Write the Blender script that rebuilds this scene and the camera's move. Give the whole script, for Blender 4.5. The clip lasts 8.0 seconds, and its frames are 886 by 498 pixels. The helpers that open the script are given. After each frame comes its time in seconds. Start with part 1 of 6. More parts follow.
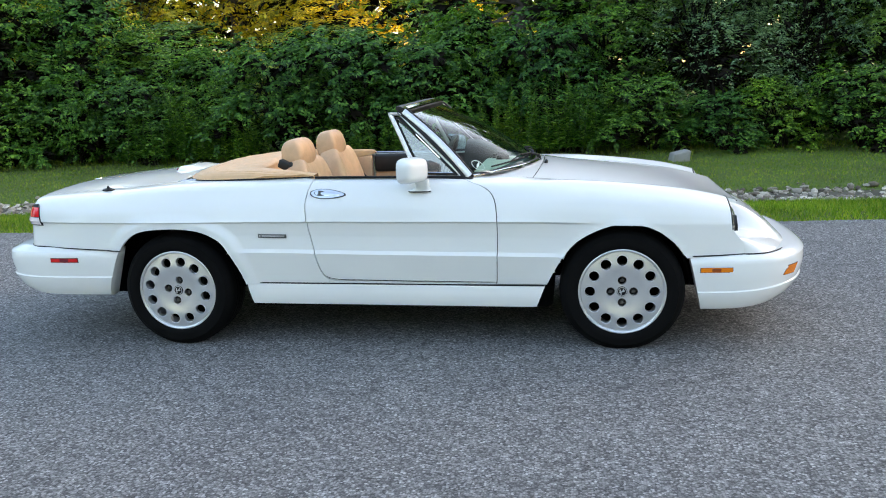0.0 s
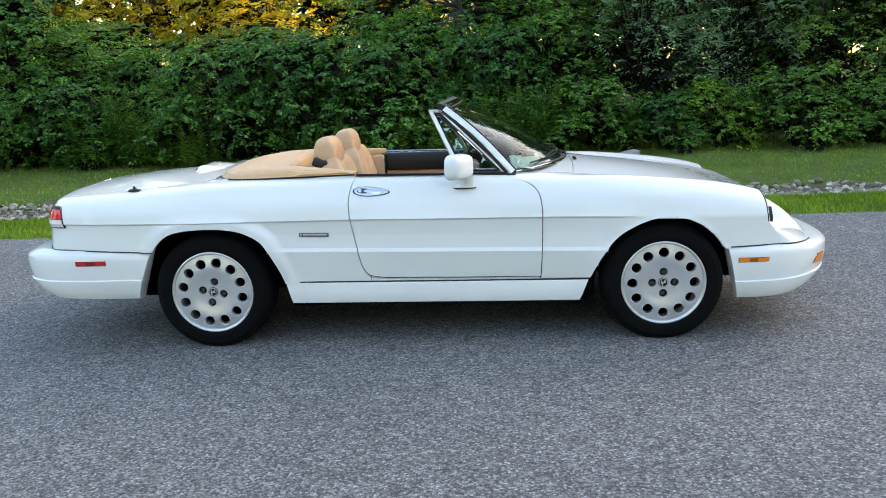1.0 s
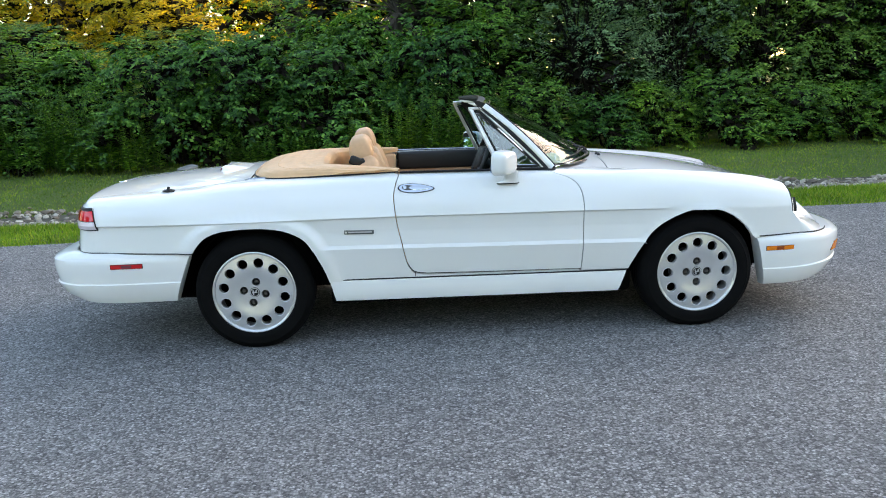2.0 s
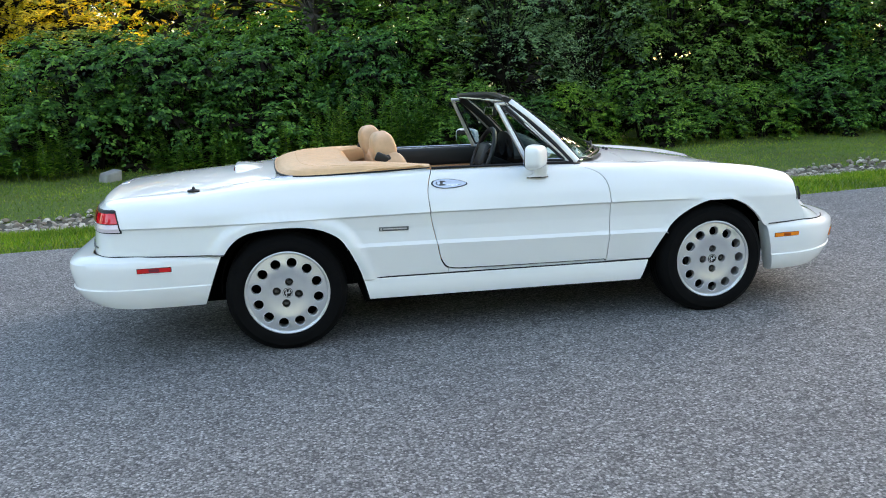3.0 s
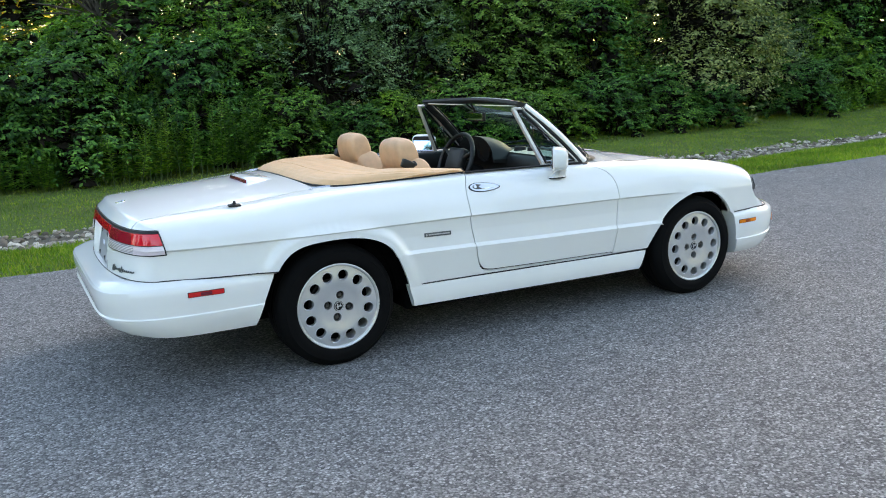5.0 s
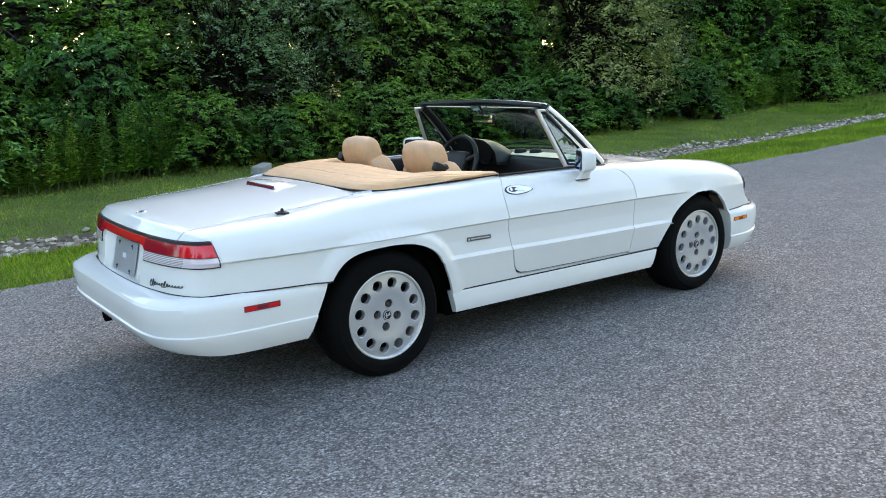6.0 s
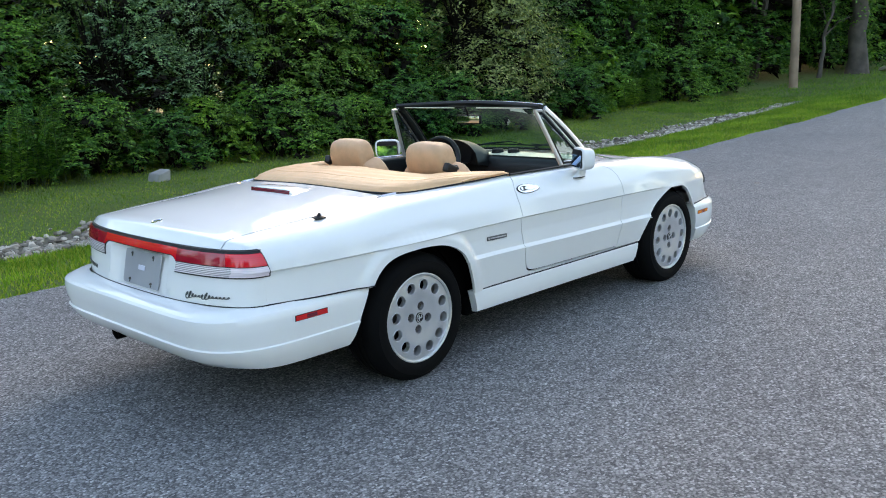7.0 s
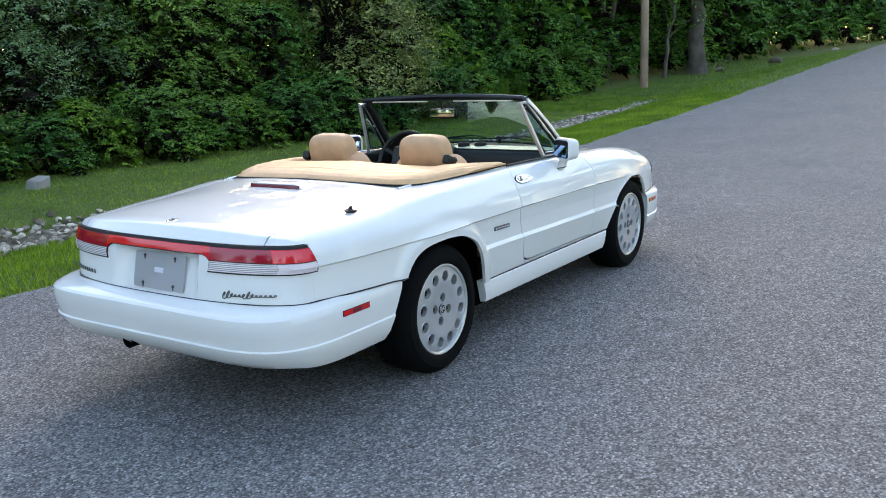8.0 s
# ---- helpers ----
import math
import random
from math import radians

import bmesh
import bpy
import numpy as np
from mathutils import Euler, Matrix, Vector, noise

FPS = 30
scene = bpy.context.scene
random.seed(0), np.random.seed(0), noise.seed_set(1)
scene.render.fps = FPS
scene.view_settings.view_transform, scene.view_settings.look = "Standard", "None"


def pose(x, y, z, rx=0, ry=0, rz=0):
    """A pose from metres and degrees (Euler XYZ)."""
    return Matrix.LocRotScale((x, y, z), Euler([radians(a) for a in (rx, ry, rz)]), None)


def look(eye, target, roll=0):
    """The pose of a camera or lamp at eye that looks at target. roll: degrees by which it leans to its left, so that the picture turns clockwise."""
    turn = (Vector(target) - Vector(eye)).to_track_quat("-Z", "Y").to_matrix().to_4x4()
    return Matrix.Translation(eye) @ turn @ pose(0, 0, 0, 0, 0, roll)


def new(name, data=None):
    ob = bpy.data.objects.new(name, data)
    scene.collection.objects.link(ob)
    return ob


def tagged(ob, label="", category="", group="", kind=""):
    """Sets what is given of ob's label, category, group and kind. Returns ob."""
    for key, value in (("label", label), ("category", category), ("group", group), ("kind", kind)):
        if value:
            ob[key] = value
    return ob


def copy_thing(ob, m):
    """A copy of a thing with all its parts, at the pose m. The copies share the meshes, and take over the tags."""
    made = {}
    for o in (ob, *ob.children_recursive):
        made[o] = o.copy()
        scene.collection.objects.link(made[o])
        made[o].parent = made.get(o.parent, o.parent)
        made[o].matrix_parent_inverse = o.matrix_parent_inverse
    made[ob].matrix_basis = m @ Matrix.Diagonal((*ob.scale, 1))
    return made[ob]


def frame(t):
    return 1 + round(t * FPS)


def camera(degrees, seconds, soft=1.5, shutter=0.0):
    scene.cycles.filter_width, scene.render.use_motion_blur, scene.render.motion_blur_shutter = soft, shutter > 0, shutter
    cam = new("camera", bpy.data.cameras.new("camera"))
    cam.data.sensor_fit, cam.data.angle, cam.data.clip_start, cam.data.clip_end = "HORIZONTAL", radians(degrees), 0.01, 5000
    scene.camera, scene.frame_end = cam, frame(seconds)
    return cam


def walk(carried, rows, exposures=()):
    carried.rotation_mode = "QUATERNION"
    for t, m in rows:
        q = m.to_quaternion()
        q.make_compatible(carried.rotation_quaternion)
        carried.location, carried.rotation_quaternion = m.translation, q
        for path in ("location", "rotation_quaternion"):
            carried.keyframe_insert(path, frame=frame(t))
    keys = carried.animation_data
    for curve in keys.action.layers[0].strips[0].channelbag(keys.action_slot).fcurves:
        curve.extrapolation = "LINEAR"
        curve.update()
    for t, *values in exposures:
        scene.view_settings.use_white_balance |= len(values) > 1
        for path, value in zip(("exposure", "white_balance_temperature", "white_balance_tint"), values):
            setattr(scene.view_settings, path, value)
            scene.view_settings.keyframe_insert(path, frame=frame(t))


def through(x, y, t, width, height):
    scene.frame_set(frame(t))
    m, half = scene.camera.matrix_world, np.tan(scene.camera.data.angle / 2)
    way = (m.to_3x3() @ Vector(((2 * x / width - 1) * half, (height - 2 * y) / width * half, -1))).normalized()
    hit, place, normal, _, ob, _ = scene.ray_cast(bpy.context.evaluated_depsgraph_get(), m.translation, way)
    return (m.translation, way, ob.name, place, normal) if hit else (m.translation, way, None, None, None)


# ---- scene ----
cam = camera(55.0, 8.0, soft=1.0)
PATH = [
    (0, (0.908, -4.754, 1.348), (0.601, -2.82, 0.945), -2.1),
    (0.5, (0.59, -4.802, 1.351), (0.382, -2.854, 0.946), -2.0),
    (1, (0.274, -4.854, 1.34), (0.166, -2.898, 0.938), -2.0),
    (1.5, (-0.055, -4.938, 1.338), (-0.063, -2.978, 0.936), -2.1),
    (2, (-0.394, -4.922, 1.33), (-0.292, -2.965, 0.931), -2.0),
    (3.5, (-1.474, -4.824, 1.318), (-0.985, -2.926, 0.917), -2.2),
    (4, (-1.82, -4.766, 1.331), (-1.204, -2.905, 0.933), -2.3),
    (5.5, (-2.825, -4.188, 1.366), (-1.782, -2.53, 0.962), -2.2),
    (6, (-3.142, -3.924, 1.374), (-1.983, -2.345, 0.97), -2.1),
    (6.5, (-3.416, -3.663, 1.379), (-2.135, -2.182, 0.971), -2.2),
    (7, (-3.724, -3.414, 1.396), (-2.319, -2.051, 0.985), -2.2),
    (7.5, (-3.97, -3.108, 1.384), (-2.46, -1.864, 0.971), -2.1),
    (8, (-4.206, -2.826, 1.374), (-2.584, -1.732, 0.955), -2.3),
]
walk(cam, [(t, look(eye, target, roll)) for t, eye, target, roll in PATH], [(0.0, 2.71, 7250, 14), (5.0, 2.72, 7250, 14), (8.0, 2.58, 6950, 16)])

# ---- light ----
SUN_TURN, SUN_UP = 56.0, 13.0
world = bpy.data.worlds.new("sky")
scene.world = world
world.use_nodes = True
sky = world.node_tree.nodes.new("ShaderNodeTexSky")
sky.sky_type, sky.sun_disc = "NISHITA", False
sky.sun_elevation, sky.sun_rotation = radians(11.0), radians(SUN_TURN)
sky.air_density, sky.dust_density, sky.ozone_density = 1.0, 1.9, 1.0
back = world.node_tree.nodes["Background"]
back.inputs["Strength"].default_value = 0.15
world.node_tree.links.new(sky.outputs["Color"], back.inputs["Color"])
sun_way = Vector((math.sin(radians(SUN_TURN)) * math.cos(radians(SUN_UP)), math.cos(radians(SUN_TURN)) * math.cos(radians(SUN_UP)), math.sin(radians(SUN_UP))))
sun_data = bpy.data.lights.new("sun", "SUN")
sun_data.energy, sun_data.angle, sun_data.color = 0.40, radians(24.0), (1.0, 0.62, 0.32)
sun = new("sun", sun_data)
sun.matrix_world = look(sun_way * 80, (0, 0, 0))

# ---- materials ----
def material(name):
    m = bpy.data.materials.new(name)
    m.use_nodes = True
    t = m.node_tree
    return m, t, t.nodes["Principled BSDF"]


def node(t, kind, **values):
    n = t.nodes.new(kind)
    for key, value in values.items():
        if key in n.inputs:
            n.inputs[key].default_value = value
    return n


def ramp(t, fac, *stops):
    r = t.nodes.new("ShaderNodeValToRGB")
    while len(r.color_ramp.elements) < len(stops):
        r.color_ramp.elements.new(0.5)
    for e, (at, col) in zip(r.color_ramp.elements, stops):
        e.position, e.color = at, (*col, 1)
    t.links.new(fac, r.inputs["Fac"])
    return r.outputs["Color"]


def noise_of(t, scale, detail=4.0, rough=0.55, at=None):
    n = node(t, "ShaderNodeTexNoise", Scale=scale, Detail=detail, Roughness=rough)
    if at is None:
        at = t.nodes.new("ShaderNodeTexCoord").outputs["Object"]
    t.links.new(at, n.inputs["Vector"])
    return n.outputs["Fac"]


def bump(t, height, strength, distance, shader):
    b = node(t, "ShaderNodeBump", Strength=strength, Distance=distance)
    t.links.new(height, b.inputs["Height"])
    t.links.new(b.outputs["Normal"], shader.inputs["Normal"])


def mixed(t, a, b, fac, blend="MIX"):
    m = t.nodes.new("ShaderNodeMix")
    m.data_type, m.blend_type = "RGBA", blend
    for sock, v in ((m.inputs[0], fac), (m.inputs[6], a), (m.inputs[7], b)):
        if isinstance(v, bpy.types.NodeSocket):
            t.links.new(v, sock)
        else:
            sock.default_value = v if isinstance(v, float) else (*v, 1)
    return m.outputs[2]


def plain(name, colour, rough=0.5, metal=0.0, coat=0.0, grain=0.0, scale=40.0, wear=0.0, shine=0.5):
    """One colour with a faint two-scale variation."""
    m, t, s = material(name)
    s.inputs["Metallic"].default_value, s.inputs["Roughness"].default_value = metal, rough
    s.inputs["Coat Weight"].default_value, s.inputs["Coat Roughness"].default_value = coat, 0.03
    s.inputs["Specular IOR Level"].default_value = shine
    fine, broad = noise_of(t, scale), noise_of(t, scale * 0.08, 3.0)
    dark = tuple(c * (1 - wear) for c in colour)
    mid = mixed(t, dark, colour, ramp(t, broad, (0.35, (0, 0, 0)), (0.6, (1, 1, 1))))
    t.links.new(mid, s.inputs["Base Color"])
    if grain:
        bump(t, fine, grain, 0.002, s)
    return m


PAINT = plain("white_paint", (0.84, 0.84, 0.826), 0.5, 0.0, 1.0, 0.0, 30.0, 0.015, 0.2)
TRIM = plain("black_rubber", (0.008, 0.008, 0.009), 0.5, grain=0.15, wear=0.2, shine=0.35)
PLASTIC = plain("black_plastic", (0.009, 0.009, 0.010), 0.45, grain=0.2, scale=160.0, wear=0.15, shine=0.4)
CHROME = plain("chrome", (0.75, 0.76, 0.78), 0.09, 1.0, wear=0.05)
BRUSHED = plain("brushed_trim", (0.80, 0.80, 0.82), 0.38, 0.85, wear=0.06)
ALLOY = plain("silver_alloy", (0.66, 0.66, 0.67), 0.30, 0.62, 0.6, 0.05, 90.0, 0.06)
TYRE = plain("tyre_rubber", (0.0032, 0.0032, 0.0034), 0.8, grain=0.2, scale=120.0, wear=0.3, shine=0.12)
LEATHER = plain("tan_leather", (0.68, 0.405, 0.23), 0.48, grain=0.5, scale=220.0, wear=0.12)
VINYL = plain("tan_vinyl", (0.76, 0.455, 0.235), 0.42, grain=0.45, scale=260.0, wear=0.1)
CREAM = plain("cream_vinyl", (0.74, 0.69, 0.54), 0.45, grain=0.4, scale=200.0, wear=0.08)
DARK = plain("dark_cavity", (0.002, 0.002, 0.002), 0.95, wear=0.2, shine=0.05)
CARPET = plain("dark_carpet", (0.03, 0.022, 0.016), 0.95, grain=0.8, scale=300.0, wear=0.3)
PLATE = plain("bare_plate", (0.46, 0.465, 0.50), 0.42, 0.35, wear=0.12)
LABEL = plain("paper_label", (0.72, 0.72, 0.8), 0.6)
BADGE = plain("badge_metal", (0.16, 0.17, 0.18), 0.3, 0.8, wear=0.1)
FOLD_TAN = plain("fold_line_tan", (0.66, 0.39, 0.20), 0.7)
STEEL = plain("dull_steel", (0.11, 0.105, 0.1), 0.5, 0.7, wear=0.35)
MIRROR = plain("mirror_glass", (0.46, 0.51, 0.49), 0.02, 1.0)
MIRROR_BLUE = plain("blue_tinted_mirror_glass", (0.45, 0.66, 0.95), 0.02, 1.0)
ETCHED = plain("pale_etching", (0.55, 0.68, 0.66), 0.7)


def lens_of(name, colour, rough=0.12, groove=0.55):
    m, t, s = material(name)
    s.inputs["Roughness"].default_value = rough
    s.inputs["Coat Weight"].default_value, s.inputs["Coat Roughness"].default_value = 0.6, 0.02
    co = t.nodes.new("ShaderNodeTexCoord").outputs["Object"]
    w = node(t, "ShaderNodeTexWave", Scale=46.0, Distortion=0.0)
    w.bands_direction = "Z"
    t.links.new(co, w.inputs["Vector"])
    dim = tuple(c * groove for c in colour)
    t.links.new(mixed(t, dim, colour, w.outputs["Fac"]), s.inputs["Base Color"])
    bump(t, w.outputs["Fac"], 0.25 if groove < 0.6 else 0.02, 0.002, s)
    return m


RED = lens_of("red_lens", (0.80, 0.006, 0.020), 0.12, 0.92)
SMOKED = lens_of("smoked_red_lens", (0.40, 0.007, 0.028), 0.12, 0.92)
FROST = lens_of("plain_pale_lens", (0.90, 0.78, 0.82), 0.12, 0.88)
AMBER_DARK = lens_of("dark_amber_lens", (0.42, 0.07, 0.004))
CLEAR = lens_of("pale_ribbed_lens", (0.92, 0.84, 0.87), 0.12, 0.30)
AMBER = lens_of("amber_lens", (0.95, 0.24, 0.005), 0.12, 0.85)
MARKER = lens_of("marker_red_lens", (0.72, 0.008, 0.010), 0.12, 0.85)
MAROON = lens_of("dark_red_lens", (0.20, 0.01, 0.03))
LAMPGLASS = plain("lamp_glass", (0.55, 0.57, 0.60), 0.12, 0.35, 1.0)


def glass_of(name, tint, gleam, edge, power):
    m, t, s = material(name)
    out = t.nodes["Material Output"]
    see = node(t, "ShaderNodeBsdfTransparent")
    see.inputs["Color"].default_value = (*tint, 1)
    gloss = node(t, "ShaderNodeBsdfGlossy", Roughness=0.01)
    weight = node(t, "ShaderNodeLayerWeight", Blend=0.5)
    steep = t.nodes.new("ShaderNodeMath")
    steep.operation = "POWER"
    steep.inputs[1].default_value = power
    t.links.new(weight.outputs["Facing"], steep.inputs[0])
    fres = t.nodes.new("ShaderNodeMath")
    fres.operation = "MULTIPLY_ADD"
    fres.inputs[1].default_value, fres.inputs[2].default_value = edge, gleam
    t.links.new(steep.outputs[0], fres.inputs[0])
    mix = t.nodes.new("ShaderNodeMixShader")
    t.links.new(fres.outputs[0], mix.inputs[0])
    t.links.new(see.outputs[0], mix.inputs[1])
    t.links.new(gloss.outputs[0], mix.inputs[2])
    t.links.new(mix.outputs[0], out.inputs["Surface"])
    return m


GLASS = glass_of("tinted_glass", (0.54, 0.72, 0.69), 0.008, 4.5, 7.5)
GLASS_SIDE = glass_of("side_glass", (0.40, 0.56, 0.62), 0.20, 0.5, 4.5)


def asphalt_of():
    m, t, s = material("worn_asphalt")
    co = t.nodes.new("ShaderNodeTexCoord").outputs["Object"]
    v = node(t, "ShaderNodeTexVoronoi", Scale=105.0)
    t.links.new(co, v.inputs["Vector"])
    big = noise_of(t, 0.7, 5.0, 0.6, co)
    mid = noise_of(t, 9.0, 4.0, 0.6, co)
    fine = noise_of(t, 130.0, 3.0, 0.7, co)
    sep = t.nodes.new("ShaderNodeSeparateColor")
    t.links.new(v.outputs["Color"], sep.inputs[0])
    stone = ramp(t, sep.outputs[0], (0.0, (0.078, 0.077, 0.077)), (0.45, (0.186, 0.183, 0.181)), (0.88, (0.304, 0.299, 0.294)), (1.0, (0.47, 0.462, 0.454)))
    pitch = ramp(t, v.outputs["Distance"], (0.35, (1, 1, 1)), (0.8, (0.20, 0.20, 0.21)))
    col = mixed(t, stone, pitch, 0.62, "MULTIPLY")
    col = mixed(t, col, ramp(t, big, (0.3, (0.88, 0.885, 0.90)), (0.7, (1.10, 1.09, 1.07))), 1.0, "MULTIPLY")
    col = mixed(t, col, ramp(t, mid, (0.32, (0.75, 0.75, 0.75)), (0.62, (1.1, 1.1, 1.1))), 0.6, "MULTIPLY")
    spot = ramp(t, noise_of(t, 2.3, 2.0, 0.5, co), (0.74, (0, 0, 0)), (0.79, (1, 1, 1)))
    col = mixed(t, col, mixed(t, col, (0.16, 0.10, 0.05), 0.45), spot)
    t.links.new(col, s.inputs["Base Color"])
    s.inputs["Roughness"].default_value = 0.8
    s.inputs["Specular IOR Level"].default_value = 0.35
    h = mixed(t, v.outputs["Distance"], fine, 0.35)
    b = node(t, "ShaderNodeBump", Strength=0.8, Distance=0.004)
    b.invert = True
    t.links.new(h, b.inputs["Height"])
    t.links.new(b.outputs["Normal"], s.inputs["Normal"])
    return m


ASPHALT = asphalt_of()


def turf_of():
    m, t, s = material("turf_soil")
    co = t.nodes.new("ShaderNodeTexCoord").outputs["Object"]
    a, b, c = noise_of(t, 1.3, 5.0, 0.65, co), noise_of(t, 26.0, 4.0, 0.7, co), noise_of(t, 0.35, 3.0, 0.5, co)
    col = ramp(t, b, (0.25, (0.032, 0.05, 0.010)), (0.55, (0.09, 0.145, 0.02)), (0.8, (0.16, 0.20, 0.04)))
    col = mixed(t, col, (0.10, 0.095, 0.028), ramp(t, a, (0.48, (0, 0, 0)), (0.72, (0.6, 0.6, 0.6))))
    col = mixed(t, col, ramp(t, c, (0.3, (0.75, 0.8, 0.7)), (0.7, (1.15, 1.15, 1.0))), 1.0, "MULTIPLY")
    t.links.new(col, s.inputs["Base Color"])
    s.inputs["Roughness"].default_value = 0.95
    bump(t, b, 0.9, 0.03, s)
    return m


TURF = turf_of()


def leaf_of(name, dark, light, yellow, through=0.35):
    """Leaves whose colour varies leaf by leaf, and that let some light through."""
    m, t, s = material(name)
    geo = t.nodes.new("ShaderNodeNewGeometry")
    inf = t.nodes.new("ShaderNodeObjectInfo")
    col = ramp(t, geo.outputs["Random Per Island"], (0.0, dark), (0.6, light), (0.95, yellow))
    patch = noise_of(t, 1.1, 3.0)
    col = mixed(t, col, ramp(t, patch, (0.3, (0.48, 0.57, 0.55)), (0.7, (1.38, 1.32, 1.12))), 1.0, "MULTIPLY")
    col = mixed(t, col, ramp(t, inf.outputs["Random"], (0.0, (0.66, 0.82, 0.86)), (0.5, (0.95, 1.0, 0.95)), (1.0, (1.28, 1.17, 0.88))), 1.0, "MULTIPLY")
    t.links.new(col, s.inputs["Base Color"])
    s.inputs["Roughness"].default_value = 0.5
    s.inputs["Specular IOR Level"].default_value = 0.22
    tr = t.nodes.new("ShaderNodeBsdfTranslucent")
    t.links.new(mixed(t, col, (1.5, 1.6, 0.5), 1.0, "MULTIPLY"), tr.inputs["Color"])
    mix = t.nodes.new("ShaderNodeMixShader")
    mix.inputs[0].default_value = through
    t.links.new(s.outputs[0], mix.inputs[1])
    t.links.new(tr.outputs[0], mix.inputs[2])
    t.links.new(mix.outputs[0], t.nodes["Material Output"].inputs["Surface"])
    return m


LEAF = leaf_of("green_leaf", (0.014, 0.050, 0.014), (0.072, 0.195, 0.040), (0.19, 0.36, 0.075), 0.28)
LEAF_GREY = leaf_of("grey_green_leaf", (0.050, 0.105, 0.055), (0.165, 0.265, 0.140), (0.31, 0.42, 0.25), 0.26)
LEAF_OLIVE = leaf_of("olive_grey_leaf", (0.078, 0.110, 0.055), (0.205, 0.260, 0.135), (0.34, 0.39, 0.22), 0.3)
LEAF_PALE = leaf_of("pale_green_leaf", (0.055, 0.105, 0.020), (0.19, 0.30, 0.055), (0.38, 0.46, 0.11), 0.32)
LEAF_LIGHT = leaf_of("light_green_leaf", (0.028, 0.080, 0.016), (0.120, 0.265, 0.042), (0.28, 0.43, 0.080), 0.34)
# Foliage with the low sun's gold put into its base colour.
LEAF_SUNLIT = leaf_of("leaf_with_sun_gold", (0.30, 0.25, 0.04), (0.66, 0.50, 0.07), (0.88, 0.62, 0.10), 0.5)
BLADE = leaf_of("grass_blade", (0.072, 0.145, 0.015), (0.145, 0.275, 0.026), (0.28, 0.31, 0.075), 0.34)
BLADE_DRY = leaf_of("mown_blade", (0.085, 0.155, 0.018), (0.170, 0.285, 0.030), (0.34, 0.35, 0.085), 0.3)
# Dark bark of shrub stems, also the near-black that shades crown gaps.
TWIG_AND_GAP = plain("twig_and_gap_shade", (0.018, 0.015, 0.011), 0.95, grain=0.5, wear=0.5, shine=0.1)
STEM = plain("green_stems", (0.05, 0.085, 0.025), 0.7, wear=0.3)
BARK = plain("grey_bark", (0.12, 0.10, 0.085), 0.9, grain=1.0, scale=22.0, wear=0.5)
POLEWOOD = plain("weathered_pole_wood", (0.34, 0.235, 0.165), 0.85, grain=0.7, scale=14.0, wear=0.35)


def rock_of():
    m, t, s = material("ditch_stone")
    inf = t.nodes.new("ShaderNodeObjectInfo")
    geo = t.nodes.new("ShaderNodeNewGeometry")
    tone = t.nodes.new("ShaderNodeMath")
    tone.operation = "FRACT"
    add = t.nodes.new("ShaderNodeMath")
    t.links.new(inf.outputs["Random"], add.inputs[0])
    t.links.new(geo.outputs["Random Per Island"], add.inputs[1])
    t.links.new(add.outputs[0], tone.inputs[0])
    col = ramp(t, tone.outputs[0], (0.0, (0.09, 0.072, 0.055)), (0.3, (0.22, 0.178, 0.135)), (0.55, (0.31, 0.272, 0.225)), (0.8, (0.46, 0.41, 0.335)), (1.0, (0.68, 0.62, 0.53)))
    n = noise_of(t, 16.0, 5.0, 0.7)
    col = mixed(t, col, ramp(t, n, (0.3, (0.6, 0.6, 0.6)), (0.65, (1.15, 1.13, 1.1))), 0.9, "MULTIPLY")
    t.links.new(col, s.inputs["Base Color"])
    s.inputs["Roughness"].default_value = 0.85
    bump(t, n, 0.6, 0.02, s)
    return m


ROCK = rock_of()

# ---- mesh tools ----
from mathutils import geometry

def mesh_of(name, bm, mat, smooth=35.0):
    bmesh.ops.remove_doubles(bm, verts=bm.verts, dist=1e-5)
    me = bpy.data.meshes.new(name)
    bm.to_mesh(me)
    bm.free()
    for m in mat if isinstance(mat, (list, tuple)) else (mat,):
        me.materials.append(m)
    if smooth:
        me.polygons.foreach_set("use_smooth", [True] * len(me.polygons))
        me.set_sharp_from_angle(angle=radians(smooth))
    return me


def part(name, bm, mat, parent, label="", smooth=35.0):
    ob = new(name, mesh_of(name, bm, mat, smooth))
    ob.parent = parent
    return tagged(ob, label) if label else ob


def thing(name, at, label, category, group="", kind=""):
    ob = new(name)
    ob.location, ob.empty_display_size = at, 0.1
    return tagged(ob, label, category, group, kind)


def curve(xs, ys):
    """A smooth curve through points, with no overshoot."""
    xs, ys = np.array(xs, float), np.array(ys, float)
    d = np.diff(ys) / np.diff(xs)
    m = np.concatenate([[d[0]], np.where(d[:-1] * d[1:] > 0, 2 * d[:-1] * d[1:] / np.where(d[:-1] + d[1:] == 0, 1, d[:-1] + d[1:]), 0), [d[-1]]])

    def at(x):
        x = min(max(x, xs[0]), xs[-1])
        i = min(int(np.searchsorted(xs, x, side="right")) - 1, len(xs) - 2)
        h = xs[i + 1] - xs[i]
        s = (x - xs[i]) / h
        return float((1 + 2 * s) * (1 - s) ** 2 * ys[i] + s * (1 - s) ** 2 * h * m[i] + s * s * (3 - 2 * s) * ys[i + 1] + s * s * (s - 1) * h * m[i + 1])

    return at


def step01(a, b, x):
    s = min(max((x - a) / (b - a), 0.0), 1.0)
    return s * s * (3 - 2 * s)


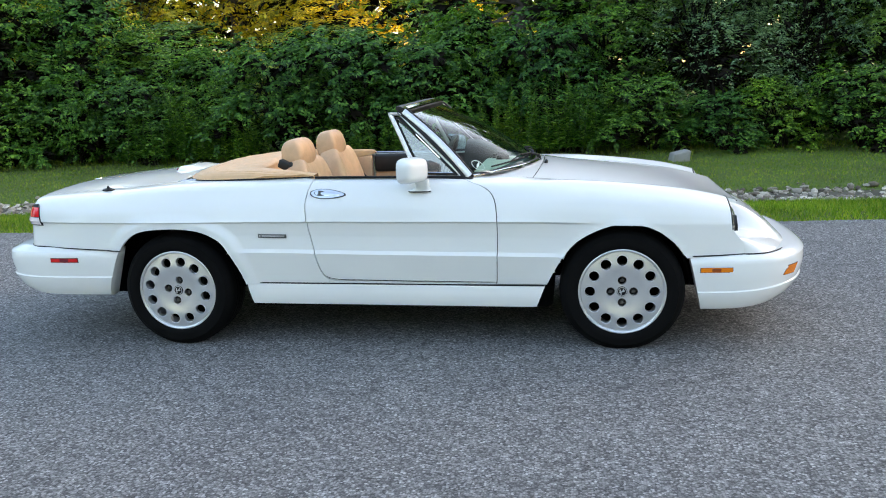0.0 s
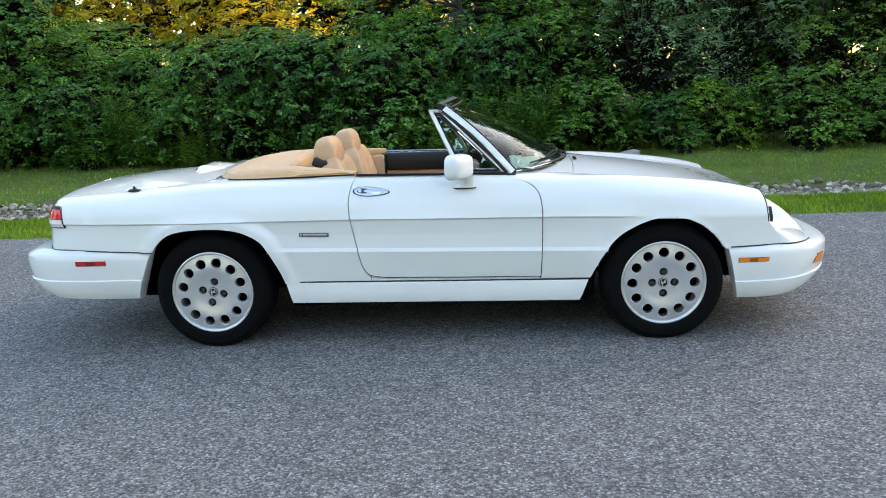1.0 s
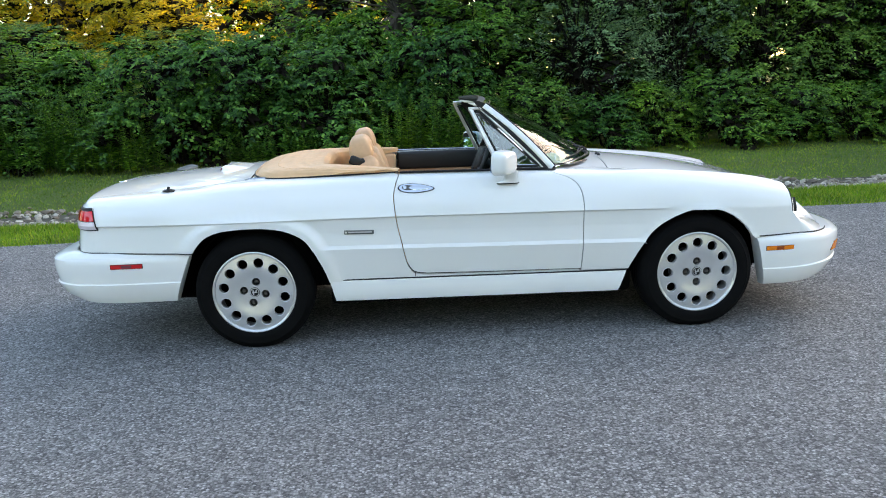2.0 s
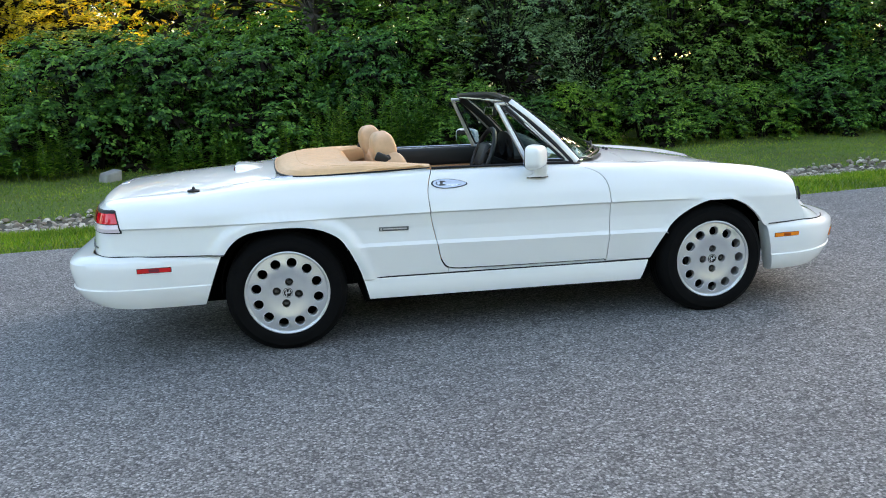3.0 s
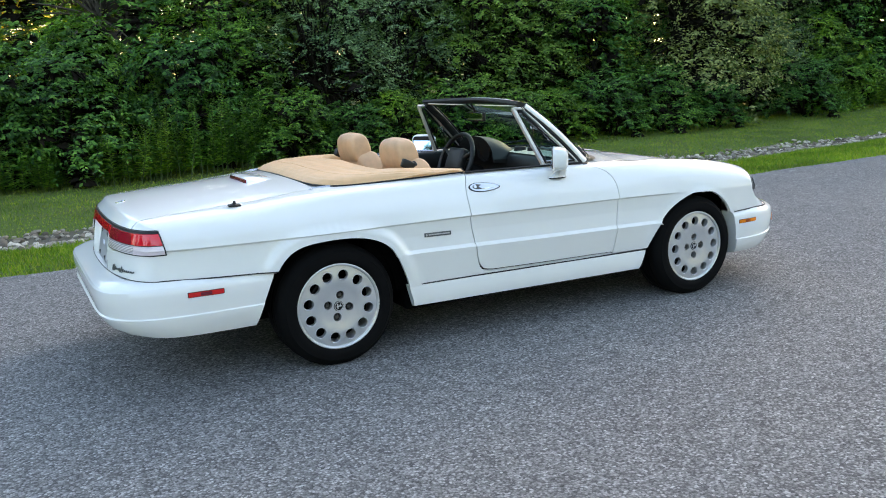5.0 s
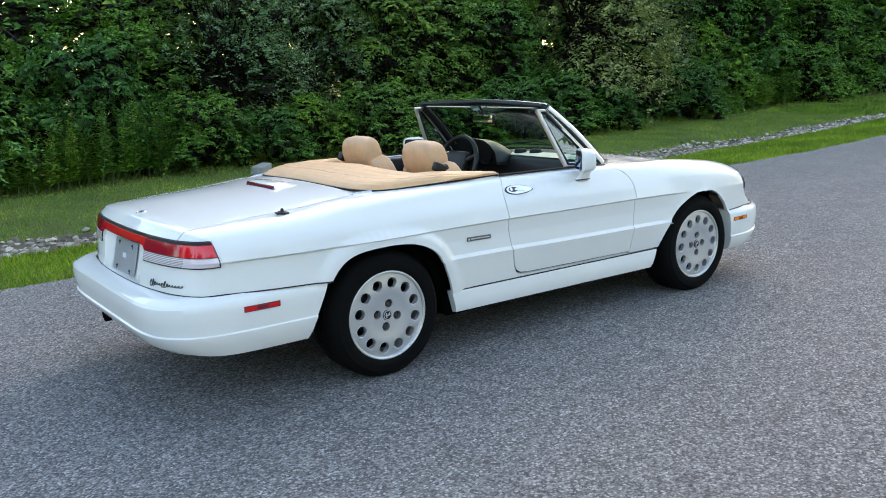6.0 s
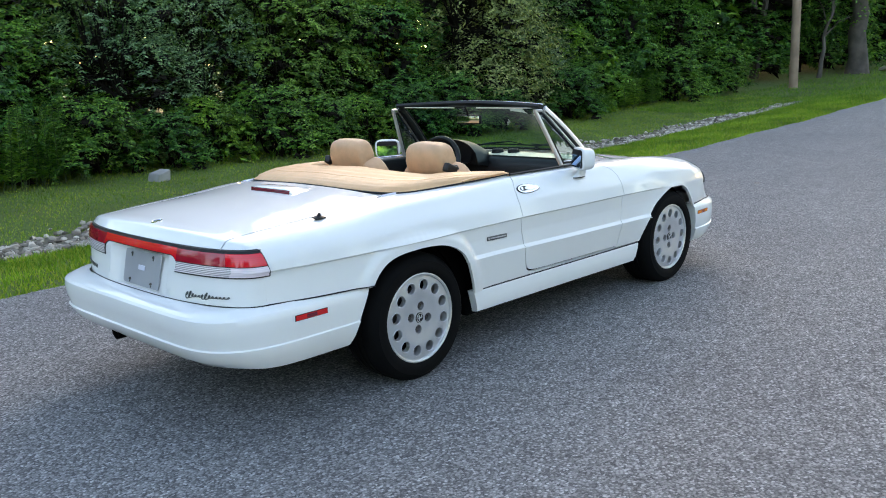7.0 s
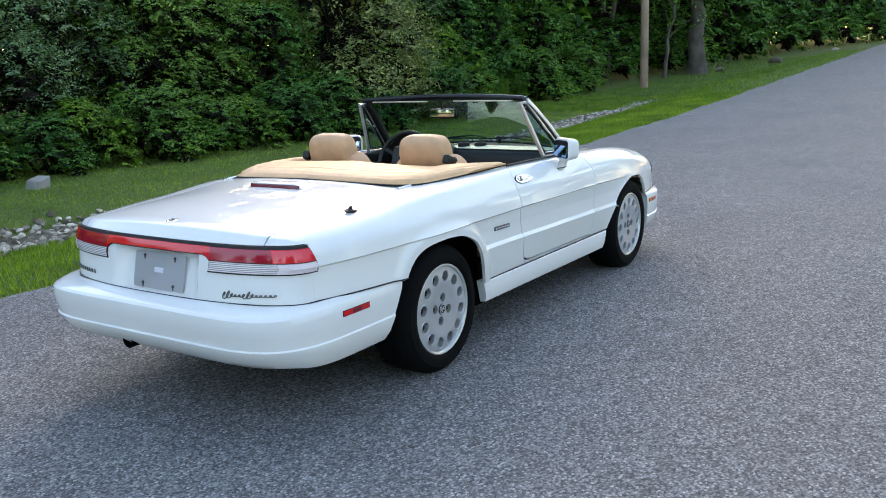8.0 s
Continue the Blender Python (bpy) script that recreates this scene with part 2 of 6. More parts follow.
def grid(bm, place, nu, nv, loop_u=False, loop_v=False, flip=False):
    """A sheet of quads over i in 0..nu, j in 0..nv."""
    ru, rv = nu if loop_u else nu + 1, nv if loop_v else nv + 1
    vs = [[bm.verts.new(place(i, j)) for j in range(rv)] for i in range(ru)]
    for i in range(nu):
        for j in range(nv):
            q = [vs[i][j], vs[(i + 1) % ru][j], vs[(i + 1) % ru][(j + 1) % rv], vs[i][(j + 1) % rv]]
            if len({v.co.to_tuple(6) for v in q}) > 2:
                bm.faces.new(q[::-1] if flip else q)
    return vs


def tube(bm, pts, r, n=8, caps=True):
    """A round bar along points; r is one radius or one a point."""
    pts = [Vector(p) for p in pts]
    rs = list(r) if isinstance(r, (list, tuple)) else [r] * len(pts)
    rings, side = [], None
    for i, p in enumerate(pts):
        t = (pts[min(i + 1, len(pts) - 1)] - pts[max(i - 1, 0)]).normalized()
        if side is None:
            side = t.orthogonal().normalized()
        side = (side - t * side.dot(t)).normalized()
        up = t.cross(side)
        rings.append([bm.verts.new(p + rs[i] * (math.cos(a) * side + math.sin(a) * up)) for a in (2 * math.pi * k / n for k in range(n))])
    for a, b in zip(rings, rings[1:]):
        for k in range(n):
            bm.faces.new((a[k], a[(k + 1) % n], b[(k + 1) % n], b[k]))
    if caps:
        bm.faces.new(rings[0][::-1])
        bm.faces.new(rings[-1])


def block(bm, at, size, bevel=0.01, turn=(0, 0, 0), segments=3):
    """A box with rounded edges."""
    made = bmesh.ops.create_cube(bm, size=1.0)["verts"]
    bmesh.ops.scale(bm, vec=size, verts=made)
    if bevel:
        edges = list({e for v in made for e in v.link_edges})
        made = list({v for f in bmesh.ops.bevel(bm, geom=edges, offset=bevel, segments=segments, affect="EDGES", profile=0.5)["faces"] for v in f.verts} | {v for v in made if v.is_valid})
    bmesh.ops.transform(bm, matrix=pose(*at, *turn), verts=[v for v in made if v.is_valid])


def lathe(bm, profile, n=48, m=None):
    """Turns (radius, along y) round the y axis."""
    m = m or Matrix()
    k = len(profile) - 1
    grid(bm, lambda i, j: m @ Vector((profile[j][0] * math.sin(2 * math.pi * i / n), profile[j][1], profile[j][0] * math.cos(2 * math.pi * i / n))), n, k, loop_u=True, flip=True)


def inside(poly, p):
    x, y = poly[:, 0], poly[:, 1]
    x2, y2 = np.roll(x, -1), np.roll(y, -1)
    a, b = p[:, :1], p[:, 1:2]
    cross = ((y > b) != (y2 > b)) & (a < (x2 - x) * (b - y) / np.where(y2 == y, 1e-9, y2 - y) + x)
    return cross.sum(1) % 2 == 1


def far_from(poly, p):
    a, b = poly, np.roll(poly, -1, 0)
    d = b - a
    t = np.clip(((p[:, None] - a) * d).sum(-1) / np.maximum((d * d).sum(-1), 1e-12), 0, 1)
    return np.sqrt((((a + t[..., None] * d) - p[:, None]) ** 2).sum(-1)).min(1)


def resampled(poly, step):
    out = []
    for a, b in zip(poly, np.roll(poly, -1, 0)):
        n = max(1, math.ceil(np.linalg.norm(b - a) / step))
        out += [a + (b - a) * k / n for k in range(n)]
    return np.array(out)


def shrunk(poly, by):
    """The outline (turning left) drawn in by a small distance."""
    a, b, c = np.roll(poly, 1, 0), poly, np.roll(poly, -1, 0)
    n1, n2 = (b - a)[:, ::-1] * (-1, 1), (c - b)[:, ::-1] * (-1, 1)
    n1, n2 = n1 / np.linalg.norm(n1, axis=1, keepdims=True), n2 / np.linalg.norm(n2, axis=1, keepdims=True)
    n = n1 + n2
    return poly + by * n / np.maximum((n * n1).sum(1, keepdims=True), 0.35)


def cut_sheet(bm, outline, surface, us, vs, holes=(), edge=0.014, flange=0.016, flip=False):
    """A skin over a flat outline, laid on surface(u, v), with its rim turned in."""
    poly = np.array(outline, float)
    if (poly[:, 0] * np.roll(poly[:, 1], -1) - np.roll(poly[:, 0], -1) * poly[:, 1]).sum() < 0:
        poly = poly[::-1]
    poly = resampled(poly, edge)
    loops = [poly] + [np.array(h, float) for h in holes]
    pts = np.array([(u, v) for u in us for v in vs])
    pts = pts[inside(poly, pts)]
    pts = pts[far_from(poly, pts) > edge * 0.45]
    for h in loops[1:]:
        pts = pts[~inside(h, pts)]
        pts = pts[far_from(h, pts) > edge * 0.35]
    all_pts, edges = [], []
    for lp in loops:
        k = len(all_pts)
        all_pts += [Vector(p) for p in lp]
        edges += [(k + i, k + (i + 1) % len(lp)) for i in range(len(lp))]
    rim = len(all_pts)
    all_pts += [Vector(p) for p in pts]
    co, _, faces, *_ = geometry.delaunay_2d_cdt(all_pts, edges, [], 0, 1e-6)
    co = np.array([(c.x, c.y) for c in co])
    mid = np.array([co[list(f)].mean(0) for f in faces])
    keep = inside(poly, mid)
    for h in loops[1:]:
        keep &= ~inside(h, mid)
    verts = [bm.verts.new(surface(u, v)) for u, v in co]
    for f, k in zip(faces, keep):
        if k:
            tri = [verts[i] for i in f]
            try:
                bm.faces.new(tri[::-1] if flip else tri)
            except ValueError:
                pass
    bmesh.ops.delete(bm, geom=[v for v in verts if not v.link_faces], context="VERTS")
    bm.normal_update()
    if flange:
        border = [e for e in bm.edges if len(e.link_faces) == 1]
        norms = {v: v.normal.copy() for e in border for v in e.verts}
        made = bmesh.ops.extrude_edge_only(bm, edges=border)["geom"]
        old = list(norms)
        for v in (g for g in made if isinstance(g, bmesh.types.BMVert)):
            near = min((w.other_vert(v) for w in v.link_edges if w.other_vert(v) in norms), key=lambda o: (o.co - v.co).length)
            v.co -= norms[near] * flange

# ---- ground ----
def soft_rise(x, start, slope, blend=3.0):
    return slope * blend * math.log1p(math.exp(min((x - start) / blend, 40.0)))


def road_edge(x):
    return 2.66 + 0.034 * max(x, -8.0) + 0.03 * math.sin(1.3 * x) + 0.02 * math.sin(4.1 * x + 1.0)


ditch = curve([0.0, 0.25, 1.2, 2.0, 2.9, 3.3, 4.2, 5.6, 7.0, 30.0], [-0.02, -0.01, -0.06, -0.15, -0.24, -0.20, -0.10, -0.05, 0.03, 0.6])


def ground_z(x, y):
    """Height of the land: a road that climbs ahead, a stony ditch beside it, and a bank."""
    e = road_edge(x)
    near = soft_rise(x, 9.0, 0.034) if x < 60 else soft_rise(60, 9.0, 0.034) + 0.02 * (x - 60)
    if y <= e:
        side = -0.03 * step01(-6.2, -9.0, y) if y < -6 else 0.0
        return near * 1.0 + side
    d = y - e
    fade = step01(8.0, 26.0, x)
    far = near - (near - soft_rise(x, 19.0, 0.034)) * step01(1.0, 4.5, d) * (1 - step01(40, 70, x))
    return far + ditch(d) * (1 - 0.55 * fade * (1 - step01(5.0, 9.0, d))) + 0.02 * noise.noise((x * 0.9, y * 0.9, 3.0)) * step01(0.3, 1.5, d)


def strip(name, xs, ys_of, lift, mat, label, category):
    bm = bmesh.new()
    n = len(ys_of(0.0)) - 1
    rows = [ys_of(x) for x in xs]
    grid(bm, lambda i, j: (xs[i], rows[i][j], ground_z(xs[i], rows[i][j]) + lift), len(xs) - 1, n)
    bmesh.ops.recalc_face_normals(bm, faces=bm.faces)
    ob = new(name, mesh_of(name, bm, mat, 60))
    return tagged(ob, label, category, kind="structure")


far_out = [3000, 1200, 500, 250, 140]
xs_ground = [-v for v in far_out] + list(np.arange(-90, -14, 4.0)) + list(np.arange(-14, 34, 0.25)) + list(np.arange(34, 140, 4.0)) + far_out[::-1]
ys_ground = [-v for v in far_out] + list(np.arange(-100, -8, 6.0)) + [-8, -7, -6.2]


def ground_ys(x):
    e = road_edge(x)
    return [v - (6.0 if v <= -100 else 0) for v in ys_ground] + [-3.0, 0.0, e - 0.12, e] + [e + d for d in np.arange(0.12, 7.2, 0.18)] + [e + d for d in (8, 10, 14, 20, 30, 45, 70, 120, 250, 600, 1400, 3000)]


ground = strip("ground", xs_ground, ground_ys, -0.012, TURF, "mown grass verge with a shallow ditch", "ground")
road = strip("road", [v for v in xs_ground if abs(v) < 600], lambda x: [-6.1, -5.0, -4.0, -3.0, -2.0, -1.0, 0.0, 1.0, 2.0, road_edge(x) - 0.1, road_edge(x)], 0.004, ASPHALT, "grey worn asphalt road with coarse aggregate", "road")

# ---- plants and stones ----


def leaf_mesh(name, at, along, normal, size, mat, width=0.5):
    """Folded four-cornered leaves at points, each with its own way and facing."""
    n = len(at)
    normal = normal / np.linalg.norm(normal, axis=1, keepdims=True)
    along = along - normal * (along * normal).sum(1, keepdims=True)
    along /= np.maximum(np.linalg.norm(along, axis=1, keepdims=True), 1e-6)
    across = np.cross(normal, along)
    s = size[:, None]
    fold = normal * s * 0.10
    v = np.stack([at, at + along * s * 0.42 + across * s * width * 0.5 + fold, at + along * s - fold * 0.6, at + along * s * 0.42 - across * s * width * 0.5 + fold], 1).reshape(-1, 3)
    return faces_mesh(name, v, np.arange(n * 4).reshape(n, 4), mat)


def faces_mesh(name, v, quads, mat):
    tri = np.concatenate([quads[:, [0, 1, 2]], quads[:, [0, 2, 3]]], 1).reshape(-1, 3)
    me = bpy.data.meshes.new(name)
    me.vertices.add(len(v))
    me.vertices.foreach_set("co", v.astype(np.float32).ravel())
    me.loops.add(tri.size)
    me.loops.foreach_set("vertex_index", tri.astype(np.int32).ravel())
    me.polygons.add(len(tri))
    me.polygons.foreach_set("loop_start", np.arange(0, tri.size, 3, dtype=np.int32))
    me.update(calc_edges=True)
    me.materials.append(mat)
    return me


def sprays(seed, n, lobes, size, per=11, droop=0.55, reach=0.95, open_side=0.5, depth=(0.6, 1.0)):
    """Leaves set left and right along arching sprigs that leave the outer and upper side of many lobes; more of them
    stand on the open side (-y), where the light comes in. Gives places, ways, facings and sizes."""
    r = np.random.default_rng(seed)
    m = n // per
    c = np.array([l[:3] for l in lobes])
    rad = np.array([l[3:] for l in lobes])
    mid = np.median(c, 0)
    outward = (c - mid) * (1, 1, 0)
    span = max(float(np.abs(outward[:, 1]).max()), 0.05)
    share = rad[:, 0] * rad[:, 2] * (1 - open_side * np.clip(outward[:, 1] / span, -1, 1))
    outward /= np.maximum(np.linalg.norm(outward, axis=1, keepdims=True), 0.05)
    k = r.choice(len(lobes), m, p=share / share.sum())
    up = np.array([0.0, 0.0, 1.0])
    d = r.normal(0, 0.62, (m, 3)) + outward[k] * 0.6 + up * 0.55 - np.array([0, 0.35 * open_side, 0])
    d /= np.linalg.norm(d, axis=1, keepdims=True)
    foot = c[k] + d * rad[k] * r.uniform(*depth, m)[:, None]
    way = d * 0.75 + r.normal(0, 0.33, (m, 3)) + up * 0.38
    way /= np.linalg.norm(way, axis=1, keepdims=True)
    length = (rad[k].mean(1) * reach * r.uniform(0.45, 1.25, m))[:, None, None]
    t = ((np.arange(per) + 0.7) / per)[None, :, None]
    p = foot[:, None] + way[:, None] * length * t - up * droop * length * t ** 2
    run = way[:, None] - up * 2 * droop * t
    run /= np.linalg.norm(run, axis=2, keepdims=True)
    side = np.cross(run, up)
    side /= np.maximum(np.linalg.norm(side, axis=2, keepdims=True), 1e-3)
    turn = np.where(np.arange(per) % 2, 1.0, -1.0)[None, :, None]
    along = run * 0.55 + side * turn * 0.8 + r.normal(0, 0.24, (m, per, 3)) - up * 0.15
    face = np.repeat((d * 0.7 + up * 0.7)[:, None], per, 1) + r.normal(0, 0.30, (m, per, 3))
    s = size * r.uniform(0.75, 1.25, (m, per)) * (1 - 0.4 * t[..., 0] ** 2)
    p, along, face, s = p.reshape(-1, 3), along.reshape(-1, 3), face.reshape(-1, 3), s.ravel()
    keep = p[:, 2] > 0.02
    return p[keep], along[keep], face[keep], s[keep]


def lobes_of(seed, width, height, n, deep=0.85):
    """Many small lobes over a shrub's outline, broad below and uneven above, with gaps between them."""
    r = np.random.default_rng(seed)
    out = []
    for i in range(n):
        z = height * (0.04 + 0.87 * (i + r.random()) / n)
        spread = width * 0.5 * math.sqrt(max(1 - (max(z / height - 0.25, 0) / 0.78) ** 2.2, 0.05)) * r.uniform(0.72, 1.10)
        a = i * 2.4 + r.normal(0, 0.5)
        rr = (0.11 * width + 0.04 * height) * r.uniform(0.5, 1.35)
        far = max(spread - rr, 0.0) * (1.0 if r.random() < 0.8 else r.random())
        out.append((far * math.cos(a), deep * far * math.sin(a), z, rr * r.uniform(0.9, 1.35), rr, rr * r.uniform(0.6, 0.95)))
    return out


def shrub(name, seed, width, height, leaves, size, mat, label, category="bush", stems=5, n_lobes=18, bare=0.0, leaf_width=0.55, droop=0.55, open_side=0.5):
    """A shrub or tree: stems that fork, and a crown of leafy sprays."""
    r = np.random.default_rng(seed)
    base = thing(name, (0, 0, 0), label, category)
    lobes = lobes_of(seed + 50, width, height - bare, n_lobes)
    lobes = [(a, b, c + bare, d, e, f) for a, b, c, d, e, f in lobes]
    p, way, face, s = sprays(seed + 90, leaves, lobes, size, droop=droop, open_side=open_side)
    crown = new("crown", leaf_mesh("crown", p, way, face, s, mat, leaf_width))
    crown.parent = base
    bm = bmesh.new()
    thick = 0.018 + 0.012 * height
    for i in range(stems):
        a, b, c = lobes[int(r.integers(len(lobes) // 2, len(lobes)))][:3] if i else (0.05, 0.0, height * 0.75)
        foot = Vector((r.normal(0, 0.03 * stems), r.normal(0, 0.03 * stems), -0.1))
        mid = Vector((a * 0.35 + r.normal(0, 0.08), b * 0.35 + r.normal(0, 0.08), c * 0.5))
        tube(bm, [foot, foot.lerp(mid, 0.5) + Vector((r.normal(0, 0.05), r.normal(0, 0.05), 0)), mid, mid.lerp((a, b, c), 0.55), (a, b, c)], [thick, thick * 0.8, thick * 0.6, thick * 0.4, thick * 0.15], 6)
        for l in lobes[i::stems]:
            t = Vector(l[:3])
            tube(bm, [mid, mid.lerp(t, 0.6) + Vector((0, 0, 0.06)), t], [thick * 0.4, thick * 0.22, thick * 0.08], 3)
    part("trunk", bm, BARK if category == "tree" else TWIG_AND_GAP, base)
    # Oversized dark cards inside the crown put shade into its gaps.
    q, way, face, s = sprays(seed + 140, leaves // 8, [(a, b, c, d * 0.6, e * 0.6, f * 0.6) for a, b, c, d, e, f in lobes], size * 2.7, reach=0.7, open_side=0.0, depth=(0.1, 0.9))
    gap_cards = new("branchwork", leaf_mesh("branchwork", q, way, face, s, TWIG_AND_GAP, 0.42))
    gap_cards.parent = base
    tagged(gap_cards, kind="stuff")
    return base


def weeds(name, seed, stems, spread, height, size, mat, label):
    """A stand of upright stems with narrow leaves all the way up, shorter towards the tips."""
    r = np.random.default_rng(seed)
    base = thing(name, (0, 0, 0), label, "weeds")
    bm = bmesh.new()
    at, way, face, big = [], [], [], []
    for _ in range(stems):
        a, q = r.uniform(0, 2 * math.pi), math.sqrt(r.random())
        foot = np.array([spread * q * math.cos(a), spread * 0.6 * q * math.sin(a), 0.0])
        tall = height * r.uniform(0.62, 1.1) * (1 - 0.25 * q)
        tip = foot + np.array([r.normal(0, 0.10), r.normal(-0.04, 0.10), 1.0]) * tall
        tube(bm, [foot, (foot + tip) / 2 + r.normal(0, 0.015, 3), tip], [0.007, 0.005, 0.002], 3, False)
        n = int(tall / 0.019)
        for k in range(n):
            f = 0.12 + 0.88 * (k + 0.5) / n
            b = 2.4 * k + r.normal(0, 0.3)
            out = np.array([math.cos(b), math.sin(b), 0.0])
            at.append(foot + (tip - foot) * f)
            way.append(out + np.array([0, 0, 0.25 + 0.7 * f]) + r.normal(0, 0.15, 3))
            face.append(np.array([0, 0, 1.0]) - out * 0.35 + r.normal(0, 0.2, 3))
            big.append(size * (1.15 - 0.85 * f ** 1.6) * r.uniform(0.8, 1.2))
    part("stems", bm, STEM, base)
    leaves = new("leaves", leaf_mesh("leaves", np.array(at), np.array(way), np.array(face), np.array(big), mat, 0.42))
    leaves.parent = base
    return base


def ground_at(x, y):
    return ground_z(x, y) - 0.012


kinds = [
    shrub("bush", 11, 3.2, 3.2, 9800, 0.102, LEAF, "dense dark green broadleaf bush on the bank", n_lobes=46),
    shrub("bush", 12, 3.0, 3.7, 10800, 0.088, LEAF_LIGHT, "tall light green bush with small leaves", n_lobes=48),
    shrub("bush", 13, 3.8, 4.4, 16000, 0.076, LEAF_GREY, "large grey-green shrub with a rounded crown", n_lobes=70, leaf_width=0.5, droop=0.3),
    shrub("bush", 14, 2.4, 1.7, 7800, 0.082, LEAF, "low green bush at the foot of the thicket", n_lobes=36),
    shrub("tree", 15, 6.0, 9.5, 8000, 0.21, LEAF, "tall broadleaf tree behind the thicket", "tree", 3, 70, 0.3, open_side=0.25),
    shrub("tree", 16, 5.6, 8.0, 8500, 0.185, LEAF_PALE, "light yellowish green tree behind the thicket", "tree", 3, 64, 0.2, open_side=0.25),
    shrub("tree", 17, 6.4, 9.0, 3200, 0.46, LEAF, "dark broadleaf tree of the far wood, also added out of view", "tree", 2, 50, 0.2, open_side=0.1),
    shrub("bush", 18, 3.4, 3.0, 4800, 0.15, LEAF, "dark green bush at the far wood's edge", n_lobes=44),
    shrub("tree", 19, 6.0, 8.5, 9000, 0.22, LEAF_SUNLIT, "tree beyond the thicket with golden sunlight put into its leaf colour", "tree", 2, 60, 0.2),
    weeds("tall_weeds", 20, 40, 0.95, 1.5, 0.125, LEAF_LIGHT, "stand of tall upright light green weeds"),
    shrub("bush", 22, 2.3, 1.5, 7400, 0.080, LEAF_LIGHT, "low light green bush in front of the thicket", n_lobes=34),
    shrub("bush", 23, 3.2, 4.0, 10800, 0.096, LEAF_PALE, "tall yellowish green bush with loose sprays", n_lobes=50, droop=0.7),
    shrub("tree", 24, 8.5, 13.0, 7500, 0.28, LEAF, "tall tree with a high overhanging crown", "tree", 2, 60, 3.4, open_side=0.2),
    shrub("bush", 25, 3.8, 4.4, 20000, 0.082, LEAF_OLIVE, "large olive-grey shrub with a rounded crown", n_lobes=64, leaf_width=0.5, droop=0.3),
]
used = set()


def plant(k, x, y, turn=0.0, scale=1.0, tall=1.0, group=""):
    ob = kinds[k]
    tagged(ob, group=group)
    m = pose(x, y, ground_at(x, y) - 0.03, 0, 0, turn)
    if k not in used:
        used.add(k)
        ob.matrix_basis = m
        ob.scale = (scale, scale, scale * tall)
        return ob
    keep = ob.scale.copy()
    ob.scale = (scale, scale, scale * tall)
    made = copy_thing(ob, m)
    made.scale = (scale, scale, scale * tall)
    ob.scale = keep
    return made


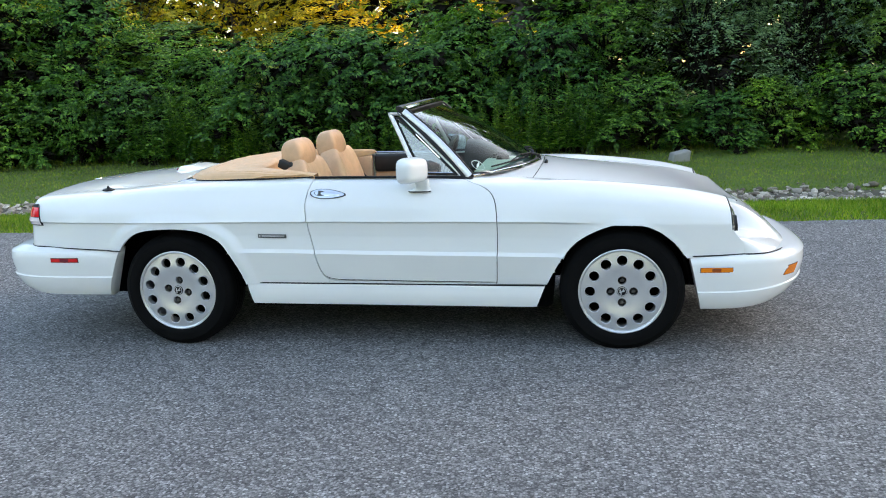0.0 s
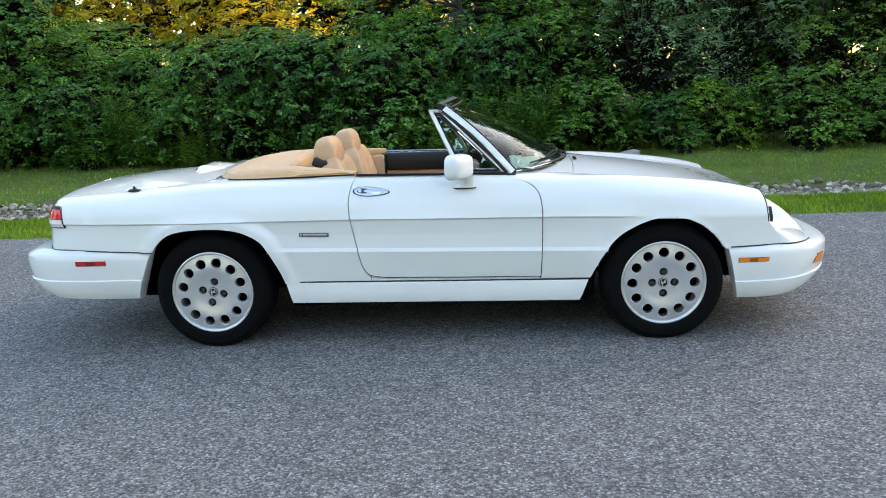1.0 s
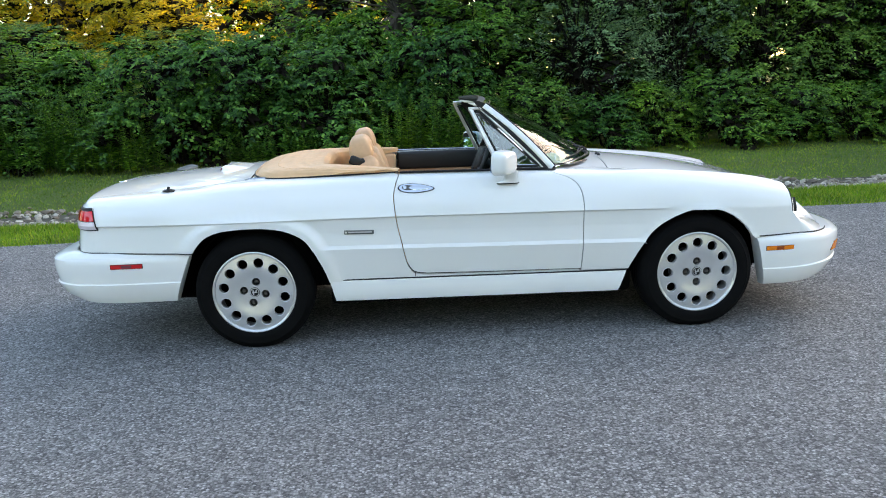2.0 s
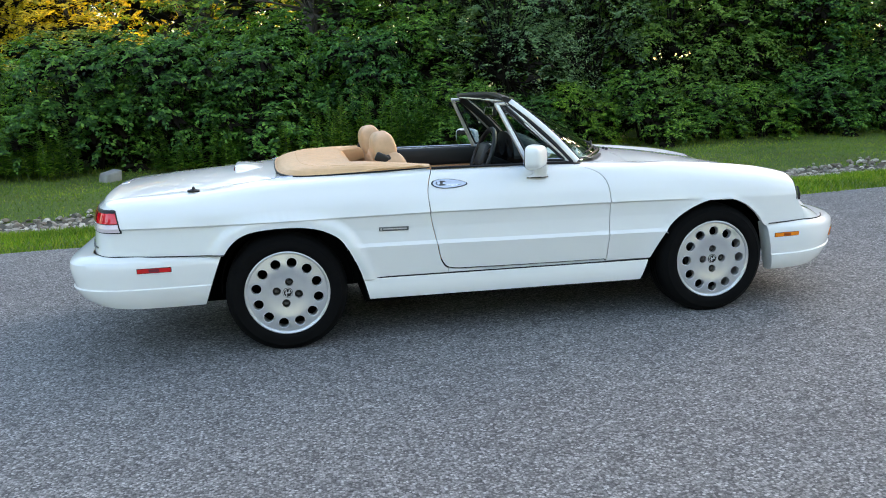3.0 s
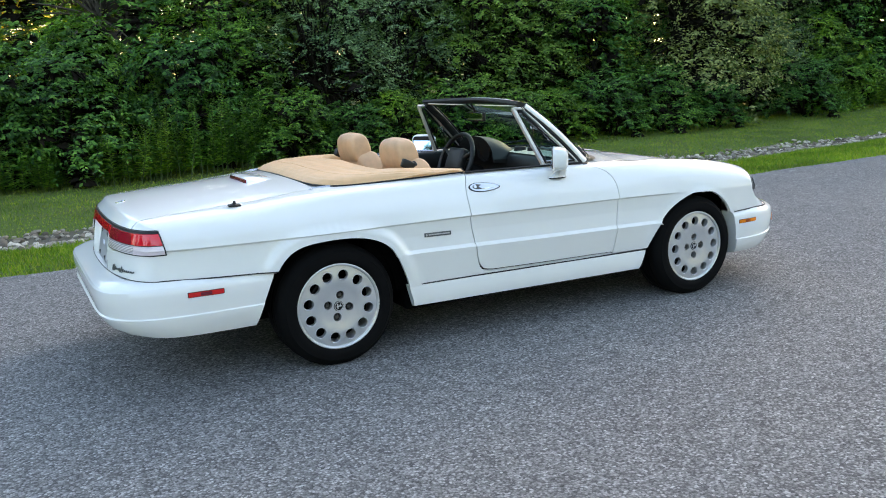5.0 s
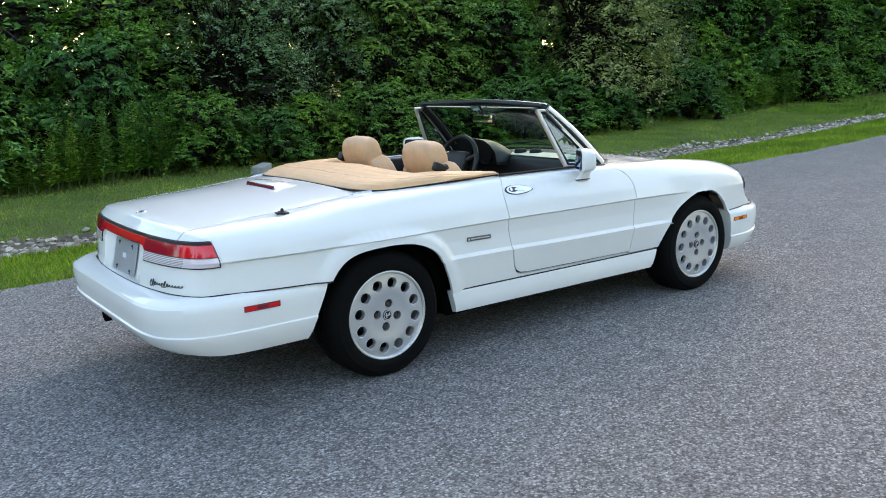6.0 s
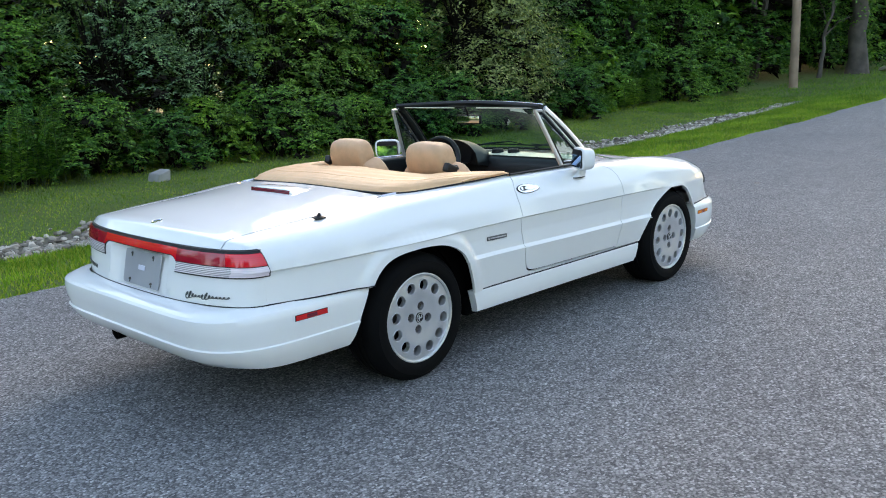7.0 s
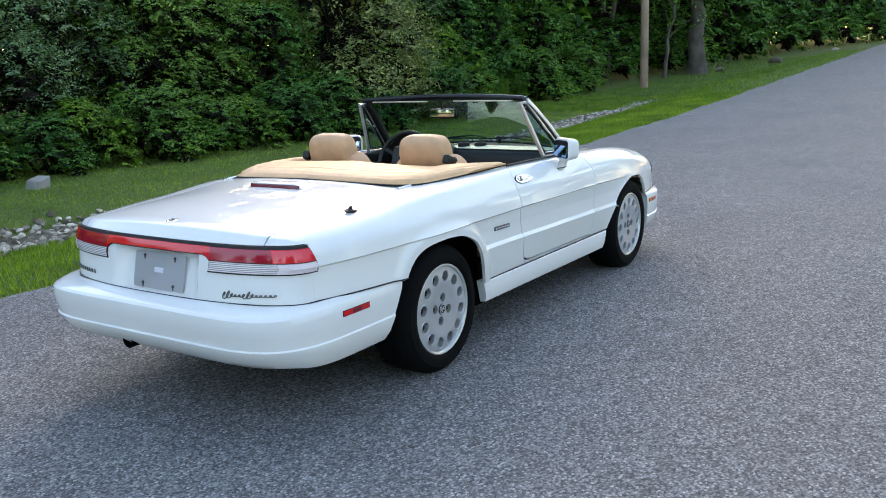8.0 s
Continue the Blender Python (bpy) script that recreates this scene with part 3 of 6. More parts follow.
front = [
    (1, -14.8, 10.8, 1.2, 1.0), (1, -12.4, 10.6, 1.15, 0.95), (3, -11.2, 9.35, 1.0, 1.0), (0, -10.0, 10.5, 1.15, 1.0), (0, -8.5, 10.9, 1.0, 0.98), (3, -9.2, 9.25, 0.9, 0.95), (10, -7.9, 9.35, 0.9, 1.1), (1, -7.0, 11.3, 0.95, 0.66),
    (3, -6.8, 9.45, 0.9, 0.95), (9, -6.2, 9.15, 0.9, 0.95), (9, -5.5, 9.55, 1.0, 1.05), (9, -4.9, 9.05, 0.85, 0.85), (10, -5.8, 10.45, 1.0, 1.2), (3, -4.2, 9.75, 1.2, 1.0), (3, -2.9, 9.75, 1.2, 1.05), (0, -3.5, 11.7, 0.9, 0.72),
    (9, -2.3, 8.95, 0.8, 0.7), (3, -1.5, 9.65, 1.15, 1.0), (10, -0.8, 10.85, 1.2, 1.3), (9, -0.5, 9.05, 0.9, 0.8), (9, 0.4, 9.25, 1.0, 0.95), (9, 1.1, 9.45, 0.9, 1.0), (3, 0.5, 10.25, 1.1, 1.15), (1, 1.4, 11.7, 0.9, 0.85),
    (2, 3.2, 11.1, 0.92, 0.92), (3, 2.0, 9.65, 0.85, 0.85), (10, 4.1, 9.55, 0.75, 0.95), (2, 4.9, 11.5, 0.8, 1.0), (3, 3.2, 9.45, 0.7, 0.8), (3, 5.3, 9.55, 0.85, 0.9), (11, 6.7, 11.3, 0.95, 0.95), (3, 6.5, 9.55, 0.75, 0.8), (11, 8.1, 11.4, 0.9, 0.9),
    (10, 7.5, 9.45, 0.75, 0.85), (3, 8.7, 9.55, 0.85, 0.85), (0, 9.5, 11.1, 0.95, 0.95), (3, 10.1, 9.65, 0.9, 0.9), (11, 10.4, 12.4, 1.0, 0.86), (13, 12.4, 11.0, 1.22, 1.08), (3, 11.5, 9.45, 0.75, 0.8), (3, 14.8, 9.85, 0.95, 0.85),
    (13, 15.8, 12.0, 0.95, 0.9), (9, 16.2, 10.50, 1.2, 0.62), (10, 17.2, 10.80, 1.1, 0.9), (9, 18.4, 10.70, 1.3, 0.6), (9, 20.0, 10.90, 1.2, 0.66), (10, 17.9, 11.60, 1.2, 1.3), (0, 20.2, 12.2, 1.25, 1.15), (3, 21.4, 10.70, 1.2, 0.85), (0, 23.2, 11.6, 1.1, 0.9),
    (3, 24.8, 10.80, 1.2, 0.8), (7, 27.3, 12.6, 1.2, 0.7), (7, 31.4, 12.8, 1.3, 0.8), (7, 37.2, 12.8, 1.4, 1.0),
    (7, 40.0, 12.4, 1.4, 1.0), (7, 43.0, 12.8, 1.6, 1.0), (7, 46.5, 12.0, 1.7, 1.0), (7, 50.0, 12.4, 1.7, 1.0), (7, 55.0, 11.6, 1.8, 1.0), (7, 60.5, 11.0, 1.9, 1.0), (7, 67.0, 10.0, 2.0, 1.0), (7, 75.0, 9.0, 2.3, 1.0), (7, 85.0, 8.0, 2.6, 1.0), (7, 96.0, 7.6, 3.0, 1.0),
]
for i, (k, x, y, s, tall) in enumerate(front):
    plant(k, x, y, (67.0 * i) % 80 - 40, s, tall, "weeds on the bank" if k == 9 else "bushes of the thicket")
rear = [
    (5, -19.0, 14.5, 1.0, 1.0), (5, -15.4, 14.6, 0.75, 0.75), (1, -13.0, 13.6, 1.2, 1.0), (1, -10.2, 13.6, 1.2, 0.72), (11, -8.0, 14.0, 1.1, 0.48), (11, -5.8, 14.6, 1.1, 0.40), (11, -3.2, 15.2, 1.15, 0.42), (1, -1.4, 13.6, 1.0, 0.58), (11, -9.5, 18.0, 1.3, 0.55), (11, -6.0, 18.6, 1.3, 0.5),
    (4, -0.2, 14.4, 0.8, 0.9), (5, 2.2, 14.2, 0.9, 1.0), (4, 4.8, 14.6, 0.9, 1.0), (1, 5.6, 12.8, 1.1, 1.05), (4, 7.6, 14.4, 0.9, 1.0), (5, 9.6, 14.4, 0.75, 0.62), (0, 9.6, 12.6, 1.1, 0.9),
    (5, 14.8, 15.2, 0.7, 0.6), (0, 15.0, 12.8, 1.2, 1.1), (5, 16.4, 14.2, 0.95, 1.0), (12, 20.5, 13.8, 0.9, 0.9), (12, 26.0, 13.0, 1.0, 1.0), (0, 18.6, 12.4, 1.2, 1.0), (0, 25.6, 12.8, 1.3, 1.1),
    (12, 32.5, 12.8, 1.0, 1.0), (7, 29.5, 14.6, 1.4, 0.9), (7, 34.0, 14.4, 1.4, 0.9), (7, 38.5, 14.6, 1.5, 0.9), (7, 43.5, 14.6, 1.6, 0.9), (7, 48.0, 14.6, 1.6, 0.9), (6, 24.5, 16.6, 1.0, 1.0), (12, 40.0, 12.6, 1.1, 1.0), (12, 49.0, 12.0, 1.2, 1.0), (6, 36.0, 15.6, 1.2, 1.1), (6, 29.0, 16.0, 1.2, 1.0), (6, 44.0, 15.6, 1.3, 1.1), (6, 49.5, 15.0, 1.3, 1.1), (6, 55.5, 14.6, 1.3, 1.1),
    (6, 62.0, 13.6, 1.4, 1.1), (6, 69.0, 12.6, 1.4, 1.1), (6, 77.0, 11.6, 1.5, 1.1), (6, 86.0, 10.4, 1.7, 1.1), (6, 96.0, 9.6, 1.9, 1.1), (6, 108.0, 6.0, 2.2, 1.1), (6, 112.0, -6.0, 2.2, 1.1), (6, 110.0, -18.0, 2.2, 1.1),
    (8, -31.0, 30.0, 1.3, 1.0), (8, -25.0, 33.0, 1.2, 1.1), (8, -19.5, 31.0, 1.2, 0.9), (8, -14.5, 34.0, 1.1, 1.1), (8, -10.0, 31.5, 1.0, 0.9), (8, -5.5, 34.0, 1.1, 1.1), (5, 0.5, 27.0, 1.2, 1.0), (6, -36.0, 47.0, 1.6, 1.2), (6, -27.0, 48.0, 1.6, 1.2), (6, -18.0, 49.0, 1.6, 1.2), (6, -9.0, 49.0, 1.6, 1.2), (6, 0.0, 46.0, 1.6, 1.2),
    (5, -3.0, 20.5, 1.0, 0.8), (5, 1.5, 18.5, 1.0, 1.1), (6, 5.4, 18.0, 1.0, 1.1), (6, 9.0, 18.4, 1.0, 1.1), (6, 13.2, 18.8, 1.0, 1.1), (6, 18.0, 24.5, 1.2, 1.1), (6, 17.6, 18.6, 1.1, 1.1), (6, 22.5, 18.6, 1.1, 1.1), (6, 27.5, 19.0, 1.1, 1.1), (6, 33.0, 19.5, 1.2, 1.1),
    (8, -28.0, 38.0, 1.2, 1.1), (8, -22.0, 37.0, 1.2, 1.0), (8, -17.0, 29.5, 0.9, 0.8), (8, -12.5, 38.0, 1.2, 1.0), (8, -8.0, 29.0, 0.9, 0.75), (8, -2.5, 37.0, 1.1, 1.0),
    # Row behind the wood, added to keep sun off the far ground.
    (6, 8.0, 24.0, 1.2, 1.1), (6, 28.0, 24.0, 1.3, 1.1), (6, 36.0, 25.0, 1.4, 1.1), (6, 45.0, 24.0, 1.5, 1.1), (6, 54.0, 24.0, 1.5, 1.1), (6, 63.0, 24.0, 1.6, 1.1), (6, 73.0, 23.0, 1.7, 1.1), (6, 84.0, 22.0, 1.8, 1.1), (6, 96.0, 21.0, 2.0, 1.1), (6, 108.0, 18.0, 2.2, 1.1),
    # Unseen treeline behind the camera, heightened to hold back low sky light.
    (6, -70.0, -34.0, 1.4, 1.31), (6, -58.0, -38.0, 1.5, 1.44), (6, -46.0, -35.0, 1.4, 1.18), (6, -34.0, -38.0, 1.5, 1.44), (6, -22.0, -36.0, 1.4, 1.31), (6, -10.0, -39.0, 1.5, 1.44),
    (6, 2.0, -36.0, 1.4, 1.18), (6, 14.0, -38.0, 1.5, 1.44), (6, 26.0, -35.0, 1.4, 1.31), (6, 38.0, -38.0, 1.6, 1.44), (6, 50.0, -34.0, 1.5, 1.44), (6, 62.0, -30.0, 1.6, 1.44), (6, 76.0, -26.0, 1.8, 1.44), (6, 92.0, -22.0, 2.0, 1.44),
    # Unseen trees added behind the car to darken the ground under it.
    (6, -30.0, -17.0, 1.4, 1.3), (6, -37.0, -14.0, 1.5, 1.3), (6, -44.0, -15.0, 1.5, 1.3), (6, -36.0, 9.0, 1.4, 1.2), (6, -43.0, 8.0, 1.5, 1.3),
    (6, -66.0, -20.0, 1.5, 1.40), (6, -62.0, -8.0, 1.6, 1.54), (6, -60.0, 4.0, 1.5, 1.40), (6, -56.0, 15.0, 1.5, 1.54), (6, -48.0, 24.0, 1.4, 1.40),
]
for i, (k, x, y, s, tall) in enumerate(rear):
    plant(k, x, y, (41.0 * i) % 80 - 40 + (180 if y < -10 else 0), s, tall, "trees round the road")

# ---- the car: skin ----
car = thing("car", (0, 0.025, 0), "white two-seat convertible with its tan top folded, parked on asphalt", "car")
car.scale = (1, 1.033, 1)  # the drawn half widths are a little narrow

ST = [-1.90, -1.7, -1.45, -1.13, -0.8, -0.4, 0.0, 0.4, 0.7, 0.9, 1.13, 1.4, 1.55, 1.70]
belt_w = curve(ST, [0.690, 0.728, 0.752, 0.765, 0.766, 0.766, 0.766, 0.766, 0.766, 0.766, 0.764, 0.745, 0.722, 0.688])
hip_w = curve(ST, [0.678, 0.716, 0.738, 0.748, 0.748, 0.746, 0.746, 0.746, 0.748, 0.750, 0.748, 0.730, 0.708, 0.672])
arm_w = curve(ST, [0.655, 0.690, 0.708, 0.716, 0.715, 0.712, 0.712, 0.714, 0.718, 0.722, 0.720, 0.700, 0.680, 0.643])
round_w = curve(ST, [0.610, 0.635, 0.655, 0.675, 0.684, 0.686, 0.686, 0.686, 0.670, 0.640, 0.628, 0.612, 0.594, 0.566])
lid_w = curve(ST, [0.535, 0.535, 0.537, 0.540, 0.600, 0.650, 0.655, 0.630, 0.560, 0.510, 0.500, 0.485, 0.470, 0.452])
low_w = curve(ST, [0.684, 0.722, 0.745, 0.760, 0.758, 0.756, 0.756, 0.755, 0.756, 0.758, 0.757, 0.738, 0.715, 0.680])
foot_w = curve(ST, [0.672, 0.700, 0.720, 0.728, 0.725, 0.720, 0.717, 0.715, 0.720, 0.728, 0.728, 0.718, 0.700, 0.665])
top_z = curve(ST, [0.782, 0.797, 0.813, 0.842, 0.851, 0.857, 0.853, 0.845, 0.836, 0.826, 0.808, 0.776, 0.746, 0.703])
mid_z = curve([-1.90, -1.7, -1.45, -1.13, 0.4, 0.7, 0.9, 1.13, 1.4, 1.55, 1.70], [0.806, 0.828, 0.847, 0.864, 0.875, 0.864, 0.842, 0.811, 0.761, 0.720, 0.678])
belt_z = curve([-1.9, -1.0, -0.4, 0.0, 0.53, 0.96, 1.7], [0.656, 0.656, 0.655, 0.650, 0.645, 0.636, 0.612])
low_z = curve([-1.9, -0.76, 0.0, 0.81, 1.7], [0.52, 0.514, 0.499, 0.485, 0.47])


def section(x):
    """Half widths and heights up the side at a station."""
    b = 1 - step01(0.78, 1.06, x)
    a = step01(-0.95, -0.80, x) * (1 - step01(0.80, 0.98, x))
    zb, zt, zl, wb, wl = belt_z(x), top_z(x), low_z(x), belt_w(x), low_w(x)
    lo = wl - 0.011 * a
    hi = wb - 0.014 * b
    k = step01(0.60, 0.92, x)
    return [
        (foot_w(x), 0.325), (wl, zl - 0.013), (lo, zl + 0.004), (0.5 * (lo + hi) - 0.004 * a * b, 0.5 * (zl + zb)), (hi, zb - 0.007), (wb, zb + 0.003),
        (hip_w(x), zb + 0.38 * (zt - zb)), (arm_w(x), zb + 0.70 * (zt - zb)), (round_w(x), zb + (0.905 + 0.085 * k) * (zt - zb)), (lid_w(x), zt - 0.017 * k),
    ]


def smooth_path(points, n=6):
    """A rounded line through points."""
    p = [np.array(q, float) for q in points]
    out = []
    for i in range(len(p) - 1):
        a, b, c, d = p[max(i - 1, 0)], p[i], p[i + 1], p[min(i + 2, len(p) - 1)]
        for k in range(n):
            s = k / n
            out.append(tuple(0.5 * (2 * b + (c - a) * s + (2 * a - 5 * b + 4 * c - d) * s * s + (3 * b - a - 3 * c + d) * s ** 3)))
    return out + [tuple(p[-1])]


section_kept = {}


def bare_side(x, v):
    """The plain skin of the right side: v runs from 0 at the sill to 9 at the lid's gap."""
    key = round(x, 5)
    if key not in section_kept:
        section_kept[key] = section(x)
    c = section_kept[key]
    i = min(int(v), 8)
    s = v - i
    p, q = c[i], c[i + 1]
    if i < 5:
        return Vector((x, -(p[0] + (q[0] - p[0]) * s), p[1] + (q[1] - p[1]) * s))
    o = c[i - 1] if i > 5 else (2 * p[0] - q[0] + 0.004, 2 * p[1] - q[1])
    n = c[i + 2] if i < 8 else (2 * q[0] - p[0], q[1] + (q[1] - p[1]) * 0.25)
    w, z = (0.5 * (2 * b + (d - a) * s + (2 * a - 5 * b + 4 * d - e) * s * s + (3 * b - a - 3 * d + e) * s ** 3) for a, b, d, e in zip(o, p, q, n))
    return Vector((x, -w, z))


arch_rear = smooth_path([(-0.752, 0.325), (-0.768, 0.375), (-0.795, 0.438), (-0.845, 0.532), (-0.899, 0.578), (-0.981, 0.610), (-1.093, 0.623), (-1.234, 0.618), (-1.320, 0.598), (-1.375, 0.560), (-1.415, 0.508)], 4)
arch_front = smooth_path([(1.432, 0.458), (1.412, 0.475), (1.374, 0.525), (1.302, 0.585), (1.216, 0.620), (1.110, 0.626), (1.020, 0.602), (0.936, 0.558), (0.880, 0.508), (0.824, 0.425), (0.772, 0.325)], 4)
arch_front = [(x, min(z, belt_z(x) - 0.0095)) for x, z in arch_front]
lip_rear, lip_front = np.array(arch_rear), np.array(arch_front)


def side_at(x, v):
    """The skin with the raised lips round the wheel arches."""
    p = bare_side(x, v)
    for lip, reach, rise in ((lip_rear, 0.082, 0.013), (lip_front, 0.022, 0.004)):
        if p.z < 0.72 and lip[:, 0].min() - 0.09 < x < lip[:, 0].max() + 0.09:
            d = float(np.hypot(lip[:, 0] - x, lip[:, 1] - p.z).min())
            if d < reach:
                k = 1 - step01(reach * 0.35, reach, d)
                out = p.y - rise
                zl, zb = low_z(x), belt_z(x)
                if reach > 0.05 and p.z > zl - 0.013:
                    f = min((p.z - zl + 0.013) / (zb - zl + 0.013), 1.0)
                    out = min(out, -(low_w(x) + (belt_w(x) - low_w(x)) * f + rise - 0.008 * f))
                p.y += (out - p.y) * k
    return p


def v_of(x, z):
    lo, hi = 0.0, 9.0
    for _ in range(24):
        m = 0.5 * (lo + hi)
        lo, hi = (m, hi) if side_at(x, m).z < z else (lo, m)
    return 0.5 * (lo + hi)


VS = 0.06  # metres of outline for one step of v


def side_xv(points):
    """An outline in (x, z), with z over 2 meaning v = z - 10, as flat points."""
    return [(x, VS * (z - 10 if z > 2 else v_of(x, z))) for x, z in points]


def dense(points, step=0.02):
    p = np.array(points, float)
    out = []
    for a, b in zip(p, p[1:]):
        n = max(1, math.ceil(np.linalg.norm(b - a) / step)) if max(a[1], b[1]) < 2 else max(1, math.ceil(abs(b[0] - a[0]) / step))
        out += [tuple(a + (b - a) * k / n) for k in range(n)]
    return out + [tuple(p[-1])]


V_ROWS = [VS * v for v in (0, 0.2, 0.4, 0.6, 0.8, 1, 1.5, *np.arange(2, 4, 0.1), 4, 4.5, 5, 5.25, 5.5, 5.75, 6, 6.3, 6.6, 7, 7.25, 7.5, 7.75, 8, 8.2, 8.4, 8.6, 8.8, 9)]
X_COLS = list(np.arange(-1.9, -1.46, 0.03)) + list(np.arange(-1.46, -0.70, 0.010)) + list(np.arange(-0.70, 1.72, 0.03))


def side_panel(name, outline, label="", gap=0.0022):
    """A panel of the side skin, on the right and, mirrored, on the left."""
    flat = np.array(outline)
    if (flat[:, 0] * np.roll(flat[:, 1], -1) - np.roll(flat[:, 0], -1) * flat[:, 1]).sum() < 0:
        flat = flat[::-1]
    flat = shrunk(resampled(flat, 0.014), gap)
    flat[:, 1] = np.clip(flat[:, 1], 0, 9 * VS)
    for sign in (1, -1):
        bm = bmesh.new()
        cut_sheet(bm, flat, lambda u, v: Matrix.Diagonal((1, sign, 1)) @ side_at(u, v / VS), X_COLS, V_ROWS, flip=sign < 0)
        part(name, bm, PAINT, car, label, smooth=22.0)


door_back = smooth_path([(-0.378, 0.8565), (-0.397, 0.815), (-0.411, 0.755), (-0.409, 0.694), (-0.399, 0.608), (-0.381, 0.521), (-0.363, 0.433), (-0.346, 0.389), (-0.318, 0.3605), (-0.26, 0.350)], 4)
door_front = smooth_path([(0.528, 0.336), (0.531, 0.372), (0.538, 0.574), (0.535, 0.705), (0.516, 0.770), (0.474, 0.806), (0.42, 0.826), (0.36, 0.8455)], 4)

side_panel("door_panel", side_xv(dense(door_back, 0.005) + [(0.10, 0.342)] + dense(door_front, 0.005)) + [(x, 9 * VS) for x in np.arange(0.30, -0.37, -0.05)])
side_panel("rear_wing", side_xv(dense(arch_rear, 0.004) + dense([(-1.43, 0.506), (-1.905, 0.506)])) + [(-1.905, VS * v) for v in (3, 4, 5, 6, 7, 8, 9)] + [(x, 9 * VS) for x in np.arange(-1.85, -0.40, 0.05)] + side_xv(dense(door_back[:-4], 0.005) + [(-0.318, 0.345), (-0.316, 0.325)]))
lamp_edge = curve([3.5, 4.5, 6.0, 7.5, 9.0], [1.634, 1.632, 1.628, 1.621, 1.611])
side_panel("front_wing", side_xv(dense(arch_front, 0.004) + [(0.528, 0.325)] + dense(door_front[1:], 0.005)) + [(x, 9 * VS) for x in np.arange(0.40, 1.59, 0.05)] + [(lamp_edge(v), VS * v) for v in np.arange(9, 3.5, -0.25)] + side_xv([(1.672, 0.545), (1.690, 0.52), (1.700, 0.46)]))

side_panel("rocker", side_xv(dense([(-0.3185, 0.3252), (0.524, 0.3252), (0.524, 0.3345), (0.10, 0.3402), (-0.25, 0.3482), (-0.29, 0.3525), (-0.3185, 0.3592)])), gap=0.0015)

# lid, bonnet and cowl share one crown


def crown_at(x, u):
    w = lid_w(x)
    low = top_z(x) - 0.017 * step01(0.60, 0.92, x)
    return Vector((x, u * w, low + (mid_z(x) - low) * (1 - abs(u) ** 2.2)))


tail_depth = curve([0.42, 0.505, 0.64, 0.70, 0.76], [0.197, 0.191, 0.174, 0.160, 0.134])


def tail_plan(a, z):
    """The tail's outline at a height: a is 0 at the side and half pi at the middle."""
    d = tail_depth(z)
    full = -bare_side(-1.90, v_of(-1.90, min(max(z, 0.35), 0.765))).y
    c, s = abs(math.cos(a)) ** 0.8, math.sin(a) ** 0.8
    return -1.90 - d * s, (full - 0.18 * d * s) * c


def tail_x(w, z):
    """How far back the tail reaches, by half width and height."""
    lo, hi = 0.0, math.pi / 2
    for _ in range(22):
        m = 0.5 * (lo + hi)
        lo, hi = (m, hi) if tail_plan(m, z)[1] > abs(w) else (lo, m)
    return tail_plan(lo, z)[0]


LIP_Z = 0.746


roll_back = curve([0.0, 0.35, 0.55, 0.65, 0.72, 0.8, 1.0], [0.0, 0.38, 0.60, 0.695, 0.745, 0.80, 1.0])
roll_down = curve([0.0, 0.35, 0.55, 0.65, 0.72, 0.8, 1.0], [0.0, 0.10, 0.20, 0.27, 0.36, 0.52, 1.0])


def deck_roll(w, a):
    """The tail's top edge, from the deck (a = 0) over to the lip (a = 1)."""
    aw = abs(w)
    if aw <= lid_w(-1.9):
        top = crown_at(-1.9, aw / lid_w(-1.9)).z
    else:
        lo, hi = 5.0, 9.0
        for _ in range(24):
            m = 0.5 * (lo + hi)
            lo, hi = (m, hi) if -side_at(-1.9, m).y > aw else (lo, m)
        top = side_at(-1.9, lo).z
    edge = tail_x(aw, LIP_Z)
    return Vector((-1.9 + (edge + 1.9) * roll_back(a), w, top + (LIP_Z - top) * roll_down(a)))


bm = bmesh.new()
NW = 28
gap_u = 1 - 0.004 / 0.535
lid_xs = list(np.linspace(-1.145, -1.9, 20))


def lid_at(i, j):
    u = (2 * j / NW - 1) * gap_u
    if i < len(lid_xs):
        return crown_at(lid_xs[i], u)
    return deck_roll(u * lid_w(-1.9), (i - len(lid_xs) + 1) / 16)


vs = grid(bm, lid_at, len(lid_xs) + 15, NW)
for row in (vs[-1], [r[0] for r in vs], [r[-1] for r in vs]):
    low = [bm.verts.new(v.co + Vector((0.014 if row is vs[-1] else 0, 0, -0.016))) for v in row]
    for a, b, c, d in zip(row, row[1:], low[1:], low):
        bm.faces.new((a, b, c, d))
bmesh.ops.recalc_face_normals(bm, faces=bm.faces)
boot_lid = part("boot_lid", bm, PAINT, car, smooth=40)

for sign in (1, -1):
    bm = bmesh.new()
    w0, w1 = lid_w(-1.9) + 0.002, 0.668
    grid(bm, lambda i, j: deck_roll(sign * (w0 + (w1 - w0) * j / 16), i / 16), 16, 16)
    bmesh.ops.recalc_face_normals(bm, faces=bm.faces)
    part("wing_corner", bm, PAINT, car, smooth=40)

bm = bmesh.new()
NT = 72


def tail_at(i, j):
    z = 0.470 + (LIP_Z - 0.005 - 0.470) * j / 16
    a = math.pi * i / NT
    x, w = tail_plan(min(a, math.pi - a), z)
    w = w if a < math.pi / 2 else -w
    recess = (0.022 + 0.022 * step01(0.50, 0.70, z)) * (1 - step01(0.215, 0.235, abs(w))) * (1 - step01(0.685, 0.70, z)) * step01(0.508, 0.522, z)
    return Vector((x + recess, w, z))


grid(bm, tail_at, NT, 16)
bmesh.ops.recalc_face_normals(bm, faces=bm.faces)
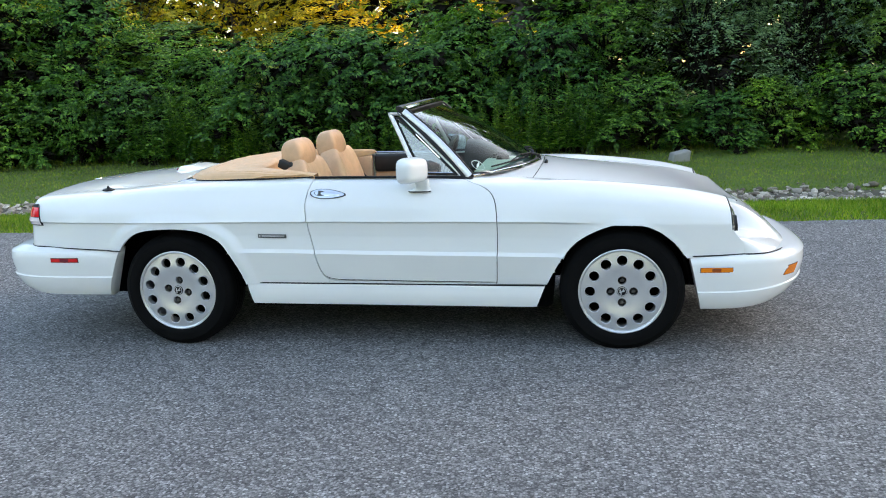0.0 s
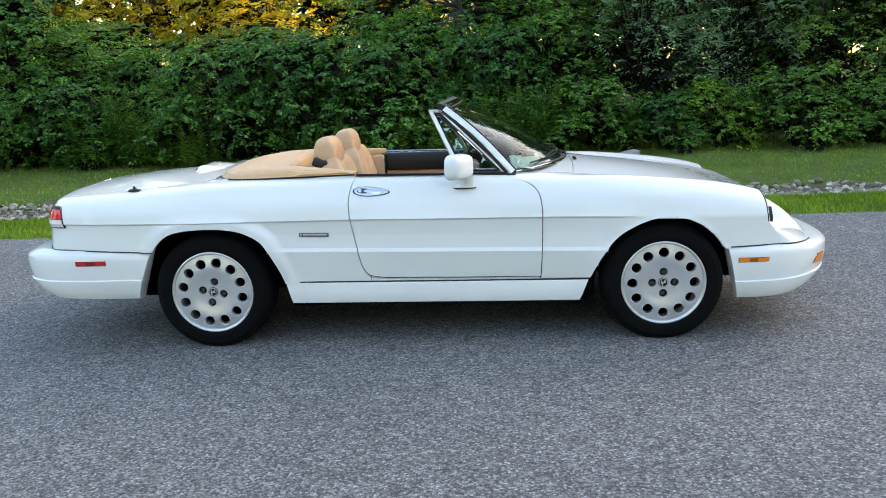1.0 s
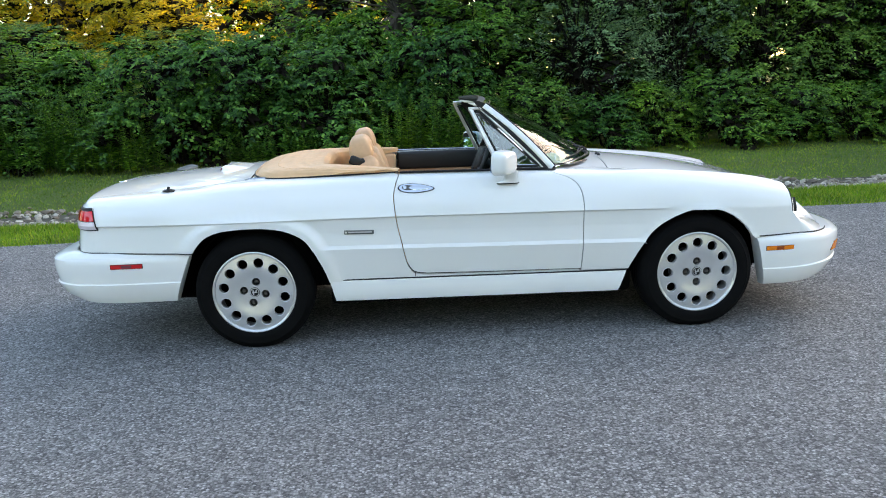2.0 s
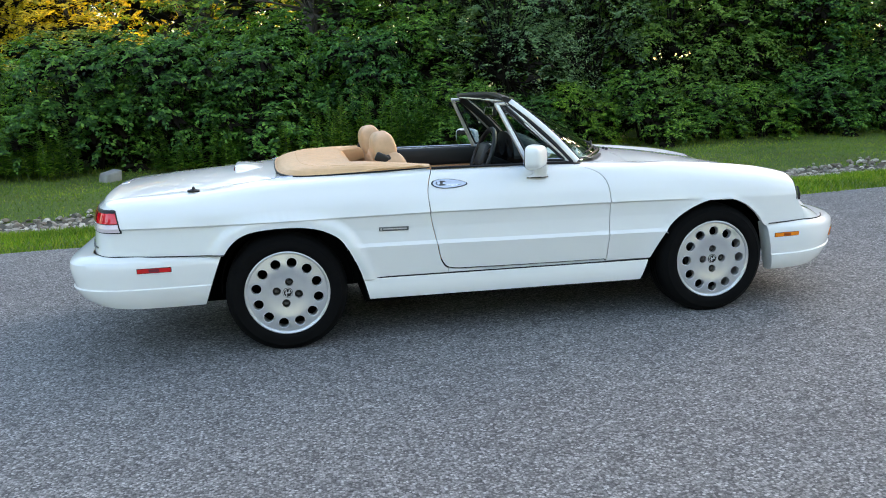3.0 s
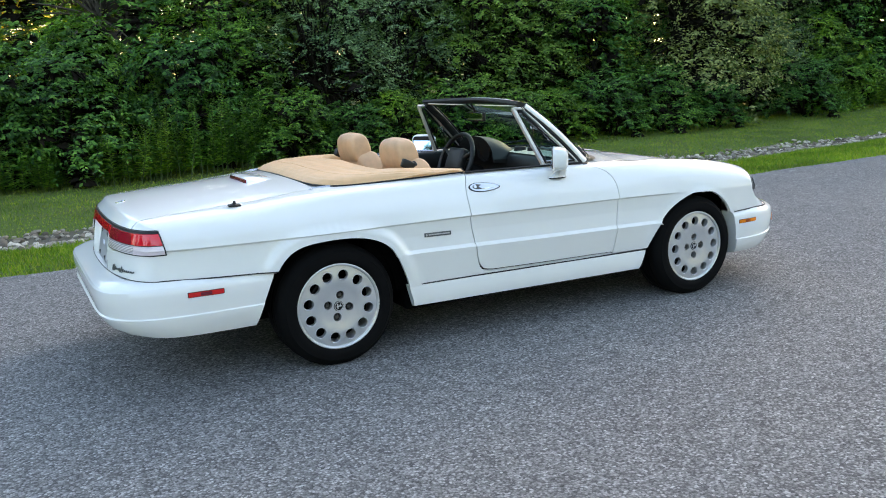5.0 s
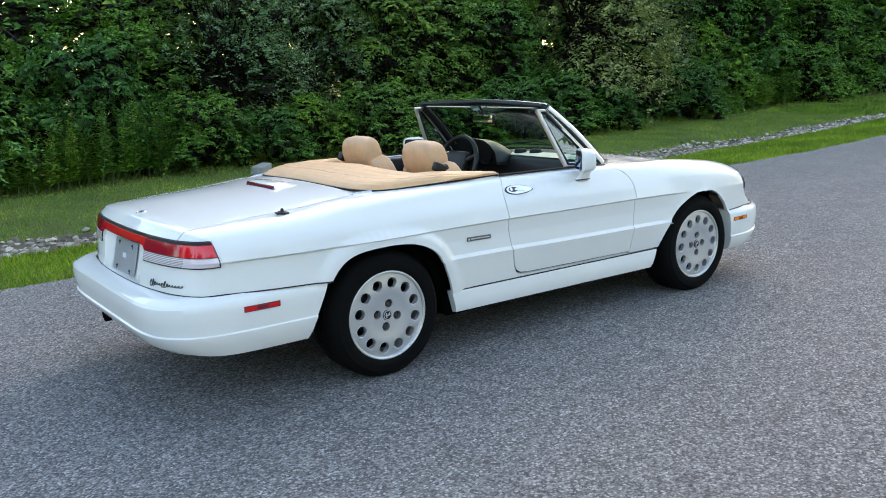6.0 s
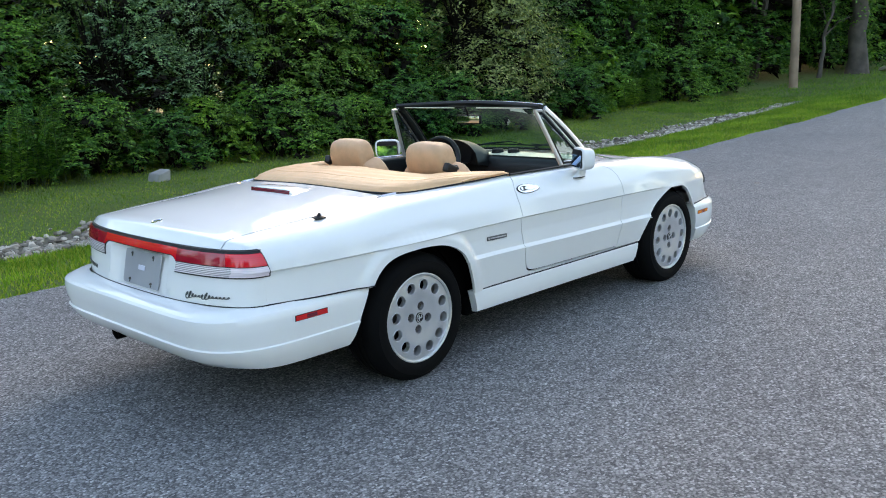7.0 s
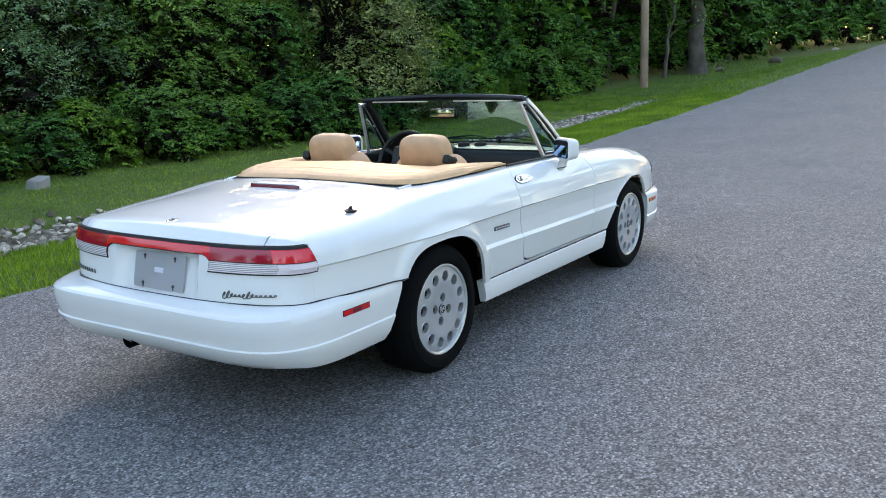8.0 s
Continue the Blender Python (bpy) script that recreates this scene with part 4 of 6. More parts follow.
part("tail_panel", bm, PAINT, car, smooth=40)

bm = bmesh.new()
hood_xs = list(np.linspace(0.742, 1.69, 30))
vs = grid(bm, lambda i, j: crown_at(hood_xs[i] - (0.0 if i > 4 else (0.035 * (1 - i / 4) * (abs(2 * j / 24 - 1)) ** 2)) + (0.012 * (1 - abs(2 * j / 24 - 1) ** 2) if i == 29 else 0), (2 * j / 24 - 1) * (1 - 0.004 / 0.49)), 29, 24)
for row in (vs[0], vs[-1], [r[0] for r in vs], [r[-1] for r in vs]):
    low = [bm.verts.new(v.co - Vector((0, 0, 0.016))) for v in row]
    for a, b, c, d in zip(row, row[1:], low[1:], low):
        bm.faces.new((a, b, c, d))
bmesh.ops.recalc_face_normals(bm, faces=bm.faces)
edge = [v.co + Vector((0.003, 0, -0.003)) for v in vs[-1]]
bonnet = part("bonnet", bm, PAINT, car, smooth=40)
# Dark tube drawn in for the shaded gap along the bonnet's front edge.
bm = bmesh.new()
tube(bm, edge, 0.0032, 6)
part("bonnet_seal", bm, TRIM, bonnet)

bm = bmesh.new()
screen_x = lambda u: 0.695 - 0.30 * abs(u) ** 2.4
grid(bm, lambda i, j: crown_at(screen_x(2 * j / 32 - 1) + (0.738 - 0.035 * (abs(2 * j / 32 - 1)) ** 2 - screen_x(2 * j / 32 - 1)) * i / 8, 2 * j / 32 - 1), 8, 32)
bmesh.ops.recalc_face_normals(bm, faces=bm.faces)
part("cowl", bm, PAINT, car, smooth=40)

# nose below and between the headlamps
nose_top = curve([0.0, 0.34, 0.385, 0.42, 0.60, 0.65, 0.688], [0.682, 0.668, 0.60, 0.550, 0.542, 0.545, 0.552])
nose_fall = curve([0.0, 0.34, 0.42, 0.69], [1.75, 1.75, 2.1, 2.6])


def nose_at(i, j):
    """From under the bonnet and lamps (i = 0) down to the bumper, j from side to side."""
    a = math.pi * j / 80
    u, s = math.cos(a), math.sin(a)
    r = i / 16
    f = abs(u) ** 0.82
    we = 0.682 * f * (1 if u > 0 else -1)
    xe = 1.69 + 0.296 * (1 - f ** 2.3) ** (1 / 2.3)
    wi = 0.685 * f * (1 if u > 0 else -1)
    zi = nose_top(abs(wi))
    x = 1.632 + (xe - 1.632) * r
    return Vector((x, wi + (we - wi) * r, 0.452 + (zi - 0.452) * (1 - r ** nose_fall(abs(wi)))))


bm = bmesh.new()
vs = grid(bm, nose_at, 16, 80)
low = [bm.verts.new(v.co * 1.0 - Vector((0.02, 0, 0.05))) for v in vs[-1]]
for a, b, c, d in zip(vs[-1], vs[-1][1:], low[1:], low):
    bm.faces.new((a, b, c, d))
bmesh.ops.recalc_face_normals(bm, faces=bm.faces)
part("nose_panel", bm, PAINT, car, smooth=45)


# bumpers


def bumper(name, plan, rows, lean, label, n=64):
    """Rows of (drawn in, height); plan(a, inset) for a from 0 to pi; lean shifts the two ends by height."""
    bm = bmesh.new()

    def at(i, j):
        inset, z = rows[j]
        a = math.pi * i / n
        p = plan(a, inset)
        end = abs(math.cos(a)) ** 6
        drop = (0.024 * end - 0.006 * (1 - end)) * min(max((0.40 - z) / 0.12, 0.0), 1.0)
        return Vector((p[0] + lean(z) * end, p[1], z - drop))

    vs = grid(bm, at, n, len(rows) - 1)
    bm.faces.new(vs[0])
    bm.faces.new(vs[-1])
    bmesh.ops.recalc_face_normals(bm, faces=bm.faces)
    return part(name, bm, PAINT, car, label, smooth=28)


def plan_rear(a, inset):
    c, s = math.cos(a), math.sin(a)
    return (-1.43 - (0.748 - inset) * s ** 0.42, (0.747 - inset * 0.6) * math.copysign(abs(c) ** 0.27, c))


def plan_front(a, inset):
    c, s = math.cos(a), math.sin(a)
    return (1.44 + (0.630 - inset) * s ** 0.68, (0.742 - inset * 0.6) * math.copysign(abs(c) ** 0.70, c))


rear_rows = [(0.110, 0.523), (0.056, 0.5225), (0.011, 0.5035), (0.003, 0.4935), (0.0, 0.470), (0.004, 0.430), (0.016, 0.380), (0.0165, 0.3770), (0.0085, 0.3725), (0.010, 0.366), (0.036, 0.318), (0.072, 0.288), (0.115, 0.280), (0.20, 0.282)]
front_rows = [(0.150, 0.468), (0.060, 0.4685), (0.026, 0.462), (0.007, 0.449), (0.001, 0.440), (0.0, 0.425), (0.0, 0.392), (0.006, 0.350), (0.020, 0.318), (0.0205, 0.3150), (0.012, 0.3105), (0.014, 0.303), (0.045, 0.255), (0.080, 0.228), (0.12, 0.220), (0.20, 0.222)]
rear_bumper = bumper("rear_bumper", plan_rear, rear_rows, lambda z: -0.42 * (0.505 - z), "white moulded rear bumper with a raised line along its lower half")
front_bumper = bumper("front_bumper", plan_front, front_rows, lambda z: 0.25 * (0.46 - z), "white moulded front bumper with a raised line along its lower half")

# sills
for sign in (1, -1):
    bm = bmesh.new()
    prof = [(0.690, 0.331), (0.722, 0.330), (0.729, 0.322), (0.731, 0.29), (0.729, 0.248), (0.720, 0.222), (0.690, 0.218)]

    def sill(i, j):
        w, z = prof[j]
        x = -0.752 + 1.515 * i / 30
        x += (0.26 * (0.331 - z) if i == 0 else 0) + (-0.40 * (0.331 - z) if i == 30 else 0)
        return Vector((x, -sign * w, z + 0.007 - 0.014 * i / 30))

    vs = grid(bm, sill, 30, 6)
    bm.faces.new(vs[0])
    bm.faces.new(vs[-1])
    bmesh.ops.recalc_face_normals(bm, faces=bm.faces)
    sc = part("sill_cover", bm, PAINT, car, smooth=30)
    # Dark tube drawn for the shadow line between body and sill.
    bm = bmesh.new()
    tube(bm, [(-0.745 + 1.505 * k / 12, -sign * 0.7245, 0.3378 - 0.014 * k / 12) for k in range(13)], 0.0038, 6)
    part("sill_seal", bm, TRIM, sc)

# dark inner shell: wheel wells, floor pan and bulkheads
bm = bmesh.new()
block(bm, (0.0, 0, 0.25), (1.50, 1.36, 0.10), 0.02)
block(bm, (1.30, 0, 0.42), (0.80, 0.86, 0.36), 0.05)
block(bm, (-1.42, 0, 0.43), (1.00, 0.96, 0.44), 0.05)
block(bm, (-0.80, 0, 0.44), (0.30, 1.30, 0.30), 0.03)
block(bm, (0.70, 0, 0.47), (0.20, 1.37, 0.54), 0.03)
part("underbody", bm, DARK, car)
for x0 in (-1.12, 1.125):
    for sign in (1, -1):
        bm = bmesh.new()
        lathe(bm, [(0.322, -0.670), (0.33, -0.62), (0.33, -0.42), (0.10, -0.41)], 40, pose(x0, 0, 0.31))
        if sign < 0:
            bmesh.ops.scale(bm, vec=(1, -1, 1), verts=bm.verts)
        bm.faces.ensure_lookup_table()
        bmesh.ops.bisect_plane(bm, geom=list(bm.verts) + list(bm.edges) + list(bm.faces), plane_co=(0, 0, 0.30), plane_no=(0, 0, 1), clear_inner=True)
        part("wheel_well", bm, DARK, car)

# ---- wheels ----
def make_wheel(at, sign, turn):
    """A wheel with its outer face towards -y (sign 1) or +y; y = 0 is the hub's face."""
    bm = bmesh.new()
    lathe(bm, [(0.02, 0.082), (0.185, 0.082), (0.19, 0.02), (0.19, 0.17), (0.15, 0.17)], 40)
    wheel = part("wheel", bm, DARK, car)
    wheel.matrix_basis = pose(*at, 0, 0, 0 if sign > 0 else 180) @ pose(0, 0, 0, 0, turn, 0)
    bm = bmesh.new()
    lathe(bm, [(0.196, 0.010), (0.203, -0.008), (0.212, -0.016), (0.228, -0.0205), (0.242, -0.0215), (0.258, -0.019), (0.262, -0.0195), (0.266, -0.0155), (0.279, -0.007), (0.288, 0.004), (0.2925, 0.014), (0.2962, 0.020)], 72)
    lathe(bm, [(0.2962, 0.020), (0.298, 0.05), (0.2935, 0.052), (0.2935, 0.058), (0.298, 0.06), (0.298, 0.085), (0.2935, 0.087), (0.2935, 0.093), (0.298, 0.095), (0.298, 0.12), (0.2935, 0.122), (0.2935, 0.128), (0.298, 0.13), (0.2962, 0.165), (0.285, 0.185), (0.25, 0.195), (0.196, 0.18)], 72)
    part("tyre", bm, TYRE, wheel, smooth=30)
    bm = bmesh.new()
    lathe(bm, [(0.1885, 0.012), (0.186, 0.030), (0.182, 0.079)], 48)
    part("rim_barrel", bm, ALLOY, wheel)
    bm = bmesh.new()
    lathe(bm, [(0.03, 0.052), (0.122, 0.052), (0.124, 0.056), (0.124, 0.070)], 40)
    part("brake_disc", bm, STEEL, wheel)
    bm = bmesh.new()
    holes = []
    for k in range(12):
        a = 2 * math.pi * (k + 0.5) / 12
        holes.append([(0.152 * math.cos(a) + 0.0255 * math.cos(-b), 0.152 * math.sin(a) + 0.0255 * math.sin(-b)) for b in (2 * math.pi * i / 20 for i in range(20))])
    for k in range(4):
        a = radians(75 + 90 * k)
        holes.append([(0.054 * math.cos(a) + 0.0205 * math.cos(-b), 0.054 * math.sin(a) + 0.0205 * math.sin(-b)) for b in (2 * math.pi * i / 14 for i in range(14))])
    dish = curve([0.0, 0.03, 0.08, 0.125, 0.18, 0.2], [-0.004, -0.004, -0.006, -0.012, -0.006, -0.004])
    ring = [(0.1945 * math.cos(2 * math.pi * i / 72), 0.1945 * math.sin(2 * math.pi * i / 72)) for i in range(72)]
    lattice = np.linspace(-0.19, 0.19, 27)
    cut_sheet(bm, ring, lambda u, v: Vector((u, dish(math.hypot(u, v)), v)), lattice, lattice, holes, 0.018, 0.024)
    bmesh.ops.recalc_face_normals(bm, faces=bm.faces)
    rim = part("rim", bm, ALLOY, wheel, "silver alloy rim with twelve round holes", smooth=35)
    for k in range(12):
        a = 2 * math.pi * (k + 0.5) / 12
        bm = bmesh.new()
        lathe(bm, [(0.0242, 0.004), (0.0250, -0.0012), (0.0268, -0.0022), (0.0282, 0.0006)], 22, pose(0.152 * math.cos(a), dish(0.152), 0.152 * math.sin(a)))
        part("hole_rim", bm, BRUSHED, rim)
    bm = bmesh.new()
    lathe(bm, [(0.1945, 0.010), (0.1945, -0.004), (0.197, -0.011), (0.2035, -0.014), (0.209, -0.012), (0.211, -0.006), (0.209, 0.004)], 72)
    part("rim_lip", bm, ALLOY, rim)
    for k in range(4):
        a = radians(75 + 90 * k)
        bm = bmesh.new()
        lathe(bm, [(0.0, 0.003), (0.009, 0.002), (0.0115, 0.005), (0.012, 0.019)], 6, pose(0.054 * math.cos(a), 0, 0.054 * math.sin(a)))
        part("wheel_bolt", bm, STEEL, rim)
    bm = bmesh.new()
    lathe(bm, [(0.0, -0.0085), (0.021, -0.008), (0.0245, -0.0065), (0.0255, -0.002)], 32)
    cap = part("hub_cap", bm, TRIM, wheel, "round dark hub cap with a metal emblem")
    bm = bmesh.new()
    block(bm, (0, -0.0092, 0), (0.026, 0.002, 0.006), 0.0006)
    block(bm, (-0.007, -0.0092, 0.0), (0.006, 0.0018, 0.026), 0.0006)
    block(bm, (0.008, -0.0092, 0.007), (0.006, 0.0018, 0.010), 0.0006, (0, 35, 0))
    lathe(bm, [(0.019, -0.0085), (0.020, -0.0098), (0.0225, -0.0095), (0.0228, -0.0078)], 32)
    for f in bm.faces:
        f.smooth = True
    em = part("emblem", bm, ALLOY, wheel)
    return wheel


for x, w, turn in ((-1.128, 0.727, -4.0), (1.128, 0.727, -15.0)):
    for sign in (1, -1):
        make_wheel((x, -sign * w, 0.298), sign, turn)

# ---- the car: lamps, trim and glass ----
def tail_point(a, z, off):
    """A point of the tail's skin by its plan angle (0 left, pi right), moved outward."""
    def raw(b):
        k = min(b, math.pi - b)
        if k < 0:
            x = -1.90 - 0.15 * k
            w = -bare_side(x, v_of(x, z)).y
        else:
            x, w = tail_plan(k, z)
        return Vector((x, w if b < math.pi / 2 else -w, z))

    p = raw(a)
    t = raw(a + 0.02) - raw(a - 0.02)
    n = Vector((t.y, -t.x, 0)).normalized()
    n = n if n.x * 1.0 + 0.0 < 0 or abs(n.x) < 0.2 else -n
    if n.y * p.y < 0 and abs(n.y) > 0.5:
        n = -n
    return p + n * off


def tail_angle(w):
    lo, hi = 0.0, math.pi / 2
    for _ in range(22):
        m = 0.5 * (lo + hi)
        lo, hi = (m, hi) if tail_plan(m, 0.69)[1] > abs(w) else (lo, m)
    return lo if w > 0 else math.pi - lo


def tail_patch(name, w0, w1, z0, z1, off, mat, parent, label="", deep=0.012, n=18, tip=None, foot=None):
    """A lens laid on the tail between two widths and two heights; tip is the angle of a slanted outer end, foot shapes the lower edge."""
    a0, a1 = tail_angle(w0), tail_angle(w1)
    bm = bmesh.new()
    rows = [(0.0, off - deep), (0.03, off), (0.25, off + 0.0006), (0.5, off + 0.001), (0.75, off + 0.0006), (0.97, off), (1.0, off - deep)]
    cols = [(0.0, off - deep)] + [(k / n, off) for k in range(n + 1)] + [(1.0, off - deep)]

    def at(i, j):
        f, o = cols[i]
        k, q = rows[j]
        lo = foot(f) if foot else z0
        z = lo + (z1 - lo) * k
        end = a1 if tip is None else tip(z)
        return tail_point(a0 + (end - a0) * f, z, min(o, q))

    grid(bm, at, len(cols) - 1, 6)
    bmesh.ops.recalc_face_normals(bm, faces=bm.faces)
    return part(name, bm, mat, parent, label, smooth=40)


for s in (-1, 1):
    def slant(grow):
        top = 0.01
        def tip(z):
            k = top + (-0.11 - top) * (0.736 - z) / 0.092 - grow
            return k if s > 0 else math.pi - k
        return tip
    lamp = tail_patch("tail_lamp", 0.303 * s, 0.684 * s, 0.633, 0.7452, 0.004, TRIM, car, "black-rimmed tail lamp with red and pale ribbed lenses", n=34, tip=slant(0.03))
    tail_patch("stop_lens", 0.309 * s, 0.578 * s, 0.683, 0.733, 0.008, SMOKED, lamp)
    tail_patch("side_lens", 0.579 * s, 0.680 * s, 0.683, 0.733, 0.008, RED, lamp, tip=slant(0.0))
    tail_patch("reversing_lens", 0.309 * s, 0.598 * s, 0.641, 0.681, 0.008, CLEAR, lamp)
    tail_patch("turn_lens", 0.599 * s, 0.680 * s, 0.641, 0.681, 0.0095, FROST, lamp, tip=slant(0.0))
    bend = lambda f: 0.703 - 0.022 * (max(f - 0.45, 0) / 0.55) ** 2
    shoulder = tail_patch("lamp_shoulder", 0.225 * s, 0.304 * s, 0.698, 0.7452, 0.003, TRIM, car, foot=lambda f: bend(f) - 0.005)
    tail_patch("shoulder_lens", 0.225 * s, 0.309 * s, 0.703, 0.734, 0.007, RED, shoulder, foot=bend)
band = tail_patch("lamp_band", -0.226, 0.226, 0.698, 0.7452, 0.003, TRIM, car, n=24)
tail_patch("band_lens", -0.2245, 0.2245, 0.703, 0.734, 0.007, RED, band, n=24)


def rounded_plate(bm, w, h, thick, r, m):
    """A flat plate in the local y-z plane with round corners and a small chamfer."""
    rim = []
    for cy, cz, a0 in ((1, 1, 0), (-1, 1, 90), (-1, -1, 180), (1, -1, 270)):
        for k in range(6):
            a = radians(a0 + 18 * k)
            rim.append((cy * (w / 2 - r) + r * math.cos(a), cz * (h / 2 - r) + r * math.sin(a)))
    rings = []
    for x, d in ((thick / 2, 0.0), (-thick / 2 + 0.001, 0.0), (-thick / 2, 0.001)):
        rings.append([bm.verts.new(m @ Vector((x, y * (1 - 2 * d / w), z * (1 - 2 * d / h)))) for y, z in rim])
    for p, q in zip(rings, rings[1:]):
        for k in range(24):
            bm.faces.new((p[k], p[(k + 1) % 24], q[(k + 1) % 24], q[k]))
    bm.faces.new(rings[0])
    bm.faces.new(rings[-1])
    bmesh.ops.recalc_face_normals(bm, faces=bm.faces)


bm = bmesh.new()
rounded_plate(bm, 0.302, 0.150, 0.004, 0.014, Matrix.Identity(4))
plate = part("licence_plate", bm, PLATE, car, "blank grey licence plate with four bolts")
plate.matrix_basis = pose(-2.053, -0.004, 0.607, 0, 13, 0)
bm = bmesh.new()
block(bm, (-0.0035, 0.0, 0.004), (0.002, 0.052, 0.021), 0.0004)
part("label", bm, LABEL, plate)
for y, z in ((-0.09, 0.058), (0.09, 0.058), (-0.09, -0.055), (0.09, -0.055)):
    bm = bmesh.new()
    lathe(bm, [(0.0, -0.008), (0.004, -0.008), (0.0062, -0.005), (0.0062, 0.0)], 8, pose(0, y, z, 0, 0, -90))
    block(bm, (-0.003, y, z - 0.010), (0.003, 0.006, 0.010), 0.0005)
    part("bolt", bm, STEEL, plate)


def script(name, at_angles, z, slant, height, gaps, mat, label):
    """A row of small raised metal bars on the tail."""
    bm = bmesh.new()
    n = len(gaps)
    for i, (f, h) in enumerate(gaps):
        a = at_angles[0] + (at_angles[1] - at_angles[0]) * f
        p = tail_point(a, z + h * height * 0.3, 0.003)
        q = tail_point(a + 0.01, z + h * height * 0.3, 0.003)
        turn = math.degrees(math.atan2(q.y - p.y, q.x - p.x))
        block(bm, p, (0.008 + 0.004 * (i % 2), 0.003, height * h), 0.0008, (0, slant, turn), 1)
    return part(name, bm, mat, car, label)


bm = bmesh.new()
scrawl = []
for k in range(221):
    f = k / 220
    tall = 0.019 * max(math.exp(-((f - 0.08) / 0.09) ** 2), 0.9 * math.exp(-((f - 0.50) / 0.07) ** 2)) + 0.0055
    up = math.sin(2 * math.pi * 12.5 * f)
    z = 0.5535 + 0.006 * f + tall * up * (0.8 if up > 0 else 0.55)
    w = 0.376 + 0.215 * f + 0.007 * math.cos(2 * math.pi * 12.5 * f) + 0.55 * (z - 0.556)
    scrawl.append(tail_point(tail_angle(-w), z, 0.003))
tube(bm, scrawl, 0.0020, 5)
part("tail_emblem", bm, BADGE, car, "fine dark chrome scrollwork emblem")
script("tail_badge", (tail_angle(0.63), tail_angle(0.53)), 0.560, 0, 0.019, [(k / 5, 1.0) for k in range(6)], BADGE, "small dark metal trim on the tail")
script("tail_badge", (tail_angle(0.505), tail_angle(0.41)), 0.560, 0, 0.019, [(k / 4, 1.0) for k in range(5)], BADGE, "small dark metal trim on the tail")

# bumper markers and signals


def plan_patch(name, plan, a0, a1, z0, z1, off, mat, parent, label="", inset=0.0, n=12, lean=0.0):
    bm = bmesh.new()

    def at(i, j):
        a = a0 + (a1 - a0) * min(max((i - 1) / n, 0), 1) + (lean if j < 2 else 0.0)
        p, q = Vector((*plan(a, inset), 0)), Vector((*plan(a + 0.004, inset), 0))
        t = (q - p).normalized()
        nrm = Vector((t.y, -t.x, 0))
        nrm = nrm if nrm.dot(Vector((p.x * 0.3, p.y * 2, 0))) > 0 else -nrm
        edge = i in (0, n + 2) or j in (0, 3)
        return Vector((p.x, p.y, z0 if j < 2 else z1)) + nrm * (off - 0.012 if edge else off)

    grid(bm, at, n + 2, 3)
    bmesh.ops.recalc_face_normals(bm, faces=bm.faces)
    return part(name, bm, mat, parent, label)


def rear_angle(x):
    return math.asin(((-1.43 - x) / 0.748) ** (1 / 0.42))


def front_angle(x):
    return math.asin(((x - 1.44) / 0.630) ** (1 / 0.68))


for s in (0, 1):
    pick = (lambda a: math.pi - a) if s else (lambda a: a)
    m1 = plan_patch("side_marker", plan_rear, pick(rear_angle(-1.820)), pick(rear_angle(-1.661)), 0.4485, 0.473, 0.0015, TRIM, rear_bumper)
    mr = plan_patch("marker_lens", plan_rear, pick(rear_angle(-1.817)), pick(rear_angle(-1.664)), 0.451, 0.4705, 0.004, MARKER, car, "red side marker lens on the rear bumper")
    plan_patch("marker_window", plan_rear, pick(rear_angle(-1.765)), pick(rear_angle(-1.716)), 0.453, 0.4685, 0.0052, MAROON, mr)
    m2 = plan_patch("side_marker", plan_front, pick(front_angle(1.486)), pick(front_angle(1.636)), 0.392, 0.416, 0.0015, TRIM, front_bumper)
    ml = plan_patch("marker_lens", plan_front, pick(front_angle(1.489)), pick(front_angle(1.633)), 0.394, 0.414, 0.004, AMBER, car, "amber side marker lens on the front bumper")
    plan_patch("marker_window", plan_front, pick(front_angle(1.540)), pick(front_angle(1.580)), 0.396, 0.412, 0.0052, AMBER_DARK, ml)
    lean = 0.075 * (1 if s else -1)
    ts = plan_patch("turn_signal", plan_front, pick(front_angle(1.908)), pick(front_angle(1.966)), 0.3555, 0.4005, 0.0025, TRIM, car, "amber turn signal in the front bumper", lean=lean)
    plan_patch("signal_lens", plan_front, pick(front_angle(1.912)), pick(front_angle(1.962)), 0.3580, 0.3980, 0.0055, AMBER, ts, lean=lean)

# seam between bumpers and body


def seam_z(x):
    return 0.5115 + 0.013 * (-1.435 - x) / 0.46


bm = bmesh.new()
seam = [Vector((x, side_at(x, v_of(x, seam_z(x))).y - 0.0015, seam_z(x))) for x in np.linspace(-1.412, -1.895, 24)]
seam += [Vector((tail_plan(a, 0.5245)[0] - 0.0015, -tail_plan(a, 0.5245)[1] - 0.001, 0.5245)) for a in np.linspace(0.04, math.pi / 2, 30)]
seam += [Vector((p.x, -p.y, p.z)) for p in seam[-2::-1]]
tube(bm, seam, [0.0032 - 0.0014 * step01(1.88, 1.97, -p.x) for p in seam], 6)
part("bumper_seal", bm, TRIM, car)
